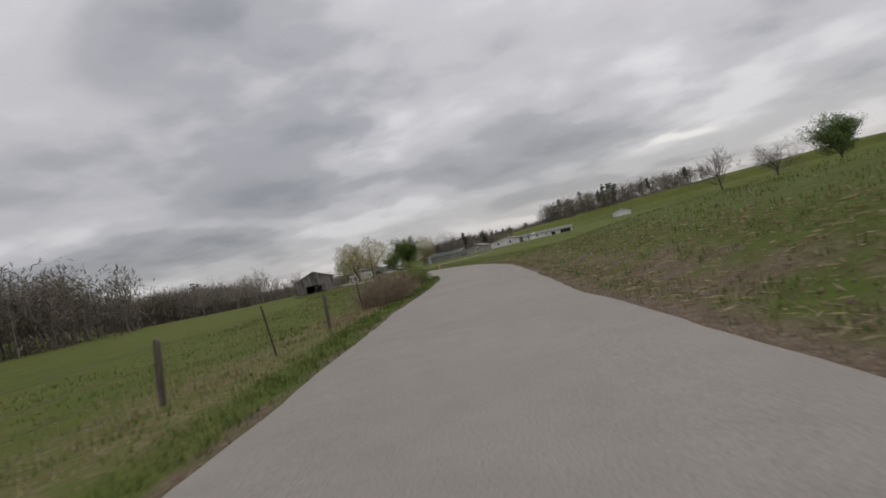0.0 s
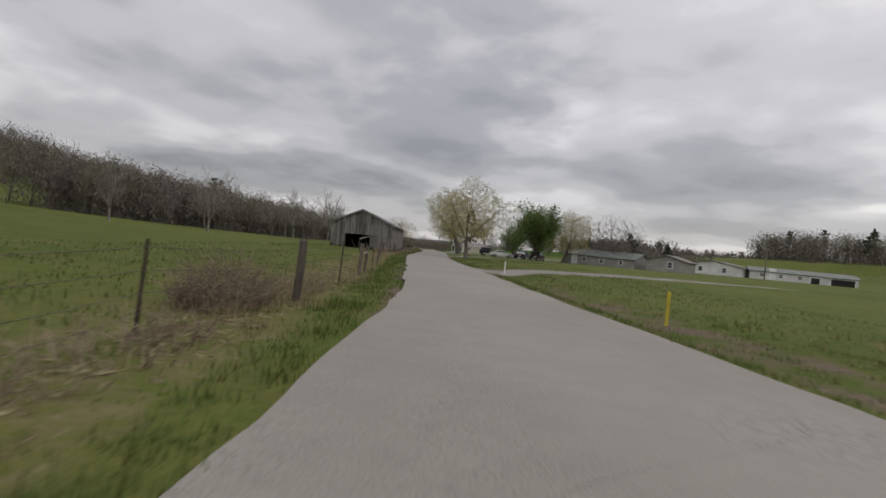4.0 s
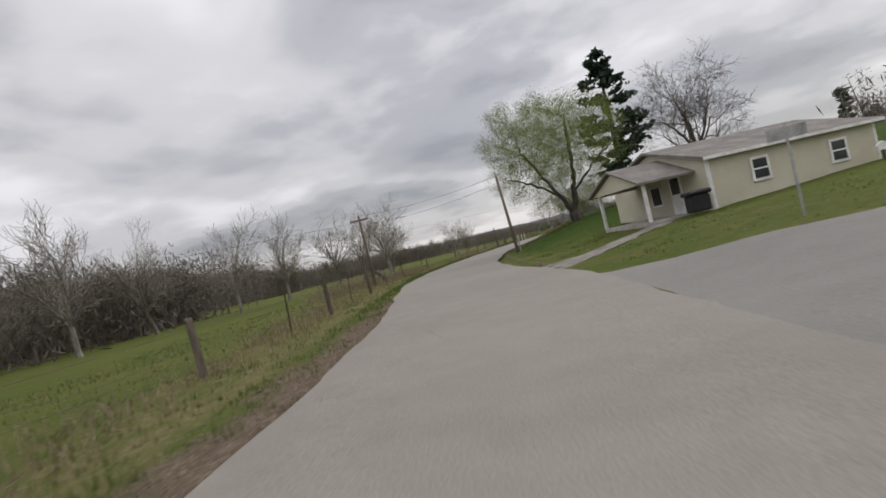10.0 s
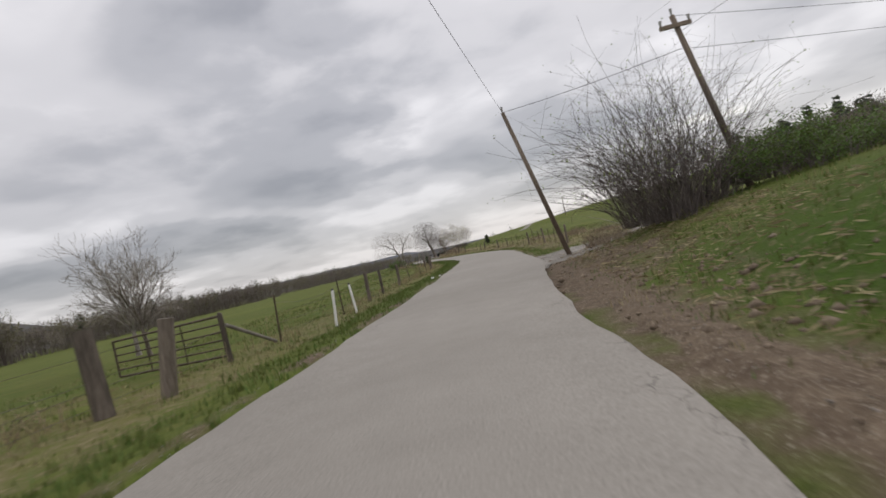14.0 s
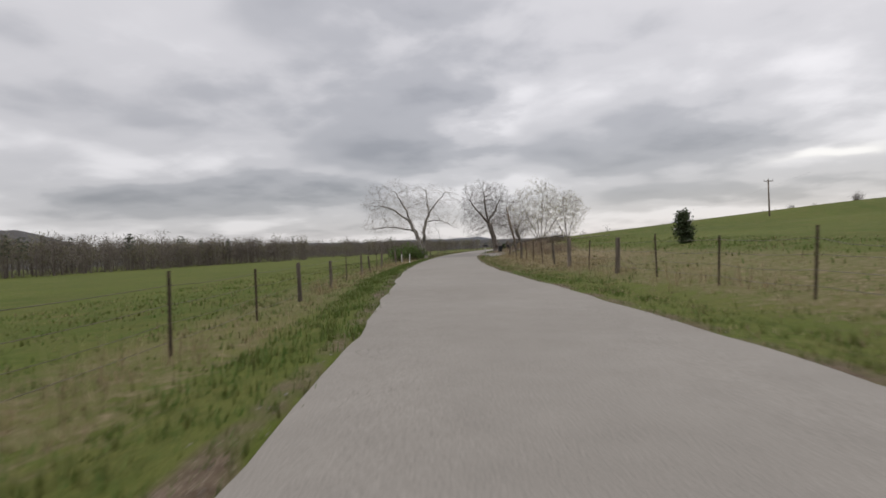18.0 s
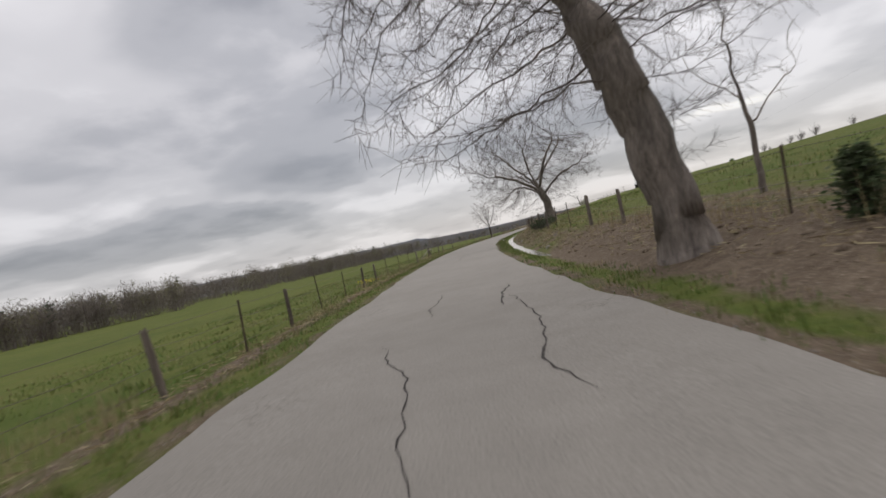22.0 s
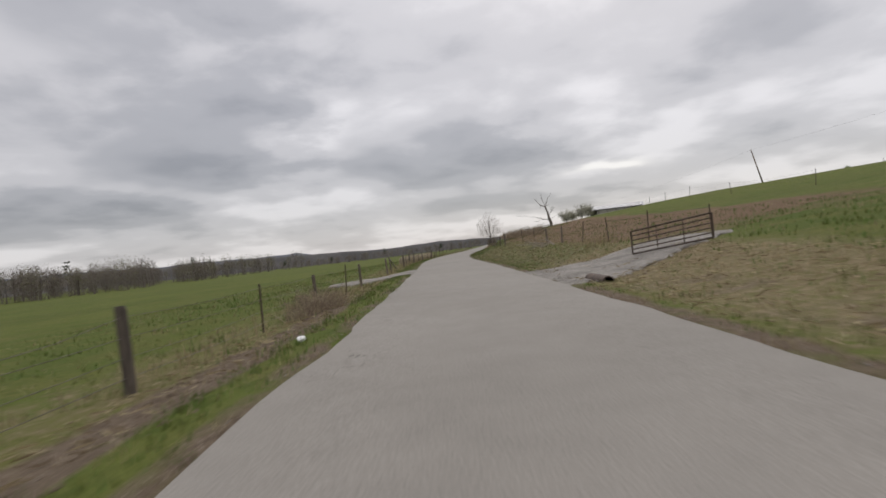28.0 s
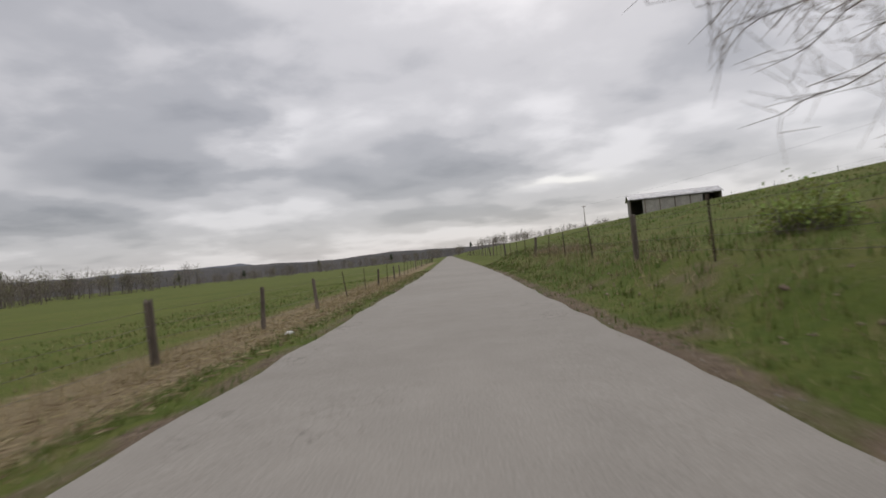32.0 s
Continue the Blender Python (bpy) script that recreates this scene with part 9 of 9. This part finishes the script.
EARTH = "loose clods of brown earth on the bank"
clods(EARTH, -8, 42, 2.3, 3.6, 1500, 0.015, 0.09, 1)
clods(EARTH, 42, 84, 3.0, 4.6, 700, 0.015, 0.08, 2)
clods(EARTH, 140, 186, -3.1, -2.2, 1500, 0.012, 0.08, 3)
clods(EARTH, 203, 247, 2.2, 4.0, 2200, 0.015, 0.12, 4)
clods(EARTH, 366, 480, 3.7, 5.2, 3600, 0.015, 0.13, 5)
clods(EARTH, 366, 452, -3.9, -3.1, 2000, 0.012, 0.08, 6)
clods(EARTH, 480, 508, -3.8, -2.8, 900, 0.012, 0.08, 7)
clods(EARTH, 500, 560, 2.6, 4.6, 1200, 0.012, 0.09, 8)
clods(EARTH, 560, 622, 2.6, 4.2, 1000, 0.012, 0.09, 9)
clods(EARTH, 560, 622, -4.4, -2.8, 900, 0.012, 0.08, 10)
GRIT = "loose gravel crumbs along the asphalt edge"
clods(GRIT, -8, 300, 2.02, 2.35, 3600, 0.006, 0.03, 11, GRAVEL)
clods(GRIT, -8, 300, -2.35, -2.0, 3600, 0.006, 0.03, 12, GRAVEL)
clods(GRIT, 300, 622, 2.02, 2.35, 3600, 0.006, 0.03, 13, GRAVEL)
clods(GRIT, 300, 622, -2.35, -2.0, 3600, 0.006, 0.03, 14, GRAVEL)


def on_gravel(label, s0, s1, l0, l1, n, seed, r0=0.01, r1=0.045, material=GRAVEL):
    """Loose stones lying on the gravel aprons."""
    r = np.random.default_rng(seed)
    s, l = r.uniform(s0, s1, n), r.uniform(l0, l1, n)
    x, y = road_xy(s, l)
    ok = ~off_lane(x, y)
    s, l, x, y = s[ok], l[ok], x[ok], y[ok]
    c = np.stack([x, y, ground_z(s, l) + 0.02], 1)
    rad = r0 + (r1 - r0) * r.random(len(s)) ** 3
    ax = np.array([[1, 0, 0], [-0.2, 1, 0], [-1, 0.1, 0], [0.1, -1, 0], [0, 0, 0.75]], float)
    v = ax[None] * r.uniform(0.55, 1.35, (len(s), 5, 1)) * rad[:, None, None] + c[:, None]
    f = np.array([[0, 1, 4], [1, 2, 4], [2, 3, 4], [3, 0, 4]])
    ob = thing("gravel", label, "gravel", None, kind="stuff")
    child("pebble", fast_mesh("pebble", v.reshape(-1, 3), (np.arange(len(s))[:, None, None] * 5 + f[None]).reshape(-1, 3), material, True), ob)


PEBBLES = "loose pale stones on the gravel"
on_gravel(PEBBLES, 241, 253, 2.1, 9, 9000, 21)
on_gravel(PEBBLES, 351, 362, 2.1, 12, 12000, 22)
on_gravel(PEBBLES, 499, 508, 2.1, 8, 5000, 23)
on_gravel(PEBBLES, 84, 98, 2.3, 14, 7000, 24)
on_gravel(PEBBLES, 125, 156, 2.3, 14, 9000, 25)
clods("small broken limestone between the rocks", 344.2, 353.4, 2.9, 7.6, 4200, 0.03, 0.13, 26, ROCK)
for k, (a, b) in enumerate(((258, 7.0), (265, 6.4), (272, 8.2), (281, 6.9), (247, 8.5), (242, 6.6))):
    thicket("low brown brush in the fence line", a, b, 1.3, 0.8, 0.55, 160, 60 + k)
apron_s = np.arange(346.0, 350.9, 0.25)
tagged(new("trim_concrete", ribbon("trim_concrete", apron_s, 1.7 + 0 * apron_s, 3.0 + 0.2 * np.sin(apron_s * 1.7), -0.004, GRAVEL, 4)[0]), "broken pale concrete apron over the culvert", "apron", kind="structure")
